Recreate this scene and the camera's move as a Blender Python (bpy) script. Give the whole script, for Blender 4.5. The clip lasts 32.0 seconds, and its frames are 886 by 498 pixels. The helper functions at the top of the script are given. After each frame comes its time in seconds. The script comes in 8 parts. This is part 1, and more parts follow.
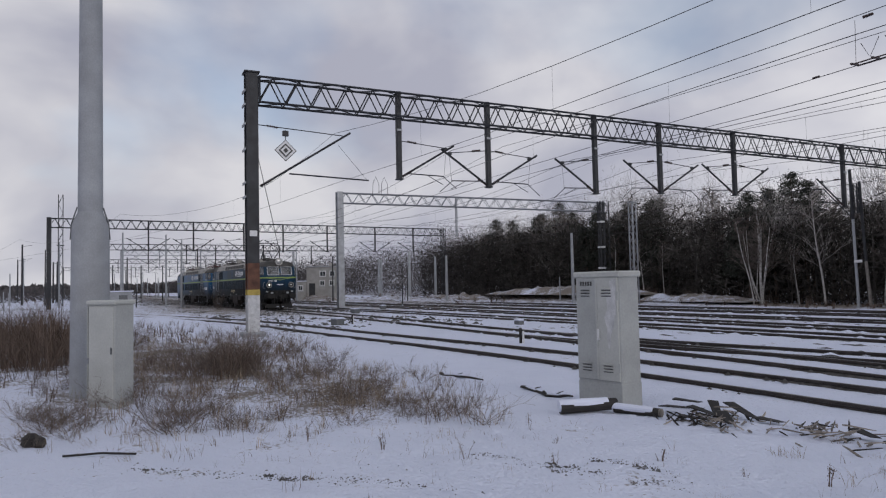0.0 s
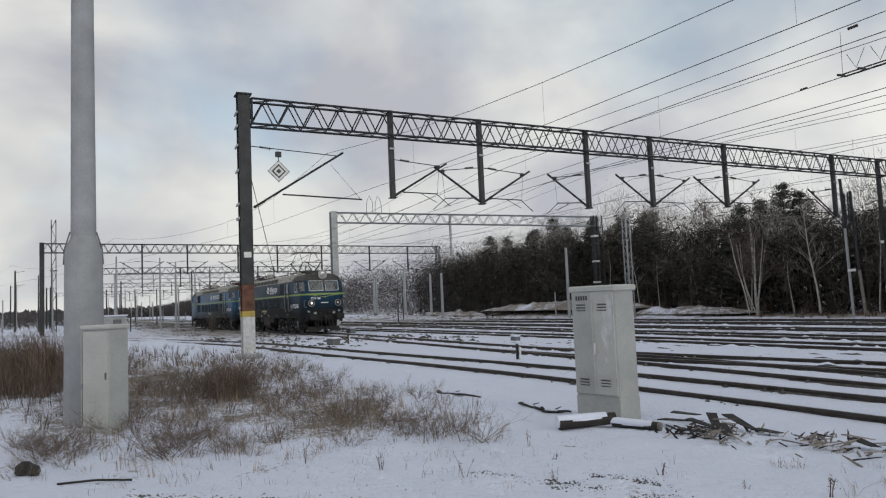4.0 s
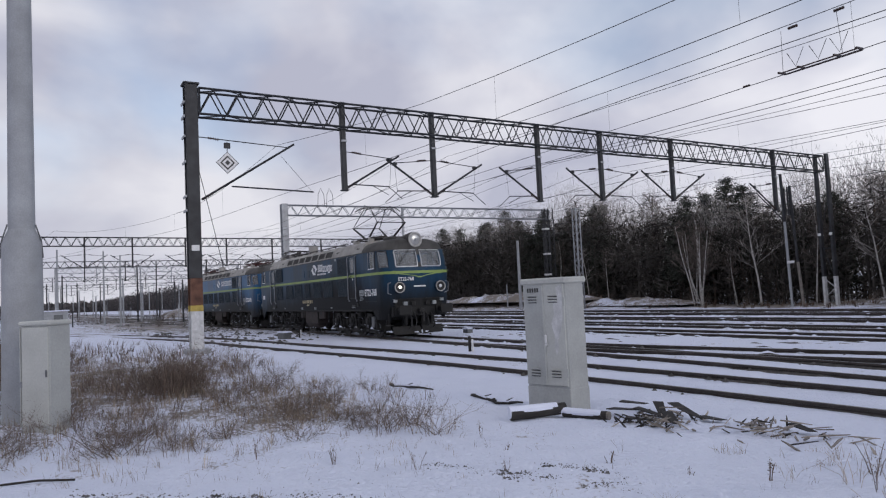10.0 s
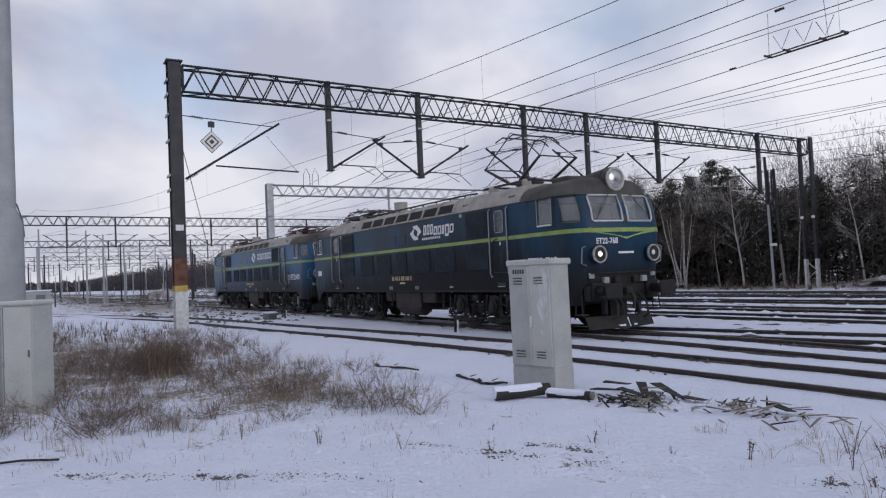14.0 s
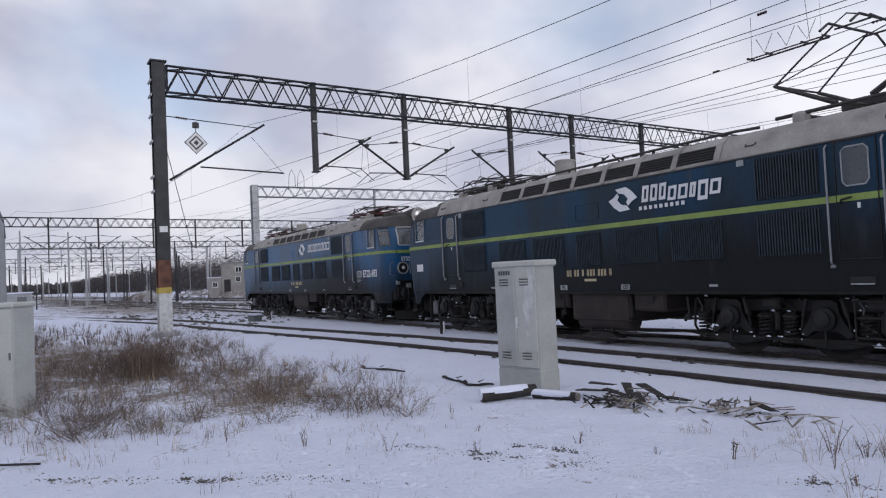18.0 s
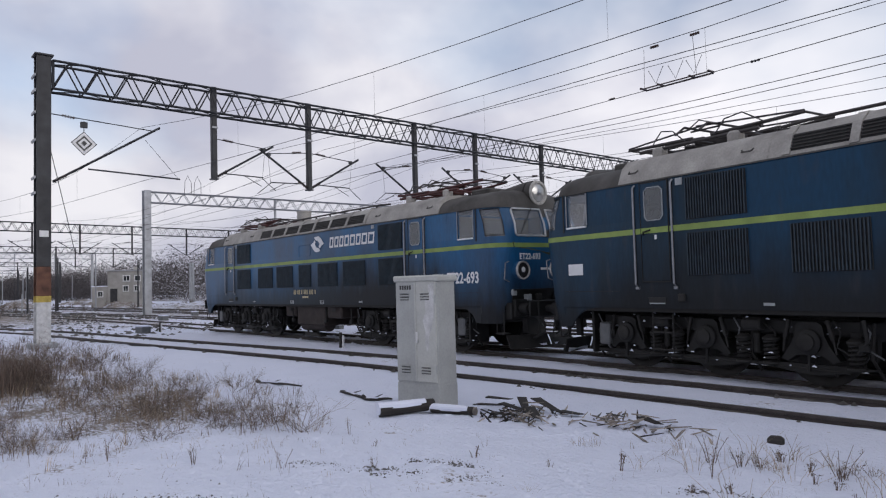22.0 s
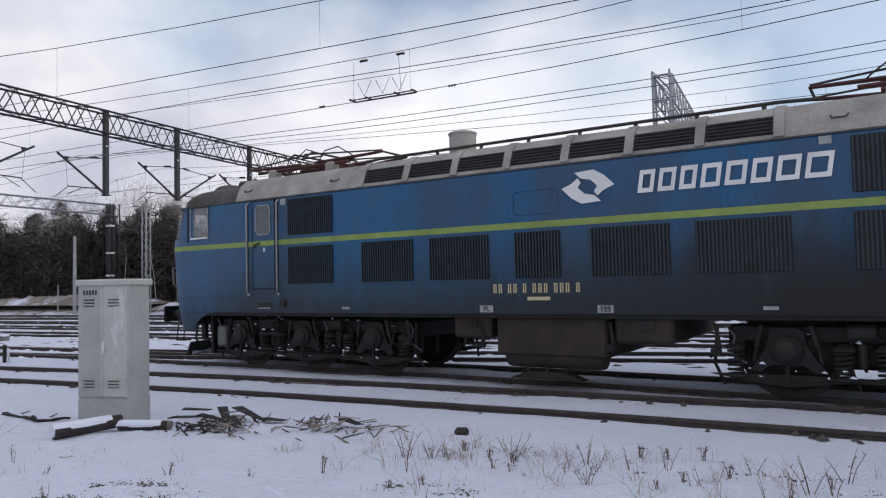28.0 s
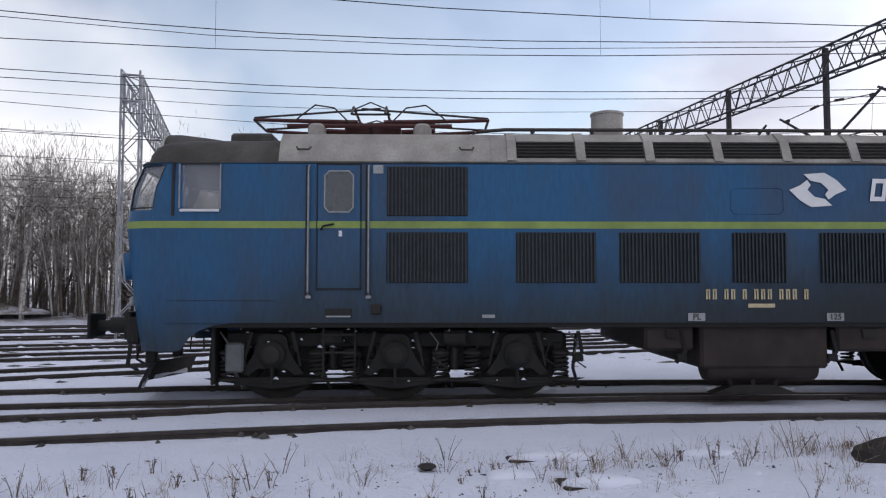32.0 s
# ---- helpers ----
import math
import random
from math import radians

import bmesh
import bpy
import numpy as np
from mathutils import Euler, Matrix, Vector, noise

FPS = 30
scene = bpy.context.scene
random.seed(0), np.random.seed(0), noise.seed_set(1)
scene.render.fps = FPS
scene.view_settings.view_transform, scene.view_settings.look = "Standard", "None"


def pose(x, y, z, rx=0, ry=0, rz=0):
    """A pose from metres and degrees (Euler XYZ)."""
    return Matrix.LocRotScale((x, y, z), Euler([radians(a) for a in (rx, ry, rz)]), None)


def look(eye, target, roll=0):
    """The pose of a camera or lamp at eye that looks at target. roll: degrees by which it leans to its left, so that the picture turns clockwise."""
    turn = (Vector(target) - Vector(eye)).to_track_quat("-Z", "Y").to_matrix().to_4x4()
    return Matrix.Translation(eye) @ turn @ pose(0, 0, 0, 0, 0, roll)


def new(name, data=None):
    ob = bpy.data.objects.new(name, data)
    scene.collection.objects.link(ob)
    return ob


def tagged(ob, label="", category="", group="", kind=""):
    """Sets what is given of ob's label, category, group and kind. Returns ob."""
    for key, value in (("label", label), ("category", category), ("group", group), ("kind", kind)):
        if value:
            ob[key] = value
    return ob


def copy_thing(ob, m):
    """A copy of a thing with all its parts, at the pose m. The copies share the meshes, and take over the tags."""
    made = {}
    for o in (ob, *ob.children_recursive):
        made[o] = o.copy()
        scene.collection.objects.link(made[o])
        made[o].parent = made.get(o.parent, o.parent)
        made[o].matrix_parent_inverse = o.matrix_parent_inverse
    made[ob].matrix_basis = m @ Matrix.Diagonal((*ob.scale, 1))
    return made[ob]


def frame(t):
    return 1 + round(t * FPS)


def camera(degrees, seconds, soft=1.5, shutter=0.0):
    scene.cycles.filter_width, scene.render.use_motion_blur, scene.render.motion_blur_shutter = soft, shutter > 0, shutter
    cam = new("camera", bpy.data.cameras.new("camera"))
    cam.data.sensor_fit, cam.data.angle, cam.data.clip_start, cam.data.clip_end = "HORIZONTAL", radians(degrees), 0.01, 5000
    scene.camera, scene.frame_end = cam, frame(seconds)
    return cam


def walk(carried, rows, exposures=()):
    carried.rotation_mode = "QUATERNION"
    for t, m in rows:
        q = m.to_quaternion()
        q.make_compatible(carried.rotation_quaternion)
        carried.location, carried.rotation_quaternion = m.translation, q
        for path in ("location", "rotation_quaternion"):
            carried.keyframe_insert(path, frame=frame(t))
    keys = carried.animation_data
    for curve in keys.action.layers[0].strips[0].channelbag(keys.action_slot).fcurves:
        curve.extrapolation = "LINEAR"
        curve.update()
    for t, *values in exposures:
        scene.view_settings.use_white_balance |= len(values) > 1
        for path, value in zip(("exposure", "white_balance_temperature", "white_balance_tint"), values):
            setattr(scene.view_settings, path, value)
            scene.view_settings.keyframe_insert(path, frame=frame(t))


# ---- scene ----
cam = camera(63.97, 32.0, soft=1.2)
EYE = Vector((0, 0, 1.64))
# seconds, yaw, pitch, lean to the left
PATH = [
    (0, 65.00, 2.89, -1.27), (0.5, 65.17, 3.05, -1.37), (1, 65.47, 3.08, -1.42), (1.5, 65.25, 3.68, -1.59), (2, 64.53, 5.15, -1.54), (2.5, 64.07, 5.64, -1.53),
    (3, 63.90, 5.69, -1.79), (3.5, 64.01, 5.25, -2.15), (4, 64.52, 4.28, -2.47), (4.5, 65.06, 3.51, -2.74), (6.5, 65.45, 2.80, -2.95), (7, 65.34, 2.86, -2.98),
    (7.5, 65.25, 2.88, -2.90), (8, 64.00, 2.76, -2.62), (8.5, 61.84, 3.04, -2.50), (9, 60.13, 3.41, -2.57), (9.5, 60.01, 3.62, -2.77), (10, 60.71, 3.53, -2.79),
    (10.5, 61.27, 3.04, -2.85), (11, 61.54, 2.61, -2.90), (11.5, 61.16, 2.22, -2.98), (12, 60.48, 1.89, -2.94), (12.5, 60.36, 1.83, -2.45), (13, 60.30, 1.81, -2.23),
    (13.5, 60.16, 1.85, -2.48), (14, 59.65, 1.95, -2.58), (14.5, 59.58, 1.97, -2.73), (16.5, 59.48, 2.28, -2.66), (17, 59.32, 2.21, -2.68), (17.5, 59.03, 2.12, -2.72),
    (18, 58.51, 2.02, -2.65), (18.5, 58.05, 1.97, -2.60), (19, 57.18, 2.04, -2.47), (19.5, 56.65, 2.09, -2.45), (20, 56.08, 2.11, -2.46), (20.5, 55.24, 2.48, -2.24),
    (21, 53.90, 2.95, -1.94), (21.5, 52.03, 3.08, -1.85), (22, 50.57, 2.87, -1.55), (22.5, 47.60, 2.70, -0.84), (23, 45.0, 2.88, -0.68), (23.5, 46.19, 2.51, -1.56),
    (24, 50.54, 2.22, -1.56), (24.5, 47.81, 2.21, -0.84), (25, 43.53, 3.02, -0.97), (25.5, 38.52, 3.17, -1.2), (27.5, 26.80, 2.75, -1.25), (28, 27.22, 2.69, -1.31),
    (28.5, 28.04, 2.66, -1.42), (29, 28.44, 2.60, -1.34), (29.5, 27.13, 2.57, -1.27), (30, 23.28, 2.57, -0.79), (30.5, 15.76, 2.45, -0.72), (31, 4.75, 2.37, -0.25),
    (31.5, -6.18, 2.57, 0.0), (32, -14.38, 2.96, 0.0),
]


def aim(yaw, pitch):
    y, p = radians(yaw), radians(pitch)
    return EYE + Vector((-math.sin(y) * math.cos(p), math.cos(y) * math.cos(p), math.sin(p)))


EXPOSURES = [(0, -0.12, 6100, 12), (0.5, 0.0, 6550, 10), (1.2, 0.0, 6700, 9), (2.2, 0.05, 6700, 6), (3, 0.06, 6750, 3), (4, 0.1, 6450, 4), (6.5, 0.1, 6100, 12), (14, 0.14, 5950, 13), (20, 0.24, 6030, 13), (24, 0.26, 6150, 12), (28, 0.35, 6150, 11), (32, 0.38, 6200, 12)]
walk(cam, [(t, look(EYE, aim(yaw, pitch), lean)) for t, yaw, pitch, lean in PATH], EXPOSURES)

# ---------------------------------------------------------------- sky and sun
SUN_AZ, SUN_EL = -72.0, 15.0      # compass yaw of the sun (counter-clockwise from +y) and its height
world = bpy.data.worlds.new("winter_sky")
world.use_nodes = True
scene.world = world
wt = world.node_tree
wt.nodes.clear()


def wn(kind, **kw):
    n = wt.nodes.new(kind)
    for k, v in kw.items():
        n.inputs[k].default_value = v
    return n


sky = wt.nodes.new("ShaderNodeTexSky")
sky.sky_type, sky.sun_disc = "NISHITA", False
sky.sun_elevation, sky.sun_rotation = radians(SUN_EL), radians(-SUN_AZ)
sky.air_density, sky.dust_density, sky.ozone_density = 1.0, 1.2, 1.6
tc = wt.nodes.new("ShaderNodeTexCoord")
mp = wn("ShaderNodeMapping")
mp.inputs["Scale"].default_value = (1.0, 1.0, 1.7)
mp.inputs["Location"].default_value = (0.35, 0.1, 0.2)
n1 = wn("ShaderNodeTexNoise", Scale=1.9, Detail=5.0, Roughness=0.45, Distortion=0.15)
n2 = wn("ShaderNodeTexNoise", Scale=2.9, Detail=5.0, Roughness=0.48, Distortion=0.2)
cover = wn("ShaderNodeValToRGB")
cover.color_ramp.elements[0].position, cover.color_ramp.elements[1].position = 0.37, 0.57
cover.color_ramp.elements[0].color = (0.30, 0.30, 0.30, 1)
shade = wn("ShaderNodeValToRGB")
shade.color_ramp.elements[0].position, shade.color_ramp.elements[1].position = 0.38, 0.60
shade.color_ramp.elements[0].color = (0.55, 0.545, 0.61, 1)
shade.color_ramp.elements[1].color = (0.92, 0.886, 0.866, 1)
boost = wt.nodes.new("ShaderNodeVectorMath")
boost.operation = "SCALE"
boost.inputs["Scale"].default_value = 0.15
mix = wt.nodes.new("ShaderNodeMix")
mix.data_type = "RGBA"
bg = wt.nodes.new("ShaderNodeBackground")
out = wt.nodes.new("ShaderNodeOutputWorld")
L = wt.links.new
L(tc.outputs["Generated"], mp.inputs["Vector"])
L(mp.outputs["Vector"], n1.inputs["Vector"])
L(mp.outputs["Vector"], n2.inputs["Vector"])
way = wt.nodes.new("ShaderNodeVectorMath")          # the sky opens high over the far side of the line
way.operation = "DOT_PRODUCT"
way.inputs[1].default_value = (-0.16, 0.75, 0.643)
L(tc.outputs["Generated"], way.inputs[0])
gap = wn("ShaderNodeMapRange")
gap.inputs["From Min"].default_value, gap.inputs["From Max"].default_value = 0.71, 0.92
gap.inputs["To Min"].default_value, gap.inputs["To Max"].default_value = 0.06, -0.23
L(way.outputs["Value"], gap.inputs["Value"])
height = wt.nodes.new("ShaderNodeSeparateXYZ")
L(tc.outputs["Generated"], height.inputs["Vector"])
low = wn("ShaderNodeMapRange")
low.inputs["From Min"].default_value, low.inputs["From Max"].default_value = 0.10, 0.25
low.inputs["To Min"].default_value, low.inputs["To Max"].default_value = 0.16, 0.0
L(height.outputs["Z"], low.inputs["Value"])
sums = [wt.nodes.new("ShaderNodeMath") for _ in range(2)]
for s_ in sums:
    s_.operation = "ADD"
L(gap.outputs["Result"], sums[0].inputs[1])
L(sums[0].outputs["Value"], sums[1].inputs[0])
L(low.outputs["Result"], sums[1].inputs[1])
L(sums[1].outputs["Value"], cover.inputs["Fac"])
heap = wt.nodes.new("ShaderNodeVectorMath")          # a bank of brighter cumulus low over the far side of the line
heap.operation = "DOT_PRODUCT"
heap.inputs[1].default_value = (-0.285, 0.932, 0.225)
L(tc.outputs["Generated"], heap.inputs[0])
puff = wn("ShaderNodeMapRange")
puff.inputs["From Min"].default_value, puff.inputs["From Max"].default_value = 0.963, 0.992
puff.inputs["To Min"].default_value, puff.inputs["To Max"].default_value = 0.0, 0.16
L(heap.outputs["Value"], puff.inputs["Value"])
bright = wt.nodes.new("ShaderNodeMath")
bright.operation = "ADD"
L(n2.outputs["Fac"], bright.inputs[0])
L(puff.outputs["Result"], bright.inputs[1])
L(bright.outputs["Value"], shade.inputs["Fac"])
pile = wt.nodes.new("ShaderNodeMath")
pile.operation = "ADD"
L(n1.outputs["Fac"], pile.inputs[0])
L(puff.outputs["Result"], pile.inputs[1])
L(pile.outputs["Value"], sums[0].inputs[0])
L(sky.outputs["Color"], boost.inputs[0])
L(cover.outputs["Color"], mix.inputs["Factor"])
L(boost.outputs["Vector"], mix.inputs["A"])
toward = wt.nodes.new("ShaderNodeVectorMath")       # clouds are brighter towards the veiled sun
toward.operation = "DOT_PRODUCT"
toward.inputs[1].default_value = (0.93, 0.33, 0.1)
L(tc.outputs["Generated"], toward.inputs[0])
lift = wn("ShaderNodeMapRange")
lift.inputs["From Min"].default_value, lift.inputs["From Max"].default_value = -0.8, 0.5
lift.inputs["To Min"].default_value, lift.inputs["To Max"].default_value = 0.86, 1.03
L(toward.outputs["Value"], lift.inputs["Value"])
cloud = wt.nodes.new("ShaderNodeVectorMath")
cloud.operation = "SCALE"
L(shade.outputs["Color"], cloud.inputs[0])
L(lift.outputs["Result"], cloud.inputs["Scale"])
L(cloud.outputs["Vector"], mix.inputs["B"])
L(mix.outputs["Result"], bg.inputs["Color"])
bg.inputs["Strength"].default_value = 0.95
L(bg.outputs["Background"], out.inputs["Surface"])

sun = new("sun", bpy.data.lights.new("sun", "SUN"))
sun.data.energy, sun.data.angle, sun.data.color = 0.7, radians(28), (1.0, 0.93, 0.84)
sun_way = Vector((-math.sin(radians(SUN_AZ)) * math.cos(radians(SUN_EL)), math.cos(radians(SUN_AZ)) * math.cos(radians(SUN_EL)), math.sin(radians(SUN_EL))))
sun.matrix_world = look((0, 0, 40), Vector((0, 0, 40)) - sun_way)


# ---------------------------------------------------------------- materials
def material(name, base, rough=0.6, metal=0.0, vary=0.25, scale=6.0, fine=60.0, bump=0.15, tint=None, per_object=0.0, per_island=0.0, spec=0.4, stretch=(1, 1, 1), depth=0.01):
    """A procedural surface: a coarse and a fine noise vary colour, roughness and relief."""
    m = bpy.data.materials.new(name)
    m.use_nodes = True
    t = m.node_tree
    b = t.nodes["Principled BSDF"]
    co = t.nodes.new("ShaderNodeTexCoord")
    ma = t.nodes.new("ShaderNodeMapping")
    ma.inputs["Scale"].default_value = stretch
    t.links.new(co.outputs["Object"], ma.inputs["Vector"])
    a = t.nodes.new("ShaderNodeTexNoise")
    a.inputs["Scale"].default_value, a.inputs["Detail"].default_value = scale, 5
    f = t.nodes.new("ShaderNodeTexNoise")
    f.inputs["Scale"].default_value, f.inputs["Detail"].default_value = fine, 3
    t.links.new(ma.outputs["Vector"], a.inputs["Vector"])
    t.links.new(ma.outputs["Vector"], f.inputs["Vector"])
    r = t.nodes.new("ShaderNodeValToRGB")
    r.color_ramp.elements[0].position, r.color_ramp.elements[1].position = 0.3, 0.72
    lo = tint or tuple(c * (1 - vary) for c in base)
    r.color_ramp.elements[0].color = (*lo, 1)
    r.color_ramp.elements[1].color = (*[min(1, c * (1 + vary * 0.4)) for c in base], 1)
    t.links.new(a.outputs["Fac"], r.inputs["Fac"])
    mx = t.nodes.new("ShaderNodeMix")
    mx.data_type, mx.blend_type = "RGBA", "OVERLAY"
    mx.inputs["Factor"].default_value = min(0.9, vary)
    t.links.new(r.outputs["Color"], mx.inputs["A"])
    t.links.new(f.outputs["Fac"], mx.inputs["B"])
    col = mx.outputs["Result"]
    if per_object or per_island:
        if per_object:
            src = t.nodes.new("ShaderNodeObjectInfo").outputs["Random"]
        else:
            src = t.nodes.new("ShaderNodeNewGeometry").outputs["Random Per Island"]
        amount = per_object or per_island
        mr = t.nodes.new("ShaderNodeMapRange")
        mr.inputs["To Min"].default_value, mr.inputs["To Max"].default_value = 1 - amount, 1 + amount
        t.links.new(src, mr.inputs["Value"])
        vm = t.nodes.new("ShaderNodeVectorMath")
        vm.operation = "SCALE"
        t.links.new(col, vm.inputs[0])
        t.links.new(mr.outputs["Result"], vm.inputs["Scale"])
        col = vm.outputs["Vector"]
    t.links.new(col, b.inputs["Base Color"])
    rr = t.nodes.new("ShaderNodeMapRange")
    rr.inputs["To Min"].default_value, rr.inputs["To Max"].default_value = max(0.05, rough - 0.12), min(1, rough + 0.15)
    t.links.new(f.outputs["Fac"], rr.inputs["Value"])
    t.links.new(rr.outputs["Result"], b.inputs["Roughness"])
    b.inputs["Metallic"].default_value = metal
    b.inputs["Specular IOR Level"].default_value = spec
    if bump:
        bp = t.nodes.new("ShaderNodeBump")
        bp.inputs["Strength"].default_value, bp.inputs["Distance"].default_value = bump, depth
        t.links.new(f.outputs["Fac"], bp.inputs["Height"])
        t.links.new(bp.outputs["Normal"], b.inputs["Normal"])
    return m


def glow(name, colour, strength):
    m = bpy.data.materials.new(name)
    m.use_nodes = True
    b = m.node_tree.nodes["Principled BSDF"]
    b.inputs["Base Color"].default_value = (*[c * 0.35 for c in colour], 1)
    b.inputs["Emission Color"].default_value = (*colour, 1)
    b.inputs["Emission Strength"].default_value = strength
    b.inputs["Roughness"].default_value = 0.2
    return m


def glass(name, tint=(0.6, 0.65, 0.66), alpha=0.5):
    """A dusty pane: part clear, part glossy film."""
    m = bpy.data.materials.new(name)
    m.use_nodes = True
    t = m.node_tree
    b = t.nodes["Principled BSDF"]
    no = t.nodes.new("ShaderNodeTexNoise")
    no.inputs["Scale"].default_value, no.inputs["Detail"].default_value = 3.0, 6
    mr = t.nodes.new("ShaderNodeMapRange")
    mr.inputs["To Min"].default_value, mr.inputs["To Max"].default_value = alpha - 0.05, alpha + 0.05
    t.links.new(no.outputs["Fac"], mr.inputs["Value"])
    t.links.new(mr.outputs["Result"], b.inputs["Alpha"])
    b.inputs["Base Color"].default_value = (*tint, 1)
    b.inputs["Roughness"].default_value = 0.08
    b.inputs["Specular IOR Level"].default_value = 0.6
    return m


def dirty_paint(name, top, low, z0, z1, rough=0.45, rust=(0.05, 0.04, 0.035), faded=(0.02, 0.05, 0.1), soot=None, spec=0.4):
    """Painted steel whose lower part has taken on brake dust: clean paint above z1, dust below z0, streaked between."""
    m = bpy.data.materials.new(name)
    m.use_nodes = True
    t = m.node_tree
    b = t.nodes["Principled BSDF"]
    co = t.nodes.new("ShaderNodeTexCoord")
    sx = t.nodes.new("ShaderNodeSeparateXYZ")
    t.links.new(co.outputs["Object"], sx.inputs["Vector"])
    ma = t.nodes.new("ShaderNodeMapping")
    ma.inputs["Scale"].default_value = (2.2, 2.2, 0.5)
    t.links.new(co.outputs["Object"], ma.inputs["Vector"])
    no = t.nodes.new("ShaderNodeTexNoise")
    no.inputs["Scale"].default_value, no.inputs["Detail"].default_value = 1.6, 8
    t.links.new(ma.outputs["Vector"], no.inputs["Vector"])
    ad = t.nodes.new("ShaderNodeMath")
    ad.operation = "MULTIPLY_ADD"
    t.links.new(no.outputs["Fac"], ad.inputs[0])
    ad.inputs[1].default_value = 0.9
    t.links.new(sx.outputs["Z"], ad.inputs[2])
    mr = t.nodes.new("ShaderNodeMapRange")
    mr.inputs["From Min"].default_value, mr.inputs["From Max"].default_value = z0 + 0.45, z1 + 0.45
    reach = t.nodes.new("ShaderNodeMapRange")           # the grime climbs higher towards one end
    reach.inputs["From Min"].default_value, reach.inputs["From Max"].default_value = -3.0, 4.0
    reach.inputs["To Max"].default_value = -0.55 if soot else 0.0
    t.links.new(sx.outputs["X"], reach.inputs["Value"])
    climb = t.nodes.new("ShaderNodeMath")
    climb.operation = "ADD"
    t.links.new(ad.outputs["Value"], climb.inputs[0])
    cab = t.nodes.new("ShaderNodeMapRange")             # the cab ends are washed and stay clean
    cab.inputs["From Min"].default_value, cab.inputs["From Max"].default_value = 6.7, 7.7
    cab.inputs["To Min"].default_value, cab.inputs["To Max"].default_value = 0.0, 0.6
    size = t.nodes.new("ShaderNodeMath")
    size.operation = "ABSOLUTE"
    t.links.new(sx.outputs["X"], size.inputs[0])
    t.links.new(size.outputs["Value"], cab.inputs["Value"])
    washed = t.nodes.new("ShaderNodeMath")
    washed.operation = "ADD"
    t.links.new(reach.outputs["Result"], washed.inputs[0])
    t.links.new(cab.outputs["Result"], washed.inputs[1])
    t.links.new(washed.outputs["Value"], climb.inputs[1])
    mr.interpolation_type = "SMOOTHSTEP"
    t.links.new(climb.outputs["Value"], mr.inputs["Value"])
    f = t.nodes.new("ShaderNodeTexNoise")
    f.inputs["Scale"].default_value, f.inputs["Detail"].default_value = 9, 7
    t.links.new(ma.outputs["Vector"], f.inputs["Vector"])
    mx = t.nodes.new("ShaderNodeMix")
    mx.data_type = "RGBA"
    along = t.nodes.new("ShaderNodeMapRange")
    along.inputs["From Min"].default_value, along.inputs["From Max"].default_value = -2.0, 3.5
    t.links.new(sx.outputs["X"], along.inputs["Value"])
    grime = t.nodes.new("ShaderNodeMix")                # brake soot is heavier under one end
    grime.data_type = "RGBA"
    grime.inputs["A"].default_value, grime.inputs["B"].default_value = (*low, 1), (*(soot or low), 1)
    t.links.new(along.outputs["Result"], grime.inputs["Factor"])
    t.links.new(grime.outputs["Result"], mx.inputs["A"])
    mb2 = t.nodes.new("ShaderNodeMapping")
    mb2.inputs["Scale"].default_value = (0.9, 0.9, 0.28)
    t.links.new(co.outputs["Object"], mb2.inputs["Vector"])
    wash = t.nodes.new("ShaderNodeTexNoise")
    wash.inputs["Scale"].default_value, wash.inputs["Detail"].default_value = 0.9, 3
    t.links.new(mb2.outputs["Vector"], wash.inputs["Vector"])
    wr = t.nodes.new("ShaderNodeValToRGB")
    wr.color_ramp.elements[0].position, wr.color_ramp.elements[1].position = 0.44, 0.66
    wr.color_ramp.elements[0].color, wr.color_ramp.elements[1].color = (*top, 1), (*faded, 1)
    t.links.new(wash.outputs["Fac"], wr.inputs["Fac"])
    t.links.new(wr.outputs["Color"], mx.inputs["B"])
    t.links.new(mr.outputs["Result"], mx.inputs["Factor"])
    ov = t.nodes.new("ShaderNodeMix")
    ov.data_type, ov.blend_type = "RGBA", "OVERLAY"
    ov.inputs["Factor"].default_value = 0.35
    t.links.new(mx.outputs["Result"], ov.inputs["A"])
    t.links.new(f.outputs["Fac"], ov.inputs["B"])
    st = t.nodes.new("ShaderNodeValToRGB")
    st.color_ramp.elements[0].position, st.color_ramp.elements[1].position = 0.60, 0.78
    st.color_ramp.elements[1].color = (0.45, 0.45, 0.45, 1)
    t.links.new(no.outputs["Fac"], st.inputs["Fac"])
    ru = t.nodes.new("ShaderNodeMix")
    ru.data_type = "RGBA"
    t.links.new(st.outputs["Color"], ru.inputs["Factor"])
    t.links.new(ov.outputs["Result"], ru.inputs["A"])
    ru.inputs["B"].default_value = (*rust, 1)
    t.links.new(ru.outputs["Result"], b.inputs["Base Color"])
    rr = t.nodes.new("ShaderNodeMapRange")
    rr.inputs["To Min"].default_value, rr.inputs["To Max"].default_value = rough + 0.3, rough
    t.links.new(mr.outputs["Result"], rr.inputs["Value"])
    t.links.new(rr.outputs["Result"], b.inputs["Roughness"])
    bp = t.nodes.new("ShaderNodeBump")
    b.inputs["Specular IOR Level"].default_value = spec
    bp.inputs["Strength"].default_value, bp.inputs["Distance"].default_value = 0.12, 0.006
    t.links.new(f.outputs["Fac"], bp.inputs["Height"])
    t.links.new(bp.outputs["Normal"], b.inputs["Normal"])
    return m


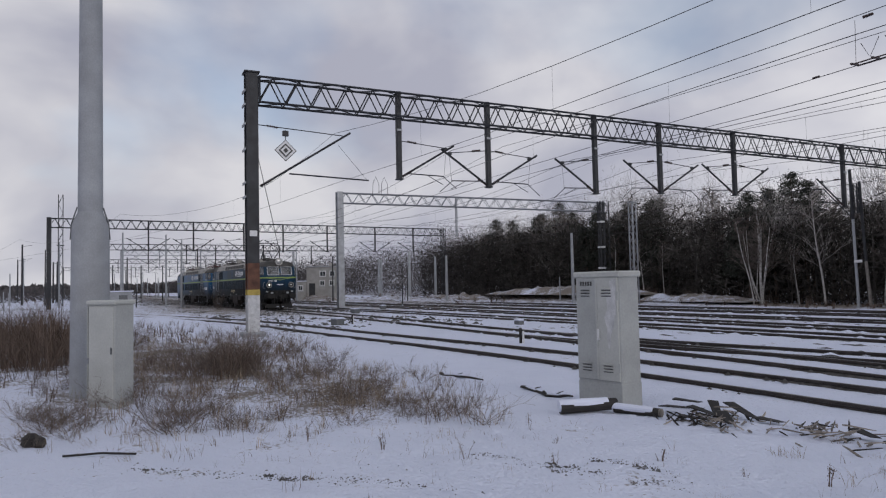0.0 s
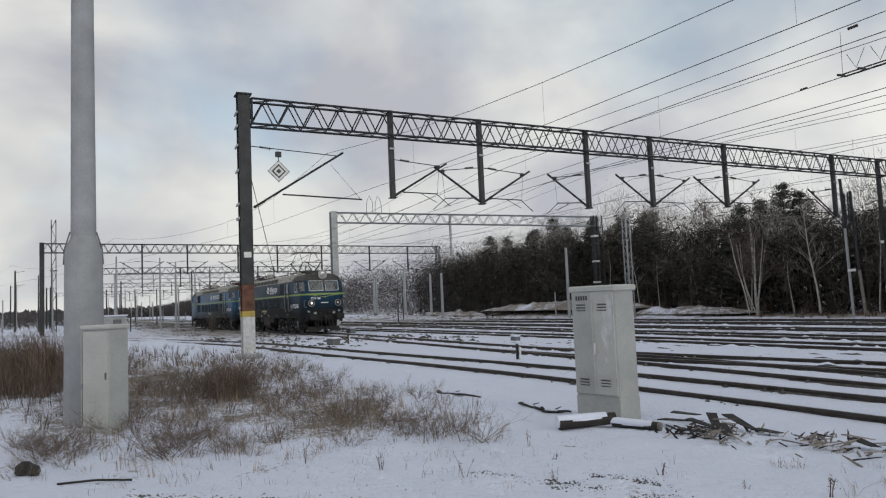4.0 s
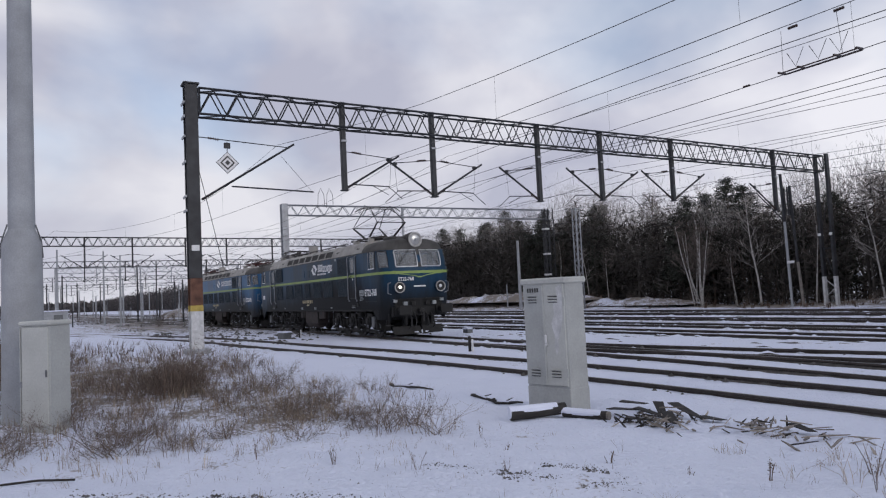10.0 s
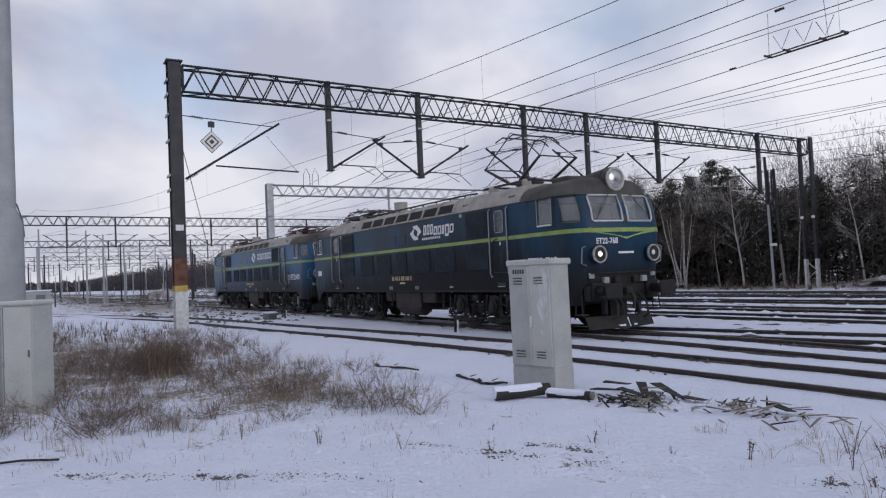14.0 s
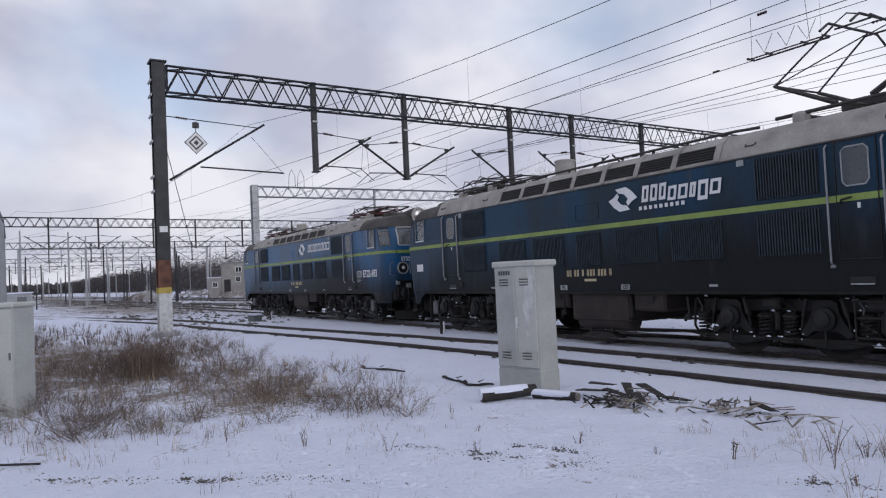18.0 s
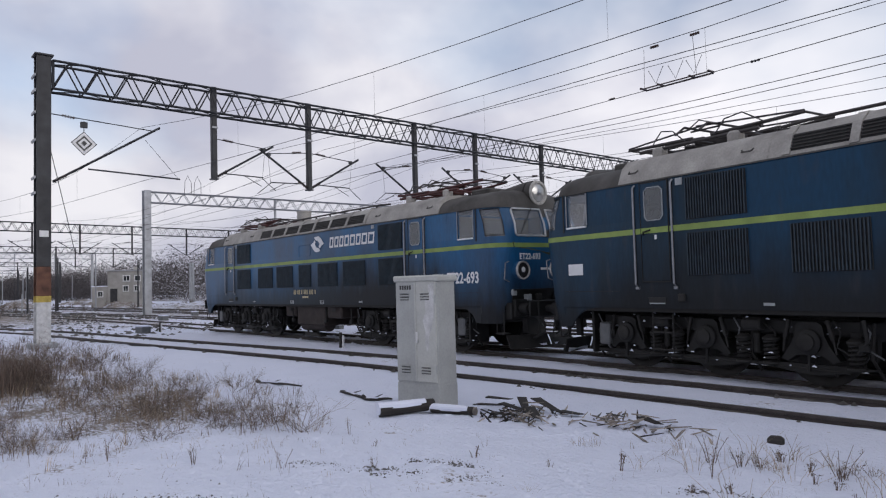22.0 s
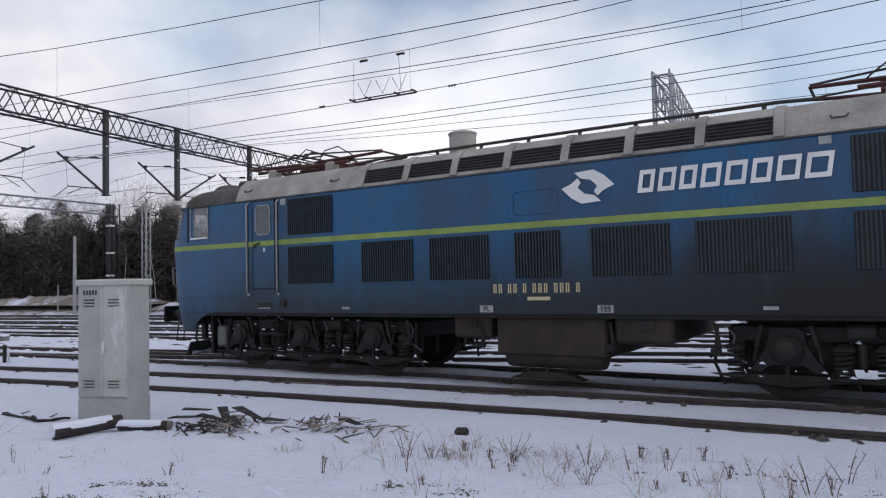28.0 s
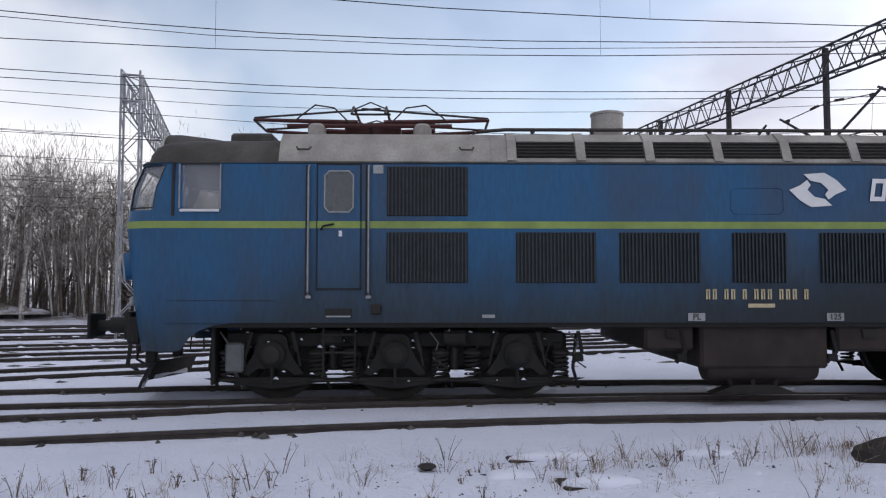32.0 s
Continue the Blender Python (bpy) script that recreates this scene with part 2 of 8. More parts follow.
def snow_ground():
    """Thin snow over frozen earth: bare soil and dead grass where the vertex weight 'bare' and noise allow."""
    m = bpy.data.materials.new("snowy_ground")
    m.use_nodes = True
    t = m.node_tree
    b = t.nodes["Principled BSDF"]
    co = t.nodes.new("ShaderNodeTexCoord")
    big = t.nodes.new("ShaderNodeTexNoise")
    big.inputs["Scale"].default_value, big.inputs["Detail"].default_value, big.inputs["Roughness"].default_value = 0.9, 9, 0.68
    fine = t.nodes.new("ShaderNodeTexNoise")
    fine.inputs["Scale"].default_value, fine.inputs["Detail"].default_value = 19, 8
    for n in (big, fine):
        t.links.new(co.outputs["Object"], n.inputs["Vector"])
    at = t.nodes.new("ShaderNodeAttribute")
    at.attribute_name = "bare"
    sm = t.nodes.new("ShaderNodeMath")
    sm.operation = "ADD"
    t.links.new(big.outputs["Fac"], sm.inputs[0])
    t.links.new(at.outputs["Fac"], sm.inputs[1])
    s2 = t.nodes.new("ShaderNodeMath")
    s2.operation = "MULTIPLY_ADD"
    t.links.new(fine.outputs["Fac"], s2.inputs[0])
    s2.inputs[1].default_value = 0.85
    t.links.new(sm.outputs["Value"], s2.inputs[2])
    ra = t.nodes.new("ShaderNodeValToRGB")
    ra.color_ramp.elements[0].position, ra.color_ramp.elements[1].position = 0.74, 0.90
    t.links.new(s2.outputs["Value"], ra.inputs["Fac"])
    soil = t.nodes.new("ShaderNodeValToRGB")
    soil.color_ramp.elements[0].color = (0.10, 0.088, 0.078, 1)
    soil.color_ramp.elements[1].color = (0.29, 0.25, 0.21, 1)
    t.links.new(fine.outputs["Fac"], soil.inputs["Fac"])
    sn = t.nodes.new("ShaderNodeValToRGB")
    sn.color_ramp.elements[0].color = (0.585, 0.62, 0.735, 1)
    sn.color_ramp.elements[1].color = (0.73, 0.758, 0.87, 1)
    t.links.new(big.outputs["Fac"], sn.inputs["Fac"])
    mx = t.nodes.new("ShaderNodeMix")
    mx.data_type = "RGBA"
    t.links.new(ra.outputs["Color"], mx.inputs["Factor"])
    t.links.new(sn.outputs["Color"], mx.inputs["A"])
    t.links.new(soil.outputs["Color"], mx.inputs["B"])
    t.links.new(mx.outputs["Result"], b.inputs["Base Color"])
    b.inputs["Roughness"].default_value = 0.75
    b.inputs["Specular IOR Level"].default_value = 0.2
    bp = t.nodes.new("ShaderNodeBump")
    bp.inputs["Strength"].default_value, bp.inputs["Distance"].default_value = 0.8, 0.06
    ad = t.nodes.new("ShaderNodeMath")
    ad.operation = "ADD"
    t.links.new(fine.outputs["Fac"], ad.inputs[0])
    t.links.new(big.outputs["Fac"], ad.inputs[1])
    t.links.new(ad.outputs["Value"], bp.inputs["Height"])
    t.links.new(bp.outputs["Normal"], b.inputs["Normal"])
    return m


M = {
    "ground": snow_ground(),
    "snow": material("snow", (0.67, 0.70, 0.81), 0.75, vary=0.06, scale=3, fine=30, bump=0.3, spec=0.2, depth=0.02),
    "rail": material("rusty_rail_steel", (0.055, 0.046, 0.042), 0.6, 0.3, vary=0.4, scale=5, fine=80),
    "rail_top": material("worn_rail_head", (0.22, 0.21, 0.21), 0.35, 0.8, vary=0.2, scale=3, fine=90, bump=0.05),
    "sleeper": material("old_sleeper_wood", (0.075, 0.065, 0.055), 0.85, vary=0.5, scale=4, fine=50, per_object=0.25),
    "ballast": material("dark_ballast", (0.085, 0.08, 0.075), 0.9, vary=0.6, scale=9, fine=45, bump=0.8, per_island=0.4),
    "steel_dark": material("dark_gantry_paint", (0.035, 0.036, 0.04), 0.55, 0.3, vary=0.4, scale=3, fine=40),
    "steel_grey": material("galvanised_steel", (0.30, 0.31, 0.33), 0.5, 0.4, vary=0.25, scale=3, fine=40),
    "post_brown": material("rust_red_post_paint", (0.12, 0.055, 0.035), 0.7, 0.1, vary=0.5, scale=4, fine=40),
    "post_yellow": material("faded_yellow_paint", (0.45, 0.34, 0.08), 0.7, vary=0.35, scale=6, fine=50),
    "post_white": material("chalky_white_paint", (0.52, 0.52, 0.52), 0.75, vary=0.3, scale=6, fine=50),
    "concrete": material("pale_concrete", (0.31, 0.32, 0.335), 0.8, vary=0.2, scale=2.5, fine=45, bump=0.3),
    "cabinet": material("grey_cabinet_polyester", (0.36, 0.37, 0.36), 0.55, vary=0.16, scale=2.2, fine=35, bump=0.06),
    "cabinet_light": material("pale_cabinet_sheet", (0.44, 0.445, 0.42), 0.5, vary=0.15, scale=2.2, fine=35, bump=0.06),
    "insulator": material("brown_porcelain", (0.05, 0.03, 0.025), 0.25, vary=0.3, scale=8, fine=60),
    "wire": material("copper_wire_dark", (0.04, 0.04, 0.045), 0.5, 0.4, vary=0.2, scale=2, fine=20, bump=0),
    "sign_white": material("white_enamel", (0.62, 0.62, 0.62), 0.4, vary=0.15, scale=6, fine=40, bump=0.05),
    "sign_black": material("black_enamel", (0.03, 0.03, 0.032), 0.45, vary=0.2, scale=6, fine=40, bump=0.05),
    "loco_blue": dirty_paint("locomotive_blue_paint", (0.0030, 0.077, 0.190), (0.020, 0.031, 0.041), 0.9, 2.5, 0.38, faded=(0.020, 0.058, 0.120), soot=(0.008, 0.010, 0.013)),
    "loco_blue_dull": dirty_paint("dull_locomotive_blue_paint", (0.0052, 0.036, 0.078), (0.012, 0.014, 0.0165), 1.1, 2.7, 0.45, soot=(0.008, 0.009, 0.0105), faded=(0.010, 0.024, 0.038), spec=0.22),
    "loco_stripe": material("lime_green_stripe", (0.22, 0.30, 0.075), 0.5, vary=0.22, scale=3, fine=40, bump=0.05),
    # darker copy of the stripe; soot and the shade between engines in its colour
    "stripe_soot_shade": material("sooty_shaded_green_stripe", (0.055, 0.075, 0.030), 0.6, vary=0.5, scale=4, fine=40, bump=0.05, tint=(0.02, 0.028, 0.022)),
    "roof_grey": material("dusty_grey_roof_paint", (0.33, 0.318, 0.295), 0.7, vary=0.3, scale=2.0, fine=30, tint=(0.20, 0.19, 0.178)),
    "roof_dark": material("soot_dark_roof", (0.07, 0.067, 0.063), 0.75, vary=0.45, scale=2.0, fine=30, tint=(0.03, 0.028, 0.026)),
    "rim_pale": material("dusty_pale_lamp_ring", (0.36, 0.35, 0.33), 0.6, vary=0.35, scale=12, fine=60, bump=0.1),
    "box_brown": material("brown_dusted_underframe", (0.030, 0.022, 0.020), 0.75, vary=0.4, scale=4, fine=40, bump=0.2),
    "louvre_grey": material("weathered_louvre_slat", (0.055, 0.052, 0.049), 0.7, vary=0.4, scale=5, fine=40),
    "grille": material("black_louvre", (0.008, 0.0085, 0.009), 0.5, vary=0.4, scale=6, fine=50, bump=0.1),
    "grille_slat": material("louvre_slat", (0.020, 0.034, 0.048), 0.55, vary=0.4, scale=6, fine=50, bump=0.1),
    "bogie": material("oily_bogie_iron", (0.011, 0.0107, 0.0105), 0.62, 0.2, vary=0.5, scale=4, fine=35, tint=(0.006, 0.006, 0.006)),
    "bogie_light": material("dusty_bogie_iron", (0.023, 0.022, 0.021), 0.7, 0.2, vary=0.5, scale=4, fine=35),
    "wheel": material("worn_wheel_steel", (0.022, 0.021, 0.020), 0.5, 0.5, vary=0.4, scale=4, fine=35),
    "panto_red": material("oxide_red_pantograph", (0.062, 0.018, 0.018), 0.6, vary=0.3, scale=8, fine=50),
    "panto_dark": material("dark_pantograph_tube", (0.05, 0.045, 0.045), 0.55, 0.3, vary=0.3, scale=8, fine=50),
    "rail_chrome": material("bare_steel_handrail", (0.26, 0.27, 0.29), 0.35, 0.7, vary=0.2, scale=8, fine=50, bump=0.05),
    "cream": material("white_vinyl_letter", (0.66, 0.67, 0.68), 0.5, vary=0.12, scale=3, fine=40, bump=0),
    "yellowish": material("aged_number_paint", (0.50, 0.43, 0.27), 0.6, vary=0.25, scale=6, fine=40, bump=0),
    "label_grey": material("faded_notice", (0.30, 0.32, 0.33), 0.6, vary=0.2, scale=8, fine=50, bump=0),
    "rubber": material("black_rubber", (0.02, 0.02, 0.02), 0.7, vary=0.2, scale=8, fine=50),
    "pane": glass("dusty_cab_glass", (0.42, 0.44, 0.46), 0.20),
    "pane_dark": glass("door_window_glass", (0.07, 0.08, 0.09), 0.85),
    "window_frame": material("aluminium_window_frame", (0.5, 0.5, 0.5), 0.4, 0.5, vary=0.15, scale=8, fine=50, bump=0.05),
    "cab_inside": material("cab_interior_board", (0.16, 0.155, 0.14), 0.8, vary=0.25, scale=4, fine=30),
    "lamp_silver": material("silvered_lamp_glass", (0.42, 0.42, 0.41), 0.16, 0.5, vary=0.2, scale=10, fine=60, bump=0.08),
    "lamp_lit": glow("lit_headlamp", (1.0, 0.93, 0.80), 2.2),
    "lamp_rim": material("lamp_rim_grey", (0.12, 0.125, 0.13), 0.5, 0.3, vary=0.2, scale=8, fine=50),
    "pine_bark": material("pine_bark", (0.085, 0.06, 0.045), 0.9, vary=0.5, scale=6, fine=30, bump=0.6, per_object=0.25, depth=0.03),
    "pine_leaf": material("pine_needles", (0.050, 0.055, 0.044), 0.75, vary=0.4, scale=2, fine=20, bump=0, per_island=0.5, spec=0.15),
    "birch_bark": material("birch_bark", (0.50, 0.485, 0.46), 0.75, vary=0.5, scale=3, fine=9, bump=0.3, tint=(0.17, 0.15, 0.135), stretch=(1, 1, 3)),
    "twig": material("bare_twigs", (0.14, 0.118, 0.104), 0.9, vary=0.35, scale=3, fine=20, bump=0, per_island=0.35, spec=0.1),
    "twig_pale": material("frosted_twigs", (0.30, 0.275, 0.255), 0.9, vary=0.3, scale=3, fine=20, bump=0, per_island=0.35, spec=0.1),
    "dry_grass": material("dry_grass_straw", (0.33, 0.265, 0.195), 0.85, vary=0.35, scale=3, fine=20, bump=0, per_island=0.5, spec=0.15),
    "brown_stalk": material("brown_dead_stalks", (0.135, 0.100, 0.080), 0.85, vary=0.35, scale=3, fine=20, bump=0, per_island=0.5, spec=0.15),
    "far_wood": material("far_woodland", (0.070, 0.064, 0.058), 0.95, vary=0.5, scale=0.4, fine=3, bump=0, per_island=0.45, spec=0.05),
    # paler and bluer than far_wood: the haze of distance is in this colour
    "hazy_wood": material("haze_tinted_woodland", (0.095, 0.087, 0.087), 0.95, vary=0.4, scale=0.2, fine=3, bump=0, per_island=0.4, spec=0.05),
    "bush_twig": material("mauve_brown_twigs", (0.165, 0.135, 0.118), 0.9, vary=0.35, scale=3, fine=20, bump=0, per_island=0.45, spec=0.1),
    "clod": material("frozen_earth", (0.125, 0.12, 0.12), 0.9, vary=0.4, scale=6, fine=40, bump=0.3, per_island=0.5),
    "log_bark": material("pale_log_bark", (0.20, 0.18, 0.16), 0.85, vary=0.5, scale=8, fine=40, bump=0.5),
    "split_wood": material("weathered_split_wood", (0.28, 0.25, 0.22), 0.85, vary=0.5, scale=6, fine=40, stretch=(1, 6, 6), per_object=0.45),
    "charred": material("black_wet_wood", (0.025, 0.022, 0.02), 0.7, vary=0.4, scale=6, fine=40),
    "render_wall": material("grey_rendered_wall", (0.30, 0.29, 0.275), 0.85, vary=0.25, scale=1.2, fine=20, bump=0.2),
    "window_dark": material("dark_window_glass", (0.03, 0.035, 0.04), 0.15, vary=0.2, scale=2, fine=10, bump=0),
    "mark_black": material("black_stencil_paint", (0.06, 0.06, 0.06), 0.7, vary=0.2, scale=8, fine=50, bump=0),
}


# ---------------------------------------------------------------- mesh helpers
class MB:
    """Collects vertices and faces of one mesh."""

    def __init__(self):
        self.v, self.f = [], []

    def add(self, verts, faces):
        o = len(self.v)
        self.v += [tuple(p) for p in verts]
        self.f += [tuple(i + o for i in q) for q in faces]
        return self

    def box(self, c, s, b=0.0, m=None):
        """A box, centre c and size s, with chamfered edges b, turned by matrix m."""
        hx, hy, hz = s[0] / 2, s[1] / 2, s[2] / 2
        if b <= 0:
            vs = [(x, y, z) for x in (-hx, hx) for y in (-hy, hy) for z in (-hz, hz)]
            fs = [(0, 1, 3, 2), (4, 6, 7, 5), (0, 4, 5, 1), (2, 3, 7, 6), (0, 2, 6, 4), (1, 5, 7, 3)]
        else:
            b = min(b, hx * 0.9, hy * 0.9, hz * 0.9)
            vs, idx = [], {}
            for sx in (-1, 1):
                for sy in (-1, 1):
                    for sz in (-1, 1):
                        for k in range(3):
                            d = [b, b, b]
                            d[k] = 0
                            idx[sx, sy, sz, k] = len(vs)
                            vs.append((sx * (hx - d[0]), sy * (hy - d[1]), sz * (hz - d[2])))
            fs = []
            for k in range(3):
                i, j = (k + 1) % 3, (k + 2) % 3
                for s1 in (-1, 1):
                    q = []
                    for u, w in ((-1, -1), (1, -1), (1, 1), (-1, 1)):
                        t = [0, 0, 0]
                        t[k], t[i], t[j] = s1, u, w
                        q.append(idx[t[0], t[1], t[2], k])
                    fs.append(tuple(q if s1 > 0 else q[::-1]))
            for k in range(3):
                i, j = (k + 1) % 3, (k + 2) % 3
                for u in (-1, 1):
                    for w in (-1, 1):
                        a, c2 = [0, 0, 0], [0, 0, 0]
                        a[k], a[i], a[j] = -1, u, w
                        c2[k], c2[i], c2[j] = 1, u, w
                        q = [idx[a[0], a[1], a[2], i], idx[c2[0], c2[1], c2[2], i], idx[c2[0], c2[1], c2[2], j], idx[a[0], a[1], a[2], j]]
                        fs.append(tuple(q if u * w < 0 else q[::-1]))
            for sx in (-1, 1):
                for sy in (-1, 1):
                    for sz in (-1, 1):
                        q = [idx[sx, sy, sz, k] for k in range(3)]
                        fs.append(tuple(q if sx * sy * sz > 0 else q[::-1]))
        if m is not None:
            vs = [m @ Vector(p) for p in vs]
        return self.add([(p[0] + c[0], p[1] + c[1], p[2] + c[2]) for p in vs], fs)

    def tube(self, pts, r, n=6, r1=None, caps=True):
        """A round bar along pts; r may shrink to r1."""
        pts = [Vector(p) for p in pts]
        r1 = r if r1 is None else r1
        rings = []
        up = None
        for i, p in enumerate(pts):
            d = (pts[min(i + 1, len(pts) - 1)] - pts[max(i - 1, 0)]).normalized()
            if up is None:
                up = Vector((0, 0, 1)) if abs(d.z) < 0.9 else Vector((1, 0, 0))
            a = d.cross(up).normalized()
            c = a.cross(d).normalized()
            up = c
            q = r + (r1 - r) * i / max(1, len(pts) - 1)
            rings.append([p + a * (q * math.cos(2 * math.pi * k / n)) + c * (q * math.sin(2 * math.pi * k / n)) for k in range(n)])
        vs = [p for ring in rings for p in ring]
        fs = []
        for i in range(len(pts) - 1):
            for k in range(n):
                fs.append((i * n + k, i * n + (k + 1) % n, (i + 1) * n + (k + 1) % n, (i + 1) * n + k))
        if caps:
            fs.append(tuple(range(n))[::-1])
            fs.append(tuple((len(pts) - 1) * n + k for k in range(n)))
        return self.add(vs, fs)

    def turned(self, profile, n=20, axis="z", c=(0, 0, 0)):
        """A body of revolution: profile of (radius, height)."""
        vs, fs = [], []
        for r, h in profile:
            for k in range(n):
                a = 2 * math.pi * k / n
                p = (r * math.cos(a), r * math.sin(a), h)
                if axis == "x":
                    p = (h, p[0], p[1])
                elif axis == "y":
                    p = (p[1], h, p[0])
                vs.append((p[0] + c[0], p[1] + c[1], p[2] + c[2]))
        for i in range(len(profile) - 1):
            for k in range(n):
                fs.append((i * n + k, i * n + (k + 1) % n, (i + 1) * n + (k + 1) % n, (i + 1) * n + k))
        fs.append(tuple(range(n))[::-1])
        fs.append(tuple((len(profile) - 1) * n + k for k in range(n)))
        return self.add(vs, fs)

    def loft(self, rings, caps=True):
        n = len(rings[0])
        vs = [p for r in rings for p in r]
        fs = [(i * n + k, i * n + (k + 1) % n, (i + 1) * n + (k + 1) % n, (i + 1) * n + k) for i in range(len(rings) - 1) for k in range(n)]
        if caps:
            fs += [tuple(range(n))[::-1], tuple((len(rings) - 1) * n + k for k in range(n))]
        return self.add(vs, fs)

    def slab(self, q, t):
        """A plate on the four corners q, t thick along its normal."""
        q = [Vector(p) for p in q]
        nrm = (q[1] - q[0]).cross(q[3] - q[0]).normalized() * t
        vs = q + [p + nrm for p in q]
        return self.add(vs, [(3, 2, 1, 0), (4, 5, 6, 7), (0, 1, 5, 4), (1, 2, 6, 5), (2, 3, 7, 6), (3, 0, 4, 7)])

    def mesh(self, name, mat, smooth=0.0):
        me = bpy.data.meshes.new(name)
        me.from_pydata(self.v, [], self.f)
        me.materials.append(mat)
        if smooth:
            me.polygons.foreach_set("use_smooth", [True] * len(me.polygons))
            me.set_sharp_from_angle(angle=radians(smooth))
        me.update()
        return me


def part(name, mb, mat, parent, label="", smooth=0.0):
    """Links a mesh as one object under a thing or a part."""
    ob = new(name, mb if isinstance(mb, bpy.types.Mesh) else mb.mesh(name, mat, smooth))
    ob.parent = parent
    if label:
        ob["label"] = label
    return ob


def thing(name, m=None, label="", category="", group="", kind=""):
    """An Empty at a thing's base, to which its parts are hung."""
    ob = new(name)
    ob.empty_display_size = 0.1
    if m is not None:
        ob.matrix_basis = m
    return tagged(ob, label, category, group, kind)


def solid(name, mb, mat, label="", category="", group="", kind="", m=None, smooth=0.0):
    """A thing that is one mesh."""
    ob = new(name, mb.mesh(name, mat, smooth))
    if m is not None:
        ob.matrix_basis = m
    return tagged(ob, label, category, group, kind)


def spline(kx, ky, x):
    """A natural cubic spline through (kx, ky), at x."""
    kx, ky = np.asarray(kx, float), np.asarray(ky, float)
    n, h = len(kx), np.diff(kx)
    a, b = np.eye(n), np.zeros(n)
    for i in range(1, n - 1):
        a[i, i - 1], a[i, i], a[i, i + 1] = h[i - 1], 2 * (h[i - 1] + h[i]), h[i]
        b[i] = 6 * ((ky[i + 1] - ky[i]) / h[i] - (ky[i] - ky[i - 1]) / h[i - 1])
    c = np.linalg.solve(a, b)
    x = np.asarray(x, float)
    i = np.clip(np.searchsorted(kx, x) - 1, 0, n - 2)
    p, q, w = kx[i + 1] - x, x - kx[i], h[i]
    inside = (c[i] * p ** 3 + c[i + 1] * q ** 3) / (6 * w) + (ky[i] / w - c[i] * w / 6) * p + (ky[i + 1] / w - c[i + 1] * w / 6) * q
    s0 = (ky[1] - ky[0]) / h[0] - h[0] * (2 * c[0] + c[1]) / 6
    s1 = (ky[-1] - ky[-2]) / h[-1] + h[-1] * (2 * c[-1] + c[-2]) / 6
    return np.where(x < kx[0], ky[0] + s0 * (x - kx[0]), np.where(x > kx[-1], ky[-1] + s1 * (x - kx[-1]), inside))


# ---------------------------------------------------------------- plan
RUN_X = [-75, -45, -25, -15, -8, 0, 8, 16, 26]
RUN_Y = [10.29, 12.43, 12.50, 12.46, 12.25, 11.52, 10.10, 7.52, 4.3]     # the track on which the engines run
TRACKS = [                                                               # centre lines, x and y
    ([-300, -90, -55, -45, -38, -25, -16, -8, -2, 3, 8, 14], [-48, -10, 1.4, 4.1, 6.0, 7.7, 8.85, 9.35, 9.4, 9.15, 8.3, 6.6]),
    ([-300, -120, -75, -45, -25, -15, -8, 0, 8, 16, 26, 60], [-6.5, 7.1, 10.29, 12.43, 12.50, 12.46, 12.25, 11.52, 10.10, 7.52, 4.3, -7]),
    ([-24, -18, -12, -6, 0, 10, 30], [12.48, 12.75, 13.7, 15.1, 16.4, 17.8, 19.5]),
    ([-300, -100, -60, -30, -10, 10, 60], [2, 12.0, 15.6, 18.2, 19.2, 20.6, 24]),
    ([-300, -100, -60, -30, -10, 10, 60], [9, 18.5, 21.2, 22.2, 22.8, 23.6, 26]),
    ([-300, -100, -60, -30, -10, 10, 60], [14, 22.5, 25.0, 26.6, 27.6, 28.6, 31]),
    ([-92, -60, -30, -10, 10, 60], [27.9, 29.8, 31.6, 32.4, 33.2, 36]),
    ([-92, -60, -30, -10, 10, 60], [32.4, 34.2, 35.6, 36.3, 37.0, 39]),
]


def fall(y):
    """The yard drops a little beyond the running track."""
    return -0.009 * (min(max(y, 12.0), 44.0) - 12.0)


def snow_level(x, y):
    """The lie of the snow, without its small unevenness."""
    z = -0.085 + fall(y)
    z += 1.25 * math.exp(-((x + 58) / 15) ** 2 - ((y - 43) / 3.2) ** 2) + 1.0 * math.exp(-((x + 18) / 8) ** 2 - ((y - 45) / 3.6) ** 2)
    z += 0.6 * math.exp(-((x + 85) / 14) ** 2 - ((y - 33) / 4.0) ** 2)
    if y < 6.5:
        z += 0.07 * min(1.0, (6.5 - y) / 3.0)
    return z


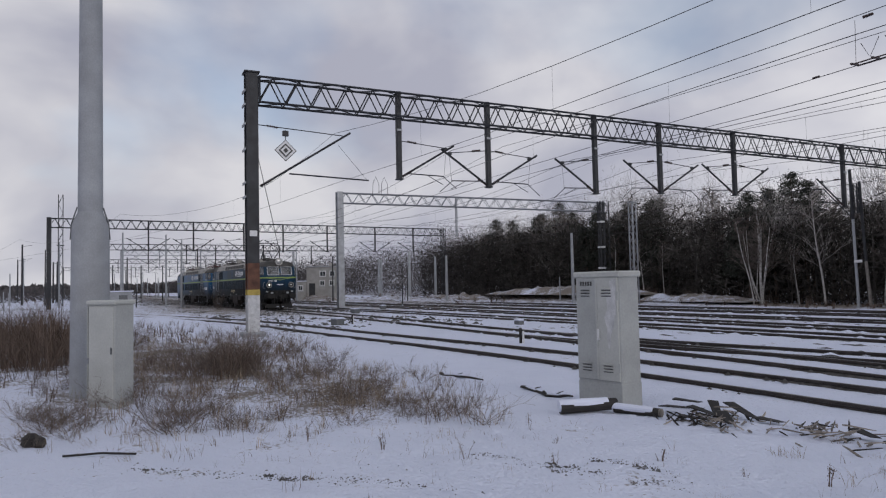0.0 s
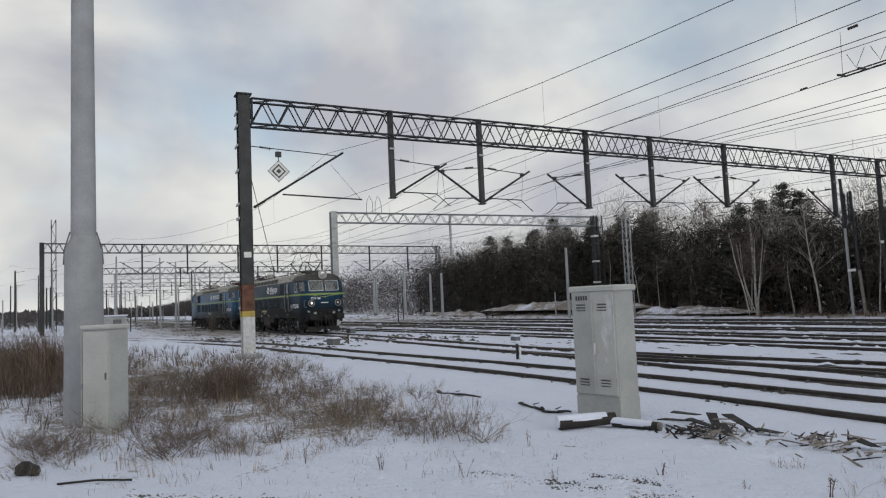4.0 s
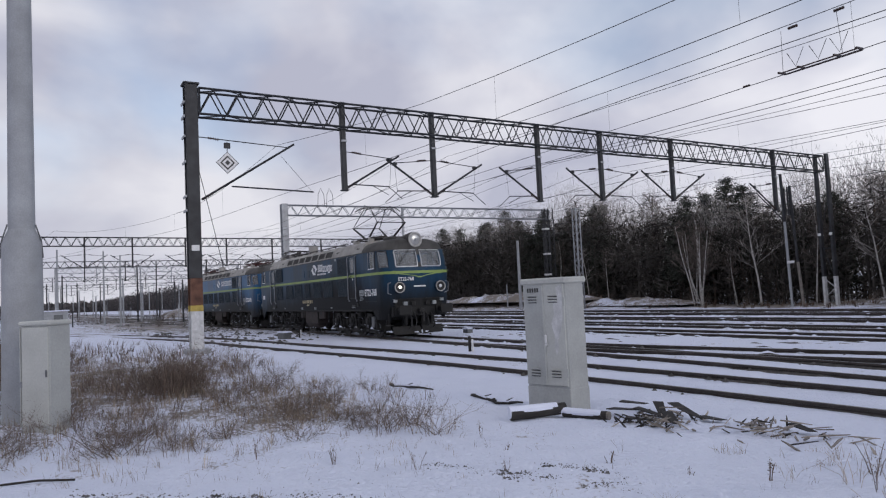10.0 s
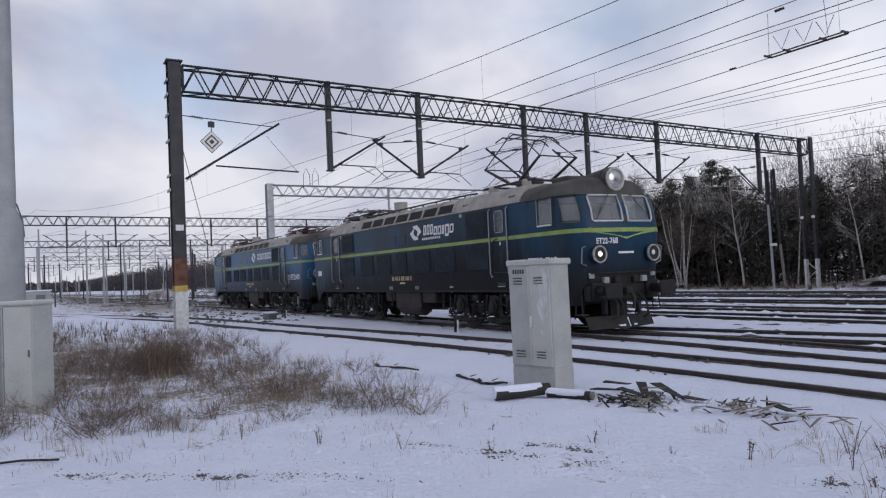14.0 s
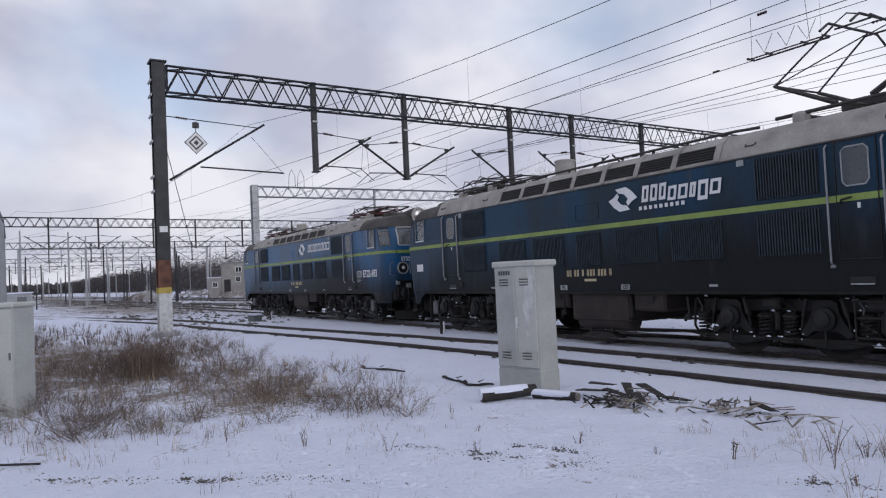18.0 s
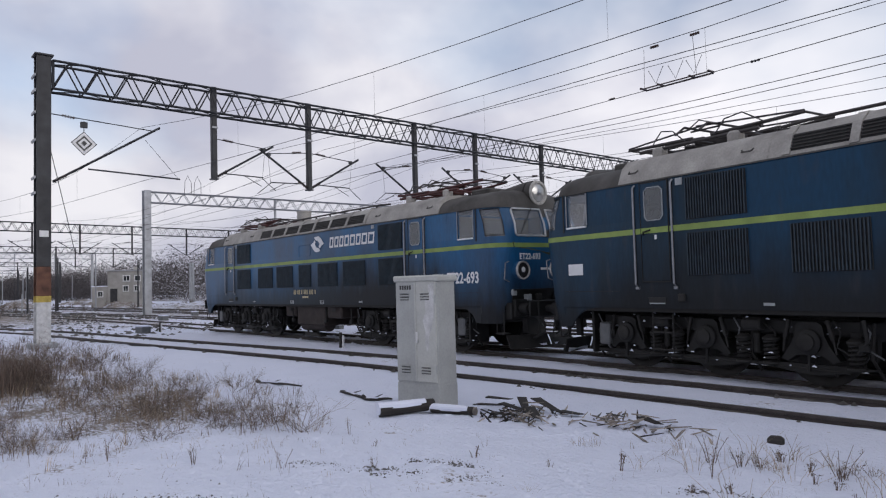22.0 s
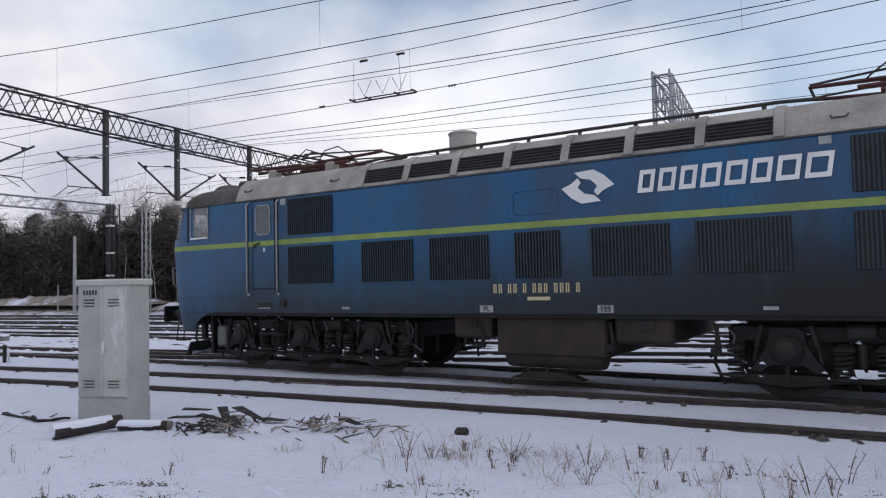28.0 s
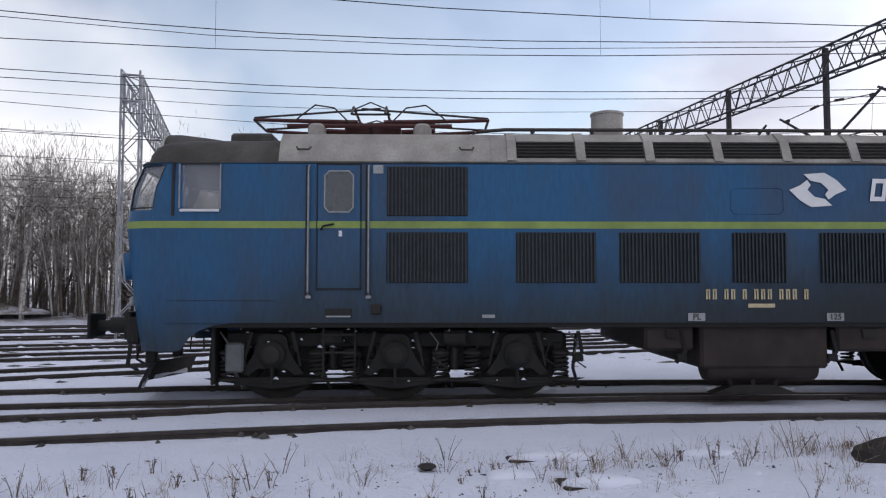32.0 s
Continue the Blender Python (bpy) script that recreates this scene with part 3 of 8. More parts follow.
def bareness(x, y):
    """How far the snow is broken by dead grass and soil."""
    b = -0.44
    b += 0.33 * math.exp(-((x + 17) / 9.0) ** 2 - ((y - 1.5) / 3.8) ** 2)
    b += 0.26 * math.exp(-((x + 10.3) / 2.2) ** 2 - ((y - 3.2) / 1.1) ** 2)
    b += 0.30 * math.exp(-((x + 26) / 12.0) ** 2 - ((y + 3) / 5.0) ** 2)
    b += 0.25 * math.exp(-((x + 40) / 50.0) ** 2 - ((y - 25) / 11.0) ** 2)
    b += 0.20 * min(1.0, max(0.0, (-40 - x) / 20)) if y < 44 else 0.0
    b += 0.56 * math.exp(-((x + 45) / 50.0) ** 2 - ((y - 42.5) / 3.5) ** 2)
    b += 0.36 if y > 52 else 0.0
    b += 0.24 * min(1.0, max(0.0, (-26 - x) / 14)) * math.exp(-((y - 9) / 6.0) ** 2)
    rut = abs(y - (3.9 + 0.35 * (x + 4.2) * -0.9)) if -7 < x < -3 else 9
    if rut < 0.18:
        b += 0.10
    b += 0.08 * math.exp(-((y - 4.2) / 0.12) ** 2) * (1 if 1.5 < x < 6 else 0)
    return b


def ground():
    def axis(lo, hi, fine_lo, fine_hi, step, grow):
        a = list(np.arange(fine_lo, fine_hi + 1e-6, step))
        s, p = step, fine_lo
        left = []
        while p > lo:
            s *= grow
            p -= s
            left.append(max(p, lo))
        s, p = step, fine_hi
        right = []
        while p < hi:
            s *= grow
            p += s
            right.append(min(p, hi))
        return left[::-1] + a + right
    xs = axis(-2500, 2500, -16, 9, 0.11, 1.05)
    ys = axis(-2500, 2500, 0.5, 9.5, 0.11, 1.05)
    nx, ny = len(xs), len(ys)
    verts, bare = [], []
    lines = {x: [float(spline(kx, ky, x)) if kx[0] <= x <= kx[-1] else 99 for kx, ky in TRACKS] for x in xs if -90 < x < 40}
    for y in ys:
        for x in xs:
            z = snow_level(x, y)
            d = math.hypot(x, y)
            if d < 90:
                amp = 1.0 if y < 7.5 or y > 38 else 0.35
                z += amp * (0.05 * noise.noise((x * 0.55, y * 0.55, 0)) + 0.032 * noise.noise((x * 2.1, y * 2.1, 4)) + 0.022 * noise.noise((x * 5.0, y * 5.0, 9)))
            verts.append((x, y, z))
            near = min(abs(y - yt) for yt in lines[x]) if -90 < x < 40 else 9
            bare.append((bareness(x, y) + (0.06 if near < 1.1 else 0.0)) if d < 400 else -0.2)
    faces = [(j * nx + i, j * nx + i + 1, (j + 1) * nx + i + 1, (j + 1) * nx + i) for j in range(ny - 1) for i in range(nx - 1)]
    me = bpy.data.meshes.new("ground")
    me.from_pydata(verts, [], faces)
    me.materials.append(M["ground"])
    me.polygons.foreach_set("use_smooth", [True] * len(me.polygons))
    at = me.attributes.new("bare", "FLOAT", "POINT")
    at.data.foreach_set("value", bare)
    me.update()
    return tagged(new("ground", me), "thin snow over frozen earth with dead grass showing through", "ground", kind="structure")


ground()


# ---------------------------------------------------------------- tracks
RAIL = [(-0.07, -0.17), (0.07, -0.17), (0.07, -0.155), (0.012, -0.135), (0.012, -0.045), (0.037, -0.035), (0.037, -0.004), (0.03, 0.0), (-0.03, 0.0), (-0.037, -0.004), (-0.037, -0.035), (-0.012, -0.045), (-0.012, -0.135), (-0.07, -0.155)]


def line_points(kx, ky, x0, x1, near=(-22, 14)):
    xs = []
    x = x0
    while x < x1:
        xs.append(x)
        x += 1.0 if near[0] < x < near[1] else (2.5 if -60 < x < 40 else 8.0)
    xs.append(x1)
    return np.array(xs), spline(kx, ky, xs)


def track(kx, ky, detail):
    x0, x1 = kx[0], kx[-1]
    xs, ys = line_points(kx, ky, x0, x1)
    tx, ty = np.gradient(xs), np.gradient(ys)
    ln = np.hypot(tx, ty)
    nx, ny = -ty / ln, tx / ln
    root = thing("railway_track", None, "rusty steel rails on snow-covered sleepers", "track", "tracks of the yard")
    for side in (-1, 1):
        mb, top = MB(), MB()
        rings, caps = [], []
        for x, y, a, b in zip(xs, ys, nx, ny):
            px, py = x + a * side * 0.7535, y + b * side * 0.7535
            z = fall(py)
            rings.append([(px + a * u, py + b * u, z + w) for u, w in RAIL])
            caps.append([(px + a * u, py + b * u, z + w) for u, w in ((-0.02, 0.001), (0.02, 0.001), (0.02, 0.003), (-0.02, 0.003))])
        mb.loft(rings)
        top.loft(caps)
        r = part("rail", mb, M["rail"], root)
        part("running_surface", top, M["rail_top"], r, "polished top of the rail")
    # sleepers: single ones where the camera is near, joined further off
    far = MB()
    near_mesh = MB().box((0, 0, 0), (0.24, 2.5, 0.15), 0.02).mesh("sleeper", M["sleeper"])
    chair = MB().box((0, 0, 0.088), (0.16, 0.34, 0.03), 0.008)
    for k in (-0.11, 0.11):
        chair.tube([(0, k, 0.08), (0, k, 0.14)], 0.018, 6)
    chair_mesh = chair.mesh("rail_chair", M["rail"])
    seg = np.concatenate([[0], np.cumsum(np.hypot(np.diff(xs), np.diff(ys)))])
    for d in np.arange(0.3, seg[-1], 0.6):
        x, y = float(np.interp(d, seg, xs)), float(np.interp(d, seg, ys))
        if x < -95 or x > 45:
            continue
        ang = math.atan2(float(np.interp(d, seg, ty)), float(np.interp(d, seg, tx)))
        z = -0.255 + fall(y)
        if detail and -17 < x < 12:
            ob = part("sleeper", near_mesh, None, root)
            ob.matrix_basis = pose(x, y, z, rz=math.degrees(ang) + random.uniform(-1.5, 1.5))
            for s in (-0.7535, 0.7535):
                part("rail_chair", chair_mesh, None, ob).location = (0, s, 0)
        else:
            far.box((x, y, z), (0.24, 2.5, 0.15), 0, Matrix.Rotation(ang, 3, "Z"))
    if far.v:
        tagged(part("sleepers", far, M["sleeper"], root), kind="stuff")
    # dark ballast showing along the rails, in lumps
    rng = random.Random(int(abs(ky[0]) * 100) + 5)
    lumps = MB()
    for k in range(int(seg[-1] * (4 if detail else 1.2))):
        d = rng.uniform(0, seg[-1])
        x, y = float(np.interp(d, seg, xs)), float(np.interp(d, seg, ys))
        if not -70 < x < 40:
            continue
        a, b = float(np.interp(d, seg, nx)), float(np.interp(d, seg, ny))
        off = rng.choice((-1, 1)) * (0.7535 + rng.choice((-1, 1)) * abs(rng.gauss(0.11, 0.07)))
        s = rng.uniform(0.03, 0.085)
        px, py = x + a * off, y + b * off
        z = fall(py) - 0.095 + s * 0.2
        h = [(px + s * rng.uniform(0.5, 1.2) * math.cos(q), py + s * rng.uniform(0.5, 1.2) * math.sin(q), z) for q in (0, 1.3, 2.5, 3.8, 5.0)]
        lumps.add(h + [(px, py, z + s * rng.uniform(0.5, 1.0))], [(0, 1, 5), (1, 2, 5), (2, 3, 5), (3, 4, 5), (4, 0, 5)])
    drift = MB()
    for k in range(int(seg[-1] * 2.5)):
        d = rng.uniform(0, seg[-1])
        x, y = float(np.interp(d, seg, xs)), float(np.interp(d, seg, ys))
        if not -90 < x < 40 or (detail and x > -16):
            continue
        a, b = float(np.interp(d, seg, nx)), float(np.interp(d, seg, ny))
        off = rng.choice((-1, 1)) * (0.7535 + rng.choice((-1, 1)) * abs(rng.gauss(0.16, 0.07)))
        s, px, py = rng.uniform(0.06, 0.16), x + a * off, y + b * off
        z = fall(py) - 0.10
        ring = [(px + s * rng.uniform(1.2, 3.2) * math.cos(q), py + s * rng.uniform(0.5, 1.0) * math.sin(q), z) for q in (0, 1.0, 2.1, 3.1, 4.2, 5.2)]
        drift.add(ring + [(px, py, z + rng.uniform(0.03, 0.075))], [(i, (i + 1) % 6, 6) for i in range(6)])
    tagged(part("snow_drift", drift, M["snow"], root, "lumps of snow against the rails", 80), kind="stuff")
    tagged(part("ballast", lumps, M["ballast"], root, "dark stones along the rails"), kind="stuff")
    # low bed under the rails, a little above the snow
    bed = MB()
    bw = 0.16 if kx[1] == -120 else (0.06 if ky[0] == -48 else 0.12)
    for side in (-1, 1):
        rings = []
        for x, y, a, b in zip(xs, ys, nx, ny):
            ring = []
            for u, w in ((0.75 - bw, -0.2), (0.75 - bw * 0.55, -0.09), (0.74, -0.078), (0.75 + bw * 0.55, -0.09), (0.75 + bw, -0.2)):
                j = 0.055 * noise.noise((x * 0.7, u * 5, side + ky[0]))
                px, py = x + a * side * u, y + b * side * u
                ring.append((px, py, fall(py) + w + j))
            rings.append(ring)
        n = len(rings[0])
        bed.add([p for r in rings for p in r], [(i * n + k, i * n + k + 1, (i + 1) * n + k + 1, (i + 1) * n + k) for i in range(len(rings) - 1) for k in range(n - 1)])
    part("ballast_bed", bed, M["ballast"], root, "bare dark ballast beside the rails", 60)
    return root


for i, (kx, ky) in enumerate(TRACKS):
    track(kx, ky, i < 2)


# ---------------------------------------------------------------- gantries
def truss(mb, a, b, h, w, step, r=0.03, chord=0.05):
    """A four-chord lattice beam from a to b: h high, w wide."""
    a, b = Vector(a), Vector(b)
    d = (b - a)
    n = max(2, int(round(d.length / step)))
    side = Vector((-d.y, d.x, 0)).normalized() * (w / 2)
    up = Vector((0, 0, h))
    for s in (-1, 1):
        for u in (0, 1):
            mb.tube([a + side * s + up * u, b + side * s + up * u], chord, 4)
    for i in range(n):
        p, q = a + d * (i / n), a + d * ((i + 1) / n)
        mid = (p + q) / 2
        for s in (-1, 1):
            mb.tube([p + side * s, mid + side * s + up], r, 4, caps=False)
            mb.tube([mid + side * s + up, q + side * s], r, 4, caps=False)
        mb.tube([p - side, q + side] if i % 2 else [p + side, q - side], r * 0.8, 4, caps=False)
        mb.tube([p - side + up, q + side + up] if i % 2 else [p + side + up, q - side + up], r * 0.8, 4, caps=False)
    for p in (a, b):
        mb.tube([p - side, p + side], chord, 4).tube([p - side + up, p + side + up], chord, 4).tube([p - side, p + side + up], r, 4)
        for s in (-1, 1):
            mb.tube([p + side * s, p + side * s + up], chord, 4)
    return mb


def channel_post(mb, p, z0, z1, w, d):
    """A solid-looking post of two channels."""
    for s in (-1, 1):
        mb.box((p[0] + s * w * 0.42, p[1], (z0 + z1) / 2), (w * 0.16, d, z1 - z0), 0.01)
    mb.box((p[0], p[1] - d * 0.3, (z0 + z1) / 2), (w * 0.9, d * 0.12, z1 - z0), 0)
    mb.box((p[0], p[1] + d * 0.3, (z0 + z1) / 2), (w * 0.9, d * 0.12, z1 - z0), 0)
    return mb


def lattice_post(mb, p, z0, z1, w, d, step=0.6):
    """Four angles with lacing."""
    for sx in (-1, 1):
        for sy in (-1, 1):
            mb.box((p[0] + sx * w / 2, p[1] + sy * d / 2, (z0 + z1) / 2), (0.07, 0.07, z1 - z0), 0)
    n = max(2, int((z1 - z0) / step))
    for i in range(n):
        za, zb = z0 + (z1 - z0) * i / n, z0 + (z1 - z0) * (i + 1) / n
        for s in (-1, 1):
            e = 1 if i % 2 else -1
            mb.tube([(p[0] + s * w / 2, p[1] - e * d / 2, za), (p[0] + s * w / 2, p[1] + e * d / 2, zb)], 0.022, 4, caps=False)
            mb.tube([(p[0] - e * w / 2, p[1] + s * d / 2, za), (p[0] + e * w / 2, p[1] + s * d / 2, zb)], 0.022, 4, caps=False)
    return mb


def insulator(mb, a, b, n=5, r=0.05):
    a, b = Vector(a), Vector(b)
    mb.tube([a, b], r * 0.4, 6)
    for i in range(n):
        c = a + (b - a) * ((i + 0.5) / n)
        e = (b - a).normalized() * 0.012
        mb.tube([c - e, c + e], r, 8)
    return mb


def cantilever(parent, base, side, reach=2.2, rise=1.25, steady=True):
    """A bracket from a hanger's foot: inclined tube, stay with insulators, and the registration arm. side: +1 or -1 along y."""
    b = Vector(base)
    tip = b + Vector((0, side * reach, rise))
    tube = MB().tube([b + Vector((0, side * 0.1, 0.02)), tip + Vector((0, side * 0.25, 0.14))], 0.045, 6)
    arm = part("bracket_tube", tube, M["steel_dark"], parent)
    stay = MB().tube([b + Vector((0, 0, rise + 0.2)), tip], 0.018, 5)
    part("stay", stay, M["steel_dark"], parent)
    part("stay_insulator", insulator(MB(), b + Vector((0, side * 0.35, rise + 0.19)), b + Vector((0, side * 0.75, rise + 0.14))), M["insulator"], parent)
    part("foot_insulator", insulator(MB(), b + Vector((0, side * 0.12, 0.02)), b + Vector((0, side * 0.5, 0.25)), 5, 0.06), M["insulator"], parent)
    if not steady:
        return
    reg = MB().tube([b + Vector((0, side * 0.30, 0.16)), b + Vector((0, side * reach * 0.9, 0.12))], 0.024, 5)
    reg.tube([b + Vector((0, side * reach * 0.88, 0.12)), b + Vector((0, side * (reach * 0.9 + 0.25), -0.12)), b + Vector((0, side * (reach * 0.9 + 0.55), -0.36))], 0.016, 5)
    reg.tube([b + Vector((0, side * reach * 0.55, 0.14)), b + Vector((0, side * (reach * 0.55 + 0.7), -0.22))], 0.014, 5)
    reg.tube([tip - Vector((0, side * 0.1, 0.05)), b + Vector((0, side * reach * 0.9, 0.12))], 0.007, 4)
    clamp = b.lerp(tip, 0.93)
    reg.box(clamp + Vector((0, 0, 0.07)), (0.09, 0.16, 0.12), 0.015)
    part("registration_arm", reg, M["steel_dark"], parent)


def gantry_main():
    """The long dark gantry across the near tracks."""
    a, b = Vector((-25.7, 4.5, 0)), Vector((-26.0, 41.2, -0.35))
    za, zb = 9.32, 8.80
    g = thing("catenary_gantry", pose(0, 0, 0), "dark steel catenary gantry with a white-based post", "gantry", "catenary gantries")
    beam = truss(MB(), (a.x, a.y + 0.25, za - 1.0), (b.x, b.y - 0.2, zb - 0.95), 0.92, 0.55, 0.95, 0.026, 0.045)
    part("beam", beam, M["steel_dark"], g, "zigzag lattice beam")
    p = channel_post(MB(), a, 2.55, za + 0.05, 0.5, 0.42)
    post = part("post", p, M["steel_dark"], g)
    part("rusty_band", channel_post(MB(), a, 1.62, 2.55, 0.5, 0.42), M["post_brown"], post, "rust-brown stretch of the post")
    part("yellow_band", channel_post(MB(), a, 1.42, 1.62, 0.505, 0.425), M["post_yellow"], post, "faded yellow band")
    part("white_foot", channel_post(MB(), a, 0.05, 1.42, 0.5, 0.42), M["post_white"], post, "white-painted foot of the post")
    part("footing", MB().box((a.x, a.y, -0.02), (0.8, 0.8, 0.3), 0.04), M["concrete"], post)
    part("cap", MB().box((a.x, a.y, za + 0.08), (0.6, 0.55, 0.06), 0.01), M["steel_dark"], post)
    part("plate", MB().box((a.x + 0.27, a.y, 3.6), (0.015, 0.26, 0.2), 0.004), M["sign_white"], post, "small white plate")
    for k, z in enumerate((8.7, 8.2, 7.5, 6.6, 5.4, 4.9)):
        part("clamp", MB().box((a.x, a.y - 0.26, z), (0.56, 0.05, 0.09), 0.01), M["steel_grey"], post)
    def legs(z0, z1, step):
        q = MB()
        for s in (-1, 1):
            q.box((b.x + s * 0.36, b.y, (z0 + z1) / 2), (0.15, 0.28, z1 - z0), 0.015)
        n = max(1, int((z1 - z0) / step))
        for i in range(n):
            za2, zb2 = z0 + (z1 - z0) * i / n, z0 + (z1 - z0) * (i + 0.9) / n
            e = 1 if i % 2 else -1
            q.tube([(b.x - e * 0.34, b.y - 0.12, za2), (b.x + e * 0.34, b.y - 0.12, zb2)], 0.022, 4)
        return q
    p2 = part("twin_post", legs(1.5, zb + 0.1, 1.9), M["steel_dark"], g, "dark twin-channel post")
    part("white_foot", legs(-0.45, 1.5, 0.6), M["post_white"], p2, "white-painted foot")
    part("cross_bar", MB().box((b.x, b.y, 3.2), (0.8, 0.1, 0.07), 0.01), M["steel_dark"], p2)
    for s in (-1, 1):
        part("plate", MB().box((b.x + s * 0.36, b.y - 0.16, 4.05), (0.2, 0.02, 0.16), 0.005), M["sign_white"], p2, "small white plate")
    # hangers with brackets, by distance along the beam
    d = (b - a)
    for u, drop, sides in ((0.155, 3.4, (1,)), (0.264, 3.5, (-1, 1)), (0.414, 3.5, (-1,)), (0.517, 3.3, (-1, 1)), (0.649, 3.15, (-1, 1)), (0.875, 3.4, (-1,))):
        c = a + d * u
        zt = za + (zb - za) * u + 0.05
        foot = zt - drop - 0.1
        h = MB().box((c.x, c.y, (zt + foot) / 2), (0.2, 0.2, zt - foot), 0.02)
        h.box((c.x, c.y, foot + 0.02), (0.3, 0.26, 0.05), 0.01)
        hang = part("hanger", h, M["steel_dark"], g)
        for s in sides:
            cantilever(hang, (c.x, c.y, foot + 0.1), s, reach=1.9 + 0.25 * (s > 0))
        part("plate", MB().box((c.x + 0.13, c.y, zt - 1.55), (0.03, 0.22, 0.08), 0.005), M["steel_grey"], hang)
    # bracket carried by the post itself
    cantilever(post, (a.x, a.y + 0.2, 5.30), 1, reach=3.25, rise=2.05, steady=False)
    arm = MB().tube([(a.x, a.y + 1.35, 5.82), (a.x, a.y + 4.4, 5.70)], 0.03, 6)
    arm.tube([(a.x, a.y + 3.2, 7.0), (a.x, a.y + 4.35, 5.70)], 0.007, 4)
    for k in (4.55, 4.9):
        arm.tube([(a.x, a.y + k, 5.1), (a.x + 0.02, a.y + k + 0.02, 5.6), (a.x, a.y + k + 0.13, 5.86), (a.x, a.y + k + 0.26, 5.6), (a.x, a.y + k + 0.27, 5.2)], 0.009, 5)
    part("looped_lead", arm, M["wire"], post, "long registration tube with looped leads")
    wire = MB()
    pts = [(a.x, a.y + 0.2, 6.5), (a.x - 0.2, a.y + 0.75, 4.2), (a.x - 0.3, a.y + 1.0, 3.1)]
    wire.tube(pts, 0.012, 4)
    part("down_lead", wire, M["wire"], post)
    # hanging diamond sign
    c = Vector((a.x + 0.25, a.y + 1.17, 6.62))
    sign = thing("diamond_sign", None, "white and black diamond sign hung from a bracket wire", "sign")
    for r, t, m in ((0.40, 0.0, "sign_black"), (0.37, 0.008, "sign_white"), (0.26, 0.014, "sign_black"), (0.19, 0.020, "sign_white"), (0.095, 0.026, "sign_black")):
        bxy = MB().loft([[(c.x + t + e, c.y + y, c.z + z) for y, z in ((0, -r), (r, 0), (0, r), (-r, 0))] for e in (0.0, 0.012)])
        part("panel" if m == "sign_white" else "diamond_mark", bxy, M[m], sign, "black diamond ring" if m == "sign_black" else "")
    part("hanger_box", MB().box((c.x, c.y, c.z + 0.62), (0.08, 0.22, 0.2), 0.01).tube([(c.x, c.y, c.z + 0.38), (c.x, c.y, c.z + 0.75)], 0.015, 5), M["steel_dark"], sign)
    return g


gantry_main()


def gantry_simple(label, a, b, z, mat, hangers=(), post_kind="channel", post2="channel", beam_h=0.9, step=1.05, w=0.5, base_z=(-0.2, -0.4), thick=0.5, brackets=True):
    g = thing("catenary_gantry", None, label, "gantry", "catenary gantries")
    za, zb2 = z if isinstance(z, tuple) else (z, z)
    z = (za + zb2) / 2
    beam = truss(MB(), (a[0], a[1], za - beam_h), (b[0], b[1], zb2 - beam_h), beam_h, w, step, 0.026, 0.045)
    part("beam", beam, M[mat], g, "lattice beam")
    for p, kind, zb, zt in ((a, post_kind, base_z[0], za), (b, post2, base_z[1], zb2)):
        if kind == "channel":
            pm = channel_post(MB(), p, zb, zt + 0.1, thick, thick * 0.85)
        else:
            pm = lattice_post(MB(), p, zb, zt + 0.1, thick, thick, 0.7)
        part("post", pm, M["steel_dark" if kind == "dark_lattice" else mat], g)
    a3, d = Vector((a[0], a[1], 0)), Vector((b[0] - a[0], b[1] - a[1], 0))
    for u in hangers:
        c = a3 + d * u
        h = MB().box((c.x, c.y, z - 1.65), (0.17, 0.17, 3.4), 0.02)
        hang = part("hanger", h, M[mat], g)
        if brackets:
            for s in (-1, 1):
                cantilever(hang, (c.x, c.y, z - 3.3), s, reach=2.0)
    return g


gantry_simple("light grey galvanised catenary gantry over the yard", (-57.5, 17.3), (-52.6, 40.9), (9.55, 8.85), "steel_grey", (0.42,), "channel", "dark_lattice", 0.85, 1.1, thick=0.62, brackets=False)
gantry_simple("dark catenary gantry far down the yard", (-83.8, -6.0), (-90.0, 42.0), 9.45, "steel_dark", (0.2, 0.3, 0.42, 0.52, 0.64, 0.78, 0.9), "channel", "dark_lattice", 0.95, 1.05)
gantry_simple("dark catenary gantry far down the yard", (-128, -0.7), (-132, 40), 9.5, "steel_dark", (0.15, 0.3, 0.42, 0.55, 0.7, 0.85), "channel", "dark_lattice", 0.95, 1.3)
gantry_simple("pale catenary gantry far down the yard", (-150, 1.5), (-155, 36), 9.6, "steel_grey", (0.2, 0.4, 0.6, 0.8), "channel", "channel", 0.9, 1.6)
gantry_simple("dark catenary gantry far down the yard", (-190, -8), (-195, 38), 9.6, "steel_dark", (0.2, 0.35, 0.5, 0.65, 0.8), "channel", "channel", 0.95, 1.8)
gantry_simple("dark catenary gantry far down the yard", (-250, -14), (-255, 38), 9.6, "steel_dark", (0.2, 0.4, 0.6, 0.8), "channel", "channel", 0.95, 2.4)
gantry_simple("pale lattice catenary gantry between the tracks", (-4.58, 27.2), (-5.5, 62), 9.22, "steel_grey", (0.5,), "lattice", "lattice", 0.95, 0.95, w=0.65, thick=0.62, brackets=False)
gantry_simple("grey lattice catenary gantry over the running tracks", (18.0, -3.0), (19.2, 36.0), 9.75, "steel_dark", (0.375, 0.475, 0.59, 0.73, 0.87), "lattice", "lattice", 0.95, 0.95, w=0.55)


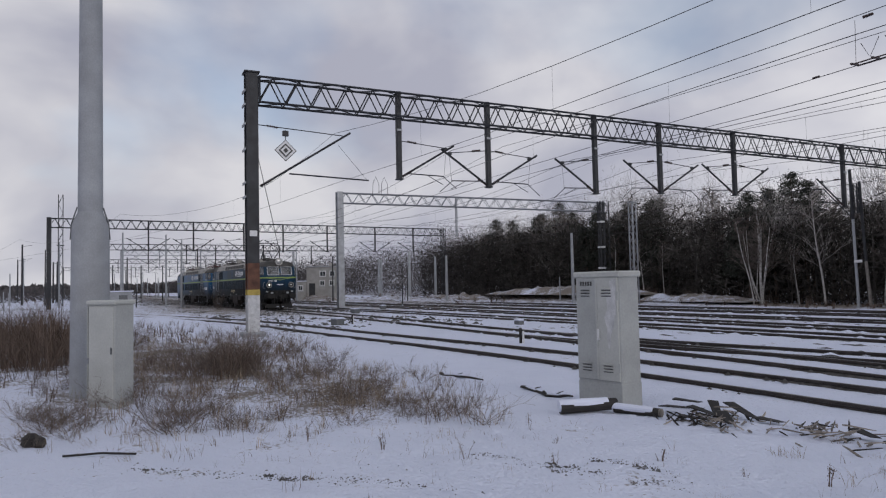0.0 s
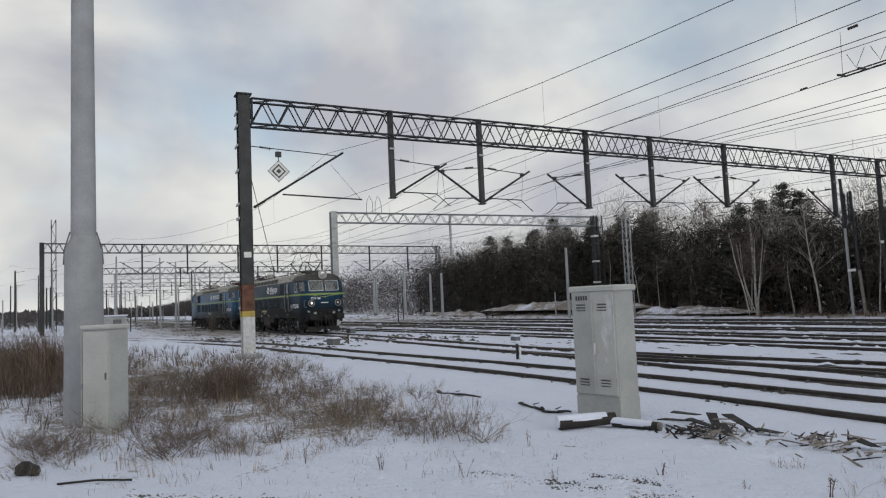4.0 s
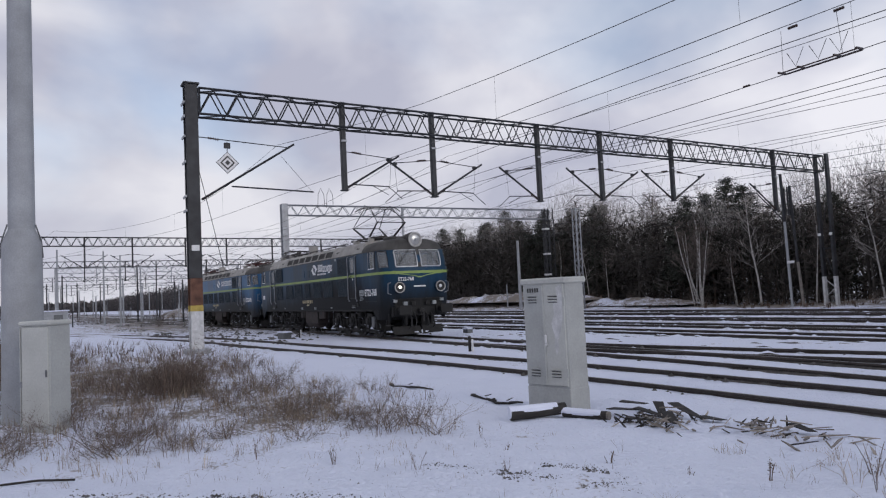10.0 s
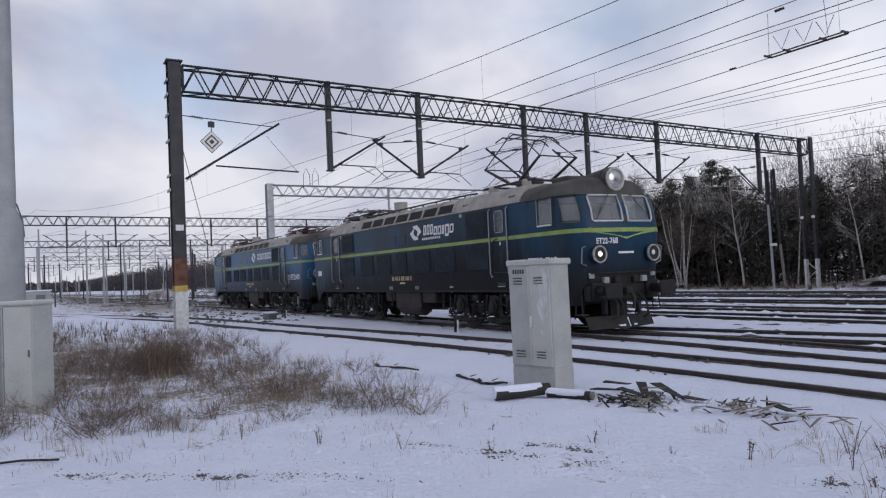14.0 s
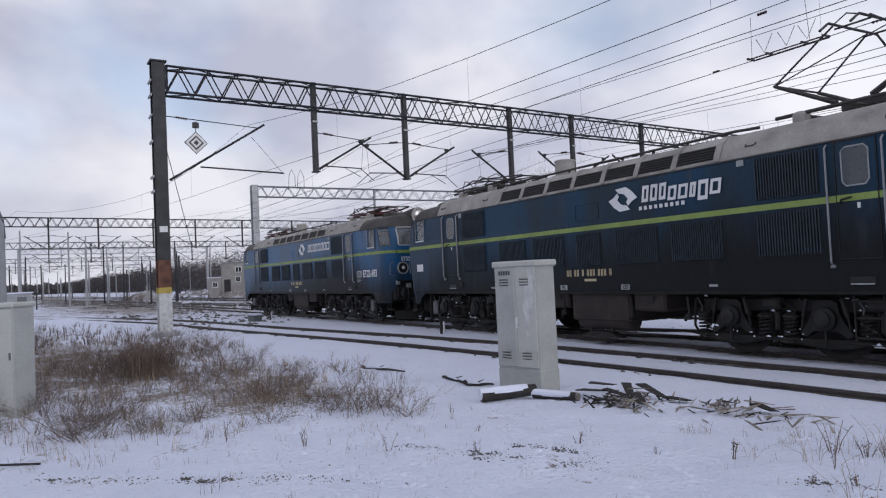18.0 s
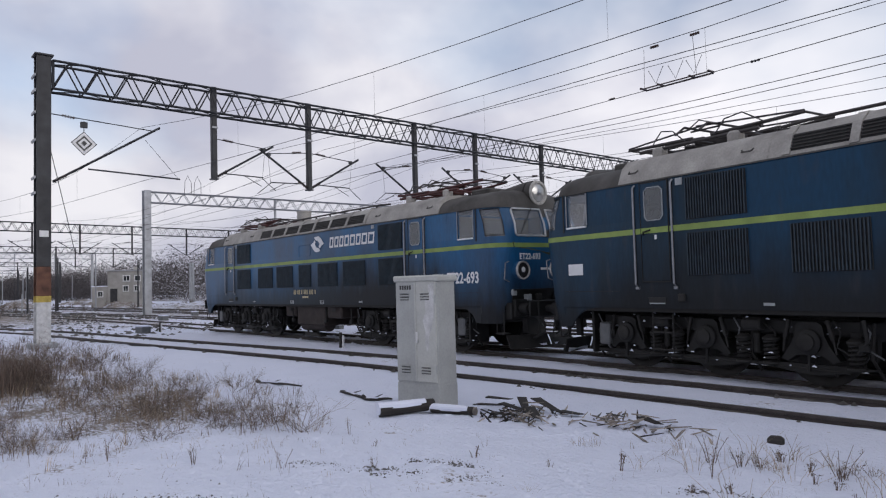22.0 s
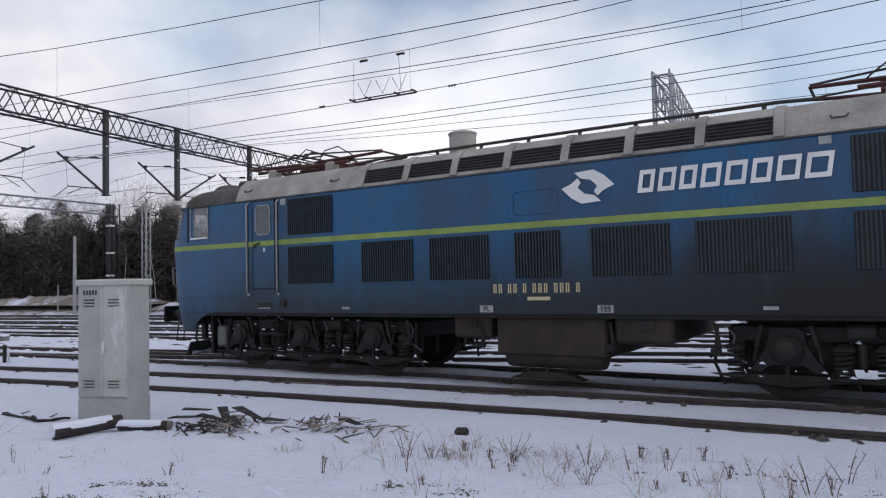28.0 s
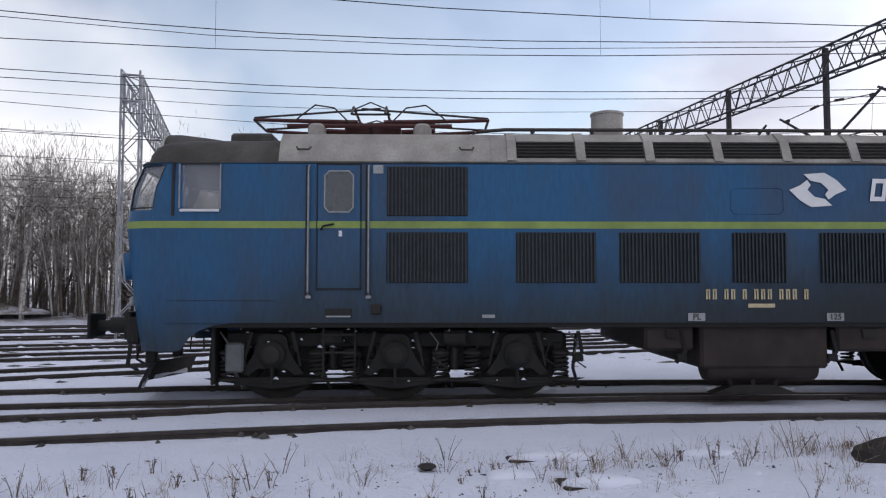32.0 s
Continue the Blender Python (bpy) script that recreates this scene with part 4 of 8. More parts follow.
# ---------------------------------------------------------------- overhead wires
def over(kx, ky, x):
    """The wires cut the bends of the track and swing in towards its curve beyond the yard throat."""
    return float(spline(kx, ky, x)) - (0.009 * max(0.0, x + 4) ** 2 if ky[0] > 0 else 0.0)


def catenary(kx, ky, supports, contact=5.5, system=1.6, hang=1.0, dropper=5.5):
    """Contact wire, sagging carrier and droppers over one track, as one line."""
    root = thing("overhead_line", None, "contact wire with carrier wire and droppers", "overhead line", "overhead lines")
    cw, mw, all_c, all_m = MB(), MB(), [], []
    for s0, s1 in zip(supports[:-1], supports[1:]):
        n = 14
        pts_c, pts_m = [], []
        for i in range(n + 1):
            u = i / n
            x = s0 + (s1 - s0) * u
            y = over(kx, ky, x)
            f = fall(y)
            sag = 4 * u * (1 - u)
            pts_c.append((x, y, contact + f))
            pts_m.append((x, y, contact + f + system - sag * hang))
        near = -60 < s0 < 30
        all_c += pts_c[:-1]
        all_m += pts_m[:-1]
        if near:
            k = int(abs(s1 - s0) / dropper)
            for i in range(1, k):
                q = i / k
                j = q * n
                i0 = min(int(j), n - 1)
                t = j - i0
                c = [pts_c[i0][e] + (pts_c[i0 + 1][e] - pts_c[i0][e]) * t for e in range(3)]
                m = [pts_m[i0][e] + (pts_m[i0 + 1][e] - pts_m[i0][e]) * t for e in range(3)]
                part("dropper", MB().tube([c, m], 0.0028, 4), M["wire"], root)
    cw.tube(all_c + [pts_c[-1]], 0.0075, 4)
    mw.tube(all_m + [pts_m[-1]], 0.0078, 4)
    part("contact_wire", cw, M["wire"], root)
    part("carrier_wire", mw, M["wire"], root)
    return root


SUPPORTS = [-250, -190, -130, -87, -58, -25.8, 36, 80]
WIRES = [
    ([-300, -90, -55, -45, -38, -25, -16, -11.7, -7.7, -3.7, 0.7, 3.4, 7.2, 14, 36], [-48, -10, 1.4, 4.1, 6.0, 7.7, 8.85, 9.1, 9.35, 9.55, 9.66, 9.4, 8.9, 7.2, 0.5]),
    ([-300, -120, -75, -45, -25, -15, -8, -4, 0, 4, 8, 16, 26, 60], [-6.5, 7.1, 10.29, 12.43, 12.49, 12.43, 12.4, 12.25, 11.85, 11.1, 10.0, 7.6, 4.4, -7]),
    *TRACKS[3:],
]
for kx, ky in WIRES:
    lo, hi = kx[0], kx[-1]
    first, run = ky[0] == -48, ky[0] == -6.5
    stands = [-250, -190, -130, -87, -58, -25.8, 18, 60] if first or run else SUPPORTS
    catenary(kx, ky, [s for s in stands if lo - 5 < s < hi + 60], 5.55 if first else 5.5, 1.9 if first else 1.6, 1.12 if first else (0.72 if run else 1.0))


def side_wires():
    """Two bare wires over the diverging track."""
    for dy in (0.0, 0.55):
        kx, ky = [-58, -40, -25.8, -13, -8, -3.5, 0.3, 5, 8.75, 16, 26, 36], [13.0, 13.0, 12.9, 13.2, 13.5, 13.5, 13.4, 12.6, 11.6, 9.3, 5.9, 2.4]
        pts = [(x, float(spline(kx, ky, x)) + dy * min(1.0, max(0.0, (x + 20) / 10)), 5.36) for x in np.arange(-58, 36.1, 2.0)]
        solid("contact_wire", MB().tube(pts, 0.0075, 4), M["wire"], "bare contact wire of the diverging track", "wire", "wires of the diverging track")


side_wires()
kx, ky = [-58, -40, -25.8, -12, -8, -4, 0.0, 3.3, 7.9, 16, 26, 36], [11.6, 11.4, 11.0, 10.6, 10.75, 11.0, 11.0, 10.5, 9.4, 6.9, 3.6, 0.3]
solid("contact_wire", MB().tube([(x, float(spline(kx, ky, x)), 5.5) for x in np.arange(-58, 36.1, 2.0)], 0.0075, 4), M["wire"], "bare contact wire leading over to the running track", "wire", "wires of the diverging track")


def feeder(y0, y1, z, sag):
    pts = []
    for s0, s1 in zip(SUPPORTS[3:-1], SUPPORTS[4:]):
        for i in range(10):
            u = i / 10
            x = s0 + (s1 - s0) * u
            pts.append((x, y0 + (y1 - y0) * (x + 87) / 150 - 0.010 * max(0.0, x + 5) ** 2, z - sag * 4 * u * (1 - u)))
    return solid("feeder_wire", MB().tube(pts, 0.0075, 4), M["wire"], "thin bare feeder wire above the tracks", "wire", "feeder wires")


feeder(14.5, 15.5, 7.4, 0.7)
feeder(20.0, 20.8, 7.3, 0.7)
feeder(25.0, 26.0, 7.2, 0.6)


def section_insulator():
    """The dark section insulator in the contact wire of the running track, with its horn wires."""
    root = thing("section_insulator", None, "dark section insulator with horn wires in the contact wire", "insulator")
    x, z = -7.7, 5.5
    y = 12.39
    body = MB()
    for s in (-0.09, 0.09):
        body.tube([(x - 0.75, y + s, z + 0.01), (x + 0.75, y + s, z + 0.01)], 0.014, 6)
    for k in (-0.75, -0.35, 0.35, 0.75):
        body.box((x + k, y, z + 0.03), (0.04, 0.21, 0.035), 0.006)
    part("runner", body, M["insulator"], root)
    ins = MB()
    insulator(ins, (x - 1.62, y, z + 0.005), (x - 1.46, y, z + 0.005), 3, 0.024)
    insulator(ins, (x + 1.52, y, z + 0.005), (x + 1.70, y, z + 0.005), 3, 0.024)
    insulator(ins, (x - 0.55, y, z + 0.84), (x - 0.35, y, z + 0.84), 4, 0.03)
    insulator(ins, (x + 0.35, y, z + 0.84), (x + 0.55, y, z + 0.84), 4, 0.03)
    tagged(part("insulator_rod", ins, M["insulator"], root), kind="stuff")
    horn = MB()
    for k in (-0.45, 0.0, 0.4):
        horn.tube([(x + k - 0.16, y, z + 0.38), (x + k, y, z + 0.08), (x + k + 0.18, y, z + 0.40)], 0.007, 4)
    horn.tube([(x - 0.7, y, z + 0.84), (x - 0.72, y, z + 0.05)], 0.005, 4)
    horn.tube([(x + 0.4, y, z + 0.84), (x + 0.45, y, z + 0.05)], 0.005, 4)
    part("horn_wires", horn, M["wire"], root)


section_insulator()


# ---------------------------------------------------------------- electric locomotives
SIDE, NOSE = 1.47, 9.05


def outline(z, grow=0.0):
    """The body's plan at height z, counter-clockwise: straight sides, rounded cab corners, a slight prow."""
    zs = [0.72, 1.0, 1.8, 2.5, 3.0, 3.45]
    xc = float(np.interp(z, zs, [8.30, 8.34, 8.44, 8.52, 8.45, 8.27])) + grow      # where the corner leaves the side
    y = float(np.interp(z, [0.72, 1.0, 1.2, 3.3, 3.45], [1.42, 1.44, 1.47, 1.47, 1.43])) + grow
    half = [(xc, -y), (xc + 0.19, -y + 0.035), (xc + 0.36, -y + 0.125), (xc + 0.48, -y + 0.27), (xc + 0.55, -y + 0.48), (xc + 0.64, -0.1)]
    half += [(px, -py) for px, py in half[::-1]]
    return [(p[0], p[1], z) for p in half] + [(-p[0], -p[1], z) for p in half]


def roof_outline(z, shrink):
    r = outline(3.45)
    k = (SIDE - shrink) / SIDE
    e = 0.42 * shrink
    return [((abs(x) - e) * (1 if x > 0 else -1), y * k, z) for x, y, _ in r]


def front_point(y, z, end, off=0.0):
    """A point on the end wall at width y and height z; end: +1 front, -1 tail."""
    o = outline(z, off)
    pts = sorted([(p[1], p[0]) for p in o if p[0] > 0])
    x = float(np.interp(y, [p[0] for p in pts], [p[1] for p in pts]))
    return Vector((x * end, y * end, z))


SCREEN = 0.97                # half width of the windscreens
WINDOW = (7.60, 8.16)        # the cab's side window


def cab_corners(z):
    """Plan points of one half of a cab at window height: side, rounded corner, end wall."""
    o = [Vector(p[:2]) for p in outline(z)]
    c0, c1 = o[0].lerp(o[1], 0.25), o[2].lerp(o[3], 0.85)
    w1, w0 = front_point(-SCREEN, z, 1), front_point(-0.09, z, 1)
    y = o[0].y
    return {"s0": (7.2, y), "s1": (WINDOW[0], y), "s2": (WINDOW[1], y), "s3": tuple(o[0]), "c0": tuple(c0), "c1": tuple(c1), "f0": tuple(o[3]), "f1": tuple(o[4]), "w1": (w1.x, w1.y), "w0": (w0.x, w0.y)}


def side_box(mb, x0, x1, z0, z1, t, sides=(-1, 1), b=0.006, inset=0.0):
    for s in sides:
        mb.box(((x0 + x1) / 2, s * (SIDE - inset + t / 2), (z0 + z1) / 2), (x1 - x0, t, z1 - z0), b)
    return mb


GRILLES = [(-5.26, -4.12), (-3.44, -2.31), (-1.98, -0.83), (-0.38, 0.40), (0.87, 2.03), (2.37, 3.55), (4.24, 5.36)]
LOUVRES = [(-3.41 + 0.99 * i, -3.41 + 0.99 * i + 0.84) for i in range(7)]


def text_mesh(s, size, depth=0.004):
    c = bpy.data.curves.new("lettering", "FONT")
    c.body, c.size, c.extrude, c.align_x, c.align_y = s, size, depth, "CENTER", "CENTER"
    c.space_character, c.offset = 1.06, size * 0.022
    ob = bpy.data.objects.new("lettering", c)
    me = bpy.data.meshes.new_from_object(ob)
    bpy.data.objects.remove(ob)
    bpy.data.curves.remove(c)
    return me


def lettering(name, s, size, mat, parent, m, squeeze=0.8):
    me = text_mesh(s, size)
    me.materials.clear()
    me.materials.append(mat)
    ob = part(name, me, None, parent)
    ob.matrix_basis = m @ Matrix.Diagonal((squeeze, 1, 1, 1))
    return ob


FACE_RIGHT = Matrix.Rotation(radians(90), 4, "X")          # lettering on the side that looks to -y


def pantograph(parent, x, raised, mat):
    """A two-armed pantograph on the roof at x; folded flat, or up against the wire."""
    z0 = 4.06
    base = MB()
    for s in (-0.75, 0.75):
        base.tube([(x - 1.25, s, z0), (x + 1.25, s, z0)], 0.035, 6)
    for k in (-0.9, 0, 0.9):
        base.tube([(x + k, -0.75, z0), (x + k, 0.75, z0)], 0.035, 6)
    base.box((x, 0, z0 + 0.06), (0.9, 0.35, 0.14), 0.02)
    p = part("pantograph", base, M[mat], parent, "raised pantograph" if raised else "folded pantograph")
    for k in (-0.8, 0.8):
        for s in (-0.72, 0.72):
            ins = MB().turned([(0.10, 3.80), (0.14, 3.84), (0.14, 4.06), (0.10, 4.10)], 10, "z", (x + k, s, -0.01))
            part("insulator", ins, M["roof_grey"], p, "grey porcelain foot")
    head = MB()
    if raised:
        knee, top = 0.60, 1.36
        for e in (-1, 1):
            for s in (-0.55, 0.55):
                part("lower_arm", MB().tube([(x + e * 0.28, s, z0 + 0.08), (x + e * 1.32, s * 1.15, z0 + knee)], 0.05, 6, 0.035), M[mat], p)
                part("upper_arm", MB().tube([(x + e * 1.32, s * 1.15, z0 + knee), (x + e * 0.30, s * 0.9, z0 + top)], 0.018, 5), M[mat], p)
            part("cross_tube", MB().tube([(x + e * 1.32, -0.66, z0 + knee), (x + e * 1.32, 0.66, z0 + knee)], 0.02, 5), M[mat], p)
            part("diagonal_tube", MB().tube([(x + e * 1.32, -0.63, z0 + knee), (x + e * 0.3, 0.5, z0 + top)], 0.012, 4), M[mat], p)
        zt = z0 + top
    else:
        for e in (-1, 1):
            for s in (-0.55, 0.55):
                part("lower_arm", MB().tube([(x + e * 0.2, s, z0 + 0.10), (x + e * 1.83, s * 0.75, z0 + 0.17)], 0.04, 6, 0.028), M[mat], p)
                part("upper_arm", MB().tube([(x + e * 1.83, s * 0.75, z0 + 0.20), (x - e * 0.15, s * 0.9, z0 + 0.33)], 0.018, 5), M["panto_dark"], p)
                part("spring_case", MB().tube([(x + e * 0.15, s * 0.5, z0 + 0.12), (x + e * 1.0, s * 0.5, z0 + 0.15)], 0.045, 6), M[mat], p)
            part("cross_tube", MB().tube([(x + e * 1.83, -0.42, z0 + 0.17), (x + e * 1.83, 0.42, z0 + 0.17)], 0.022, 5), M["panto_dark"], p)
            part("cable", MB().tube([(x + e * 0.3, -0.62, z0 + 0.06), (x + e * 0.55, -0.66, z0 + 0.30), (x + e * 0.85, -0.60, z0 + 0.36), (x + e * 1.1, -0.52, z0 + 0.20), (x + e * 1.2, -0.45, z0 + 0.12)], 0.013, 5), M["panto_dark"], p, "looped copper cable")
        zt = z0 + 0.30
    for e in (-0.25, 0.25):
        head.tube([(x + e, -0.95, zt - 0.16), (x + e, -0.7, zt), (x + e, 0.7, zt), (x + e, 0.95, zt - 0.16)], 0.022, 6)
    for s in (-0.45, 0.45):
        head.tube([(x - 0.3, s, zt - 0.05), (x + 0.3, s, zt - 0.05)], 0.018, 5)
        head.tube([(x - 0.25, s * 1.2, zt + 0.01), (x, s * 1.35, zt + 0.10), (x + 0.25, s * 1.2, zt + 0.01)], 0.012, 5)
    part("collector_head", head, M["panto_dark"], p)
    return p


def bogie(parent, xc, wheels):
    """A three-axle bogie: frame, springs, axle boxes, brake gear, sand pipes."""
    fr = MB()
    for s in (-1, 1):
        y = s * 1.02
        fr.box((xc, y, 0.86), (4.9, 0.14, 0.24), 0.03)
        for k in (-1.75, 0, 1.75):
            fr.box((xc + k, y, 0.72), (0.62, 0.18, 0.2), 0.03)
        for k in (-2.35, 2.35):
            fr.box((xc + k, y, 0.66), (0.16, 0.16, 0.36), 0.03)
        for k in (-0.87, 0.87):
            fr.box((xc + k, y - s * 0.1, 0.62), (0.34, 0.10, 0.36), 0.04)
    for k in (-2.4, -0.87, 0.87, 2.4):
        fr.box((xc + k, 0, 0.8), (0.2, 2.0, 0.3), 0.03)
    # added plate on the centre line, keeps the view between the wheels dark
    fr.box((xc, 0, 0.66), (4.7, 0.12, 0.72), 0.03)
    b = part("bogie", fr, M["bogie"], parent, "black oily three-axle bogie")
    for k in (-1.75, 0, 1.75):
        ws = MB()
        for s in (-1, 1):
            ws.turned([(0.20, -0.09), (0.30, -0.085), (0.52, -0.05), (0.56, -0.07), (0.655, -0.07), (0.655, -0.04), (0.625, -0.03), (0.615, 0.07), (0.56, 0.07), (0.52, 0.045), (0.30, 0.07), (0.2, 0.10)] if s < 0 else
                      [(0.20, -0.10), (0.30, -0.07), (0.52, -0.045), (0.56, -0.07), (0.615, -0.07), (0.625, 0.03), (0.655, 0.04), (0.655, 0.07), (0.56, 0.07), (0.52, 0.05), (0.30, 0.085), (0.20, 0.09)], 28, "y", (0, s * 0.76, 0))
            for q in range(9):
                a = 2 * math.pi * q / 9
                ws.tube([(0.24 * math.cos(a), s * 0.83, 0.24 * math.sin(a)), (0.54 * math.cos(a), s * 0.80, 0.54 * math.sin(a))], 0.028, 5)
        ws.tube([(0, -0.85, 0), (0, 0.85, 0)], 0.09, 10)
        w = part("wheelset", ws, M["wheel"], parent, "", 35)
        w.location = (xc + k, 0, 0.625)
        wheels.append((w, xc + k))
        for s in (-1, 1):
            y = s * 1.12
            arch = [(-0.20, 0.90), (-0.12, 0.95), (0.12, 0.95), (0.20, 0.90), (0.23, 0.74), (0.30, 0.60), (0.44, 0.40), (0.34, 0.36), (0.20, 0.46), (-0.20, 0.46), (-0.34, 0.36), (-0.44, 0.40), (-0.30, 0.60), (-0.23, 0.74)]
            ab = MB().loft([[(xc + k + a, y + q, z) for a, z in (arch if s > 0 else arch[::-1])] for q in (-0.09, 0.09)])
            ab.turned([(0.19, 0), (0.19, s * 0.05), (0.15, s * 0.08), (0.05, s * 0.085)], 16, "y", (xc + k, y + s * 0.09, 0.66))
            ab.tube([(xc + k, y + s * 0.10, 0.52), (xc + k, y + s * 0.12, 0.22)], 0.025, 6)
            part("axle_box", ab, M["bogie"], b, "", 40)
            part("axle_cap", MB().turned([(0.13, 0), (0.13, s * 0.03), (0.11, s * 0.045), (0.03, s * 0.05)], 14, "y", (xc + k, y + s * 0.175, 0.66)), M["bogie_light"], b, "", 40)
            for e in (-0.36, 0.36):
                part("damper", MB().tube([(xc + k + e * 0.8, y + s * 0.10, 0.98), (xc + k + e, y + s * 0.10, 0.70)], 0.035, 8).tube([(xc + k + e, y + s * 0.10, 0.72), (xc + k + e * 1.12, y + s * 0.10, 0.50)], 0.018, 6), M["bogie_light"] if e > 0 else M["wheel"], b)
            part("brake_shoe", MB().loft([[(xc + k + 0.70 * math.cos(q) * r, s * 0.76 + w, 0.625 + 0.70 * math.sin(q) * r) for q in np.linspace(-0.35, 0.45, 6)] + [(xc + k + 0.79 * math.cos(q) * r, s * 0.76 + w, 0.625 + 0.79 * math.sin(q) * r) for q in np.linspace(0.45, -0.35, 6)] for r, w in ((0.97, -0.05), (0.97, 0.05))]), M["bogie_light"], b)
            keel = [(-0.98, 0.31), (-0.35, 0.21), (0.0, 0.17), (0.35, 0.21), (0.98, 0.31), (0.35, 0.33), (-0.35, 0.33)]
            part("equaliser", MB().loft([[(xc + k + a, y + q, z) for a, z in (keel if s > 0 else keel[::-1])] for q in (-0.04, 0.04)]), M["bogie"], b)
            for e in (-0.64, 0.64):
                sp = MB().tube([(xc + k + e + 0.10 * math.cos(q * 0.785), y + s * 0.02 + 0.10 * math.sin(q * 0.785), 0.34 + q * 0.0078) for q in range(41)], 0.020, 5)
                sp.turned([(0.13, 0.66), (0.13, 0.69), (0.06, 0.74)], 12, "z", (xc + k + e, y + s * 0.02, 0)).turned([(0.13, 0.29), (0.13, 0.32), (0.05, 0.34)], 12, "z", (xc + k + e, y + s * 0.02, 0))
                part("coil_spring", sp, M["bogie_light"], b, "", 50)
    rng = random.Random(int(xc * 10) + 700)
    flecks = MB()
    for i in range(100):
        p = Vector((xc + rng.uniform(-2.7, 2.7), rng.choice((-1, 1)) * rng.uniform(1.10, 1.26), rng.choice((0.30, 0.40, 0.48, 0.76, 0.86, 0.99)) + rng.gauss(0, 0.015)))
        a, b2, c = rng.uniform(0.008, 0.05), rng.uniform(0.008, 0.02), rng.uniform(0.006, 0.035)
        flecks.add([p + Vector((-a, -b2, 0)), p + Vector((a, -b2, -0.01)), p + Vector((a * 0.8, b2, 0)), p + Vector((-a * 0.7, b2, -0.005)), p + Vector((0, 0, c))], [(0, 1, 4), (1, 2, 4), (2, 3, 4), (3, 0, 4), (3, 2, 1, 0)])
    tagged(part("caked_snow", flecks, M["snow"], b, "flecks of snow caked on the bogie"), kind="stuff")
    for s in (-1, 1):
        y = s * 1.15
        br = MB()
        for k in (-2.62, -1.0, 0.78, 2.62):
            br.tube([(xc + k, y * 0.95, 0.95), (xc + k - 0.05, y * 0.95, 0.45), (xc + k + 0.05, y * 0.85, 0.15)], 0.025, 5)
        for k in (-0.9, 0.85):
            br.turned([(0.09, -0.16), (0.11, -0.14), (0.11, 0.14), (0.09, 0.16)], 12, "x", (xc + k, y + s * 0.03, 0.90))
            br.tube([(xc + k + 0.16, y, 0.90), (xc + k + 0.34, y, 0.78), (xc + k + 0.30, y, 0.5)], 0.02, 5)
            br.box((xc + k, y - s * 0.05, 0.60), (0.10, 0.12, 0.34), 0.03)
        br.tube([(xc - 2.3, y, 0.24), (xc - 0.9, y, 0.28), (xc + 0.9, y, 0.28), (xc + 2.3, y, 0.24)], 0.02, 5)
        part("brake_gear", br, M["bogie_light"], b)
        for i, k in enumerate((-2.5, -0.45, 0.5, 2.1, 2.5)):
            pipes = MB().tube([(xc + k, y + s * 0.03, 0.98), (xc + k + 0.12, y + s * 0.06, 0.82), (xc + k + 0.05, y + s * 0.05, 0.6), (xc + k + 0.25, y, 0.46)], 0.014, 5)
            part("air_hose", pipes, M["rubber"] if i % 2 else M["lamp_rim"], b)
    return b


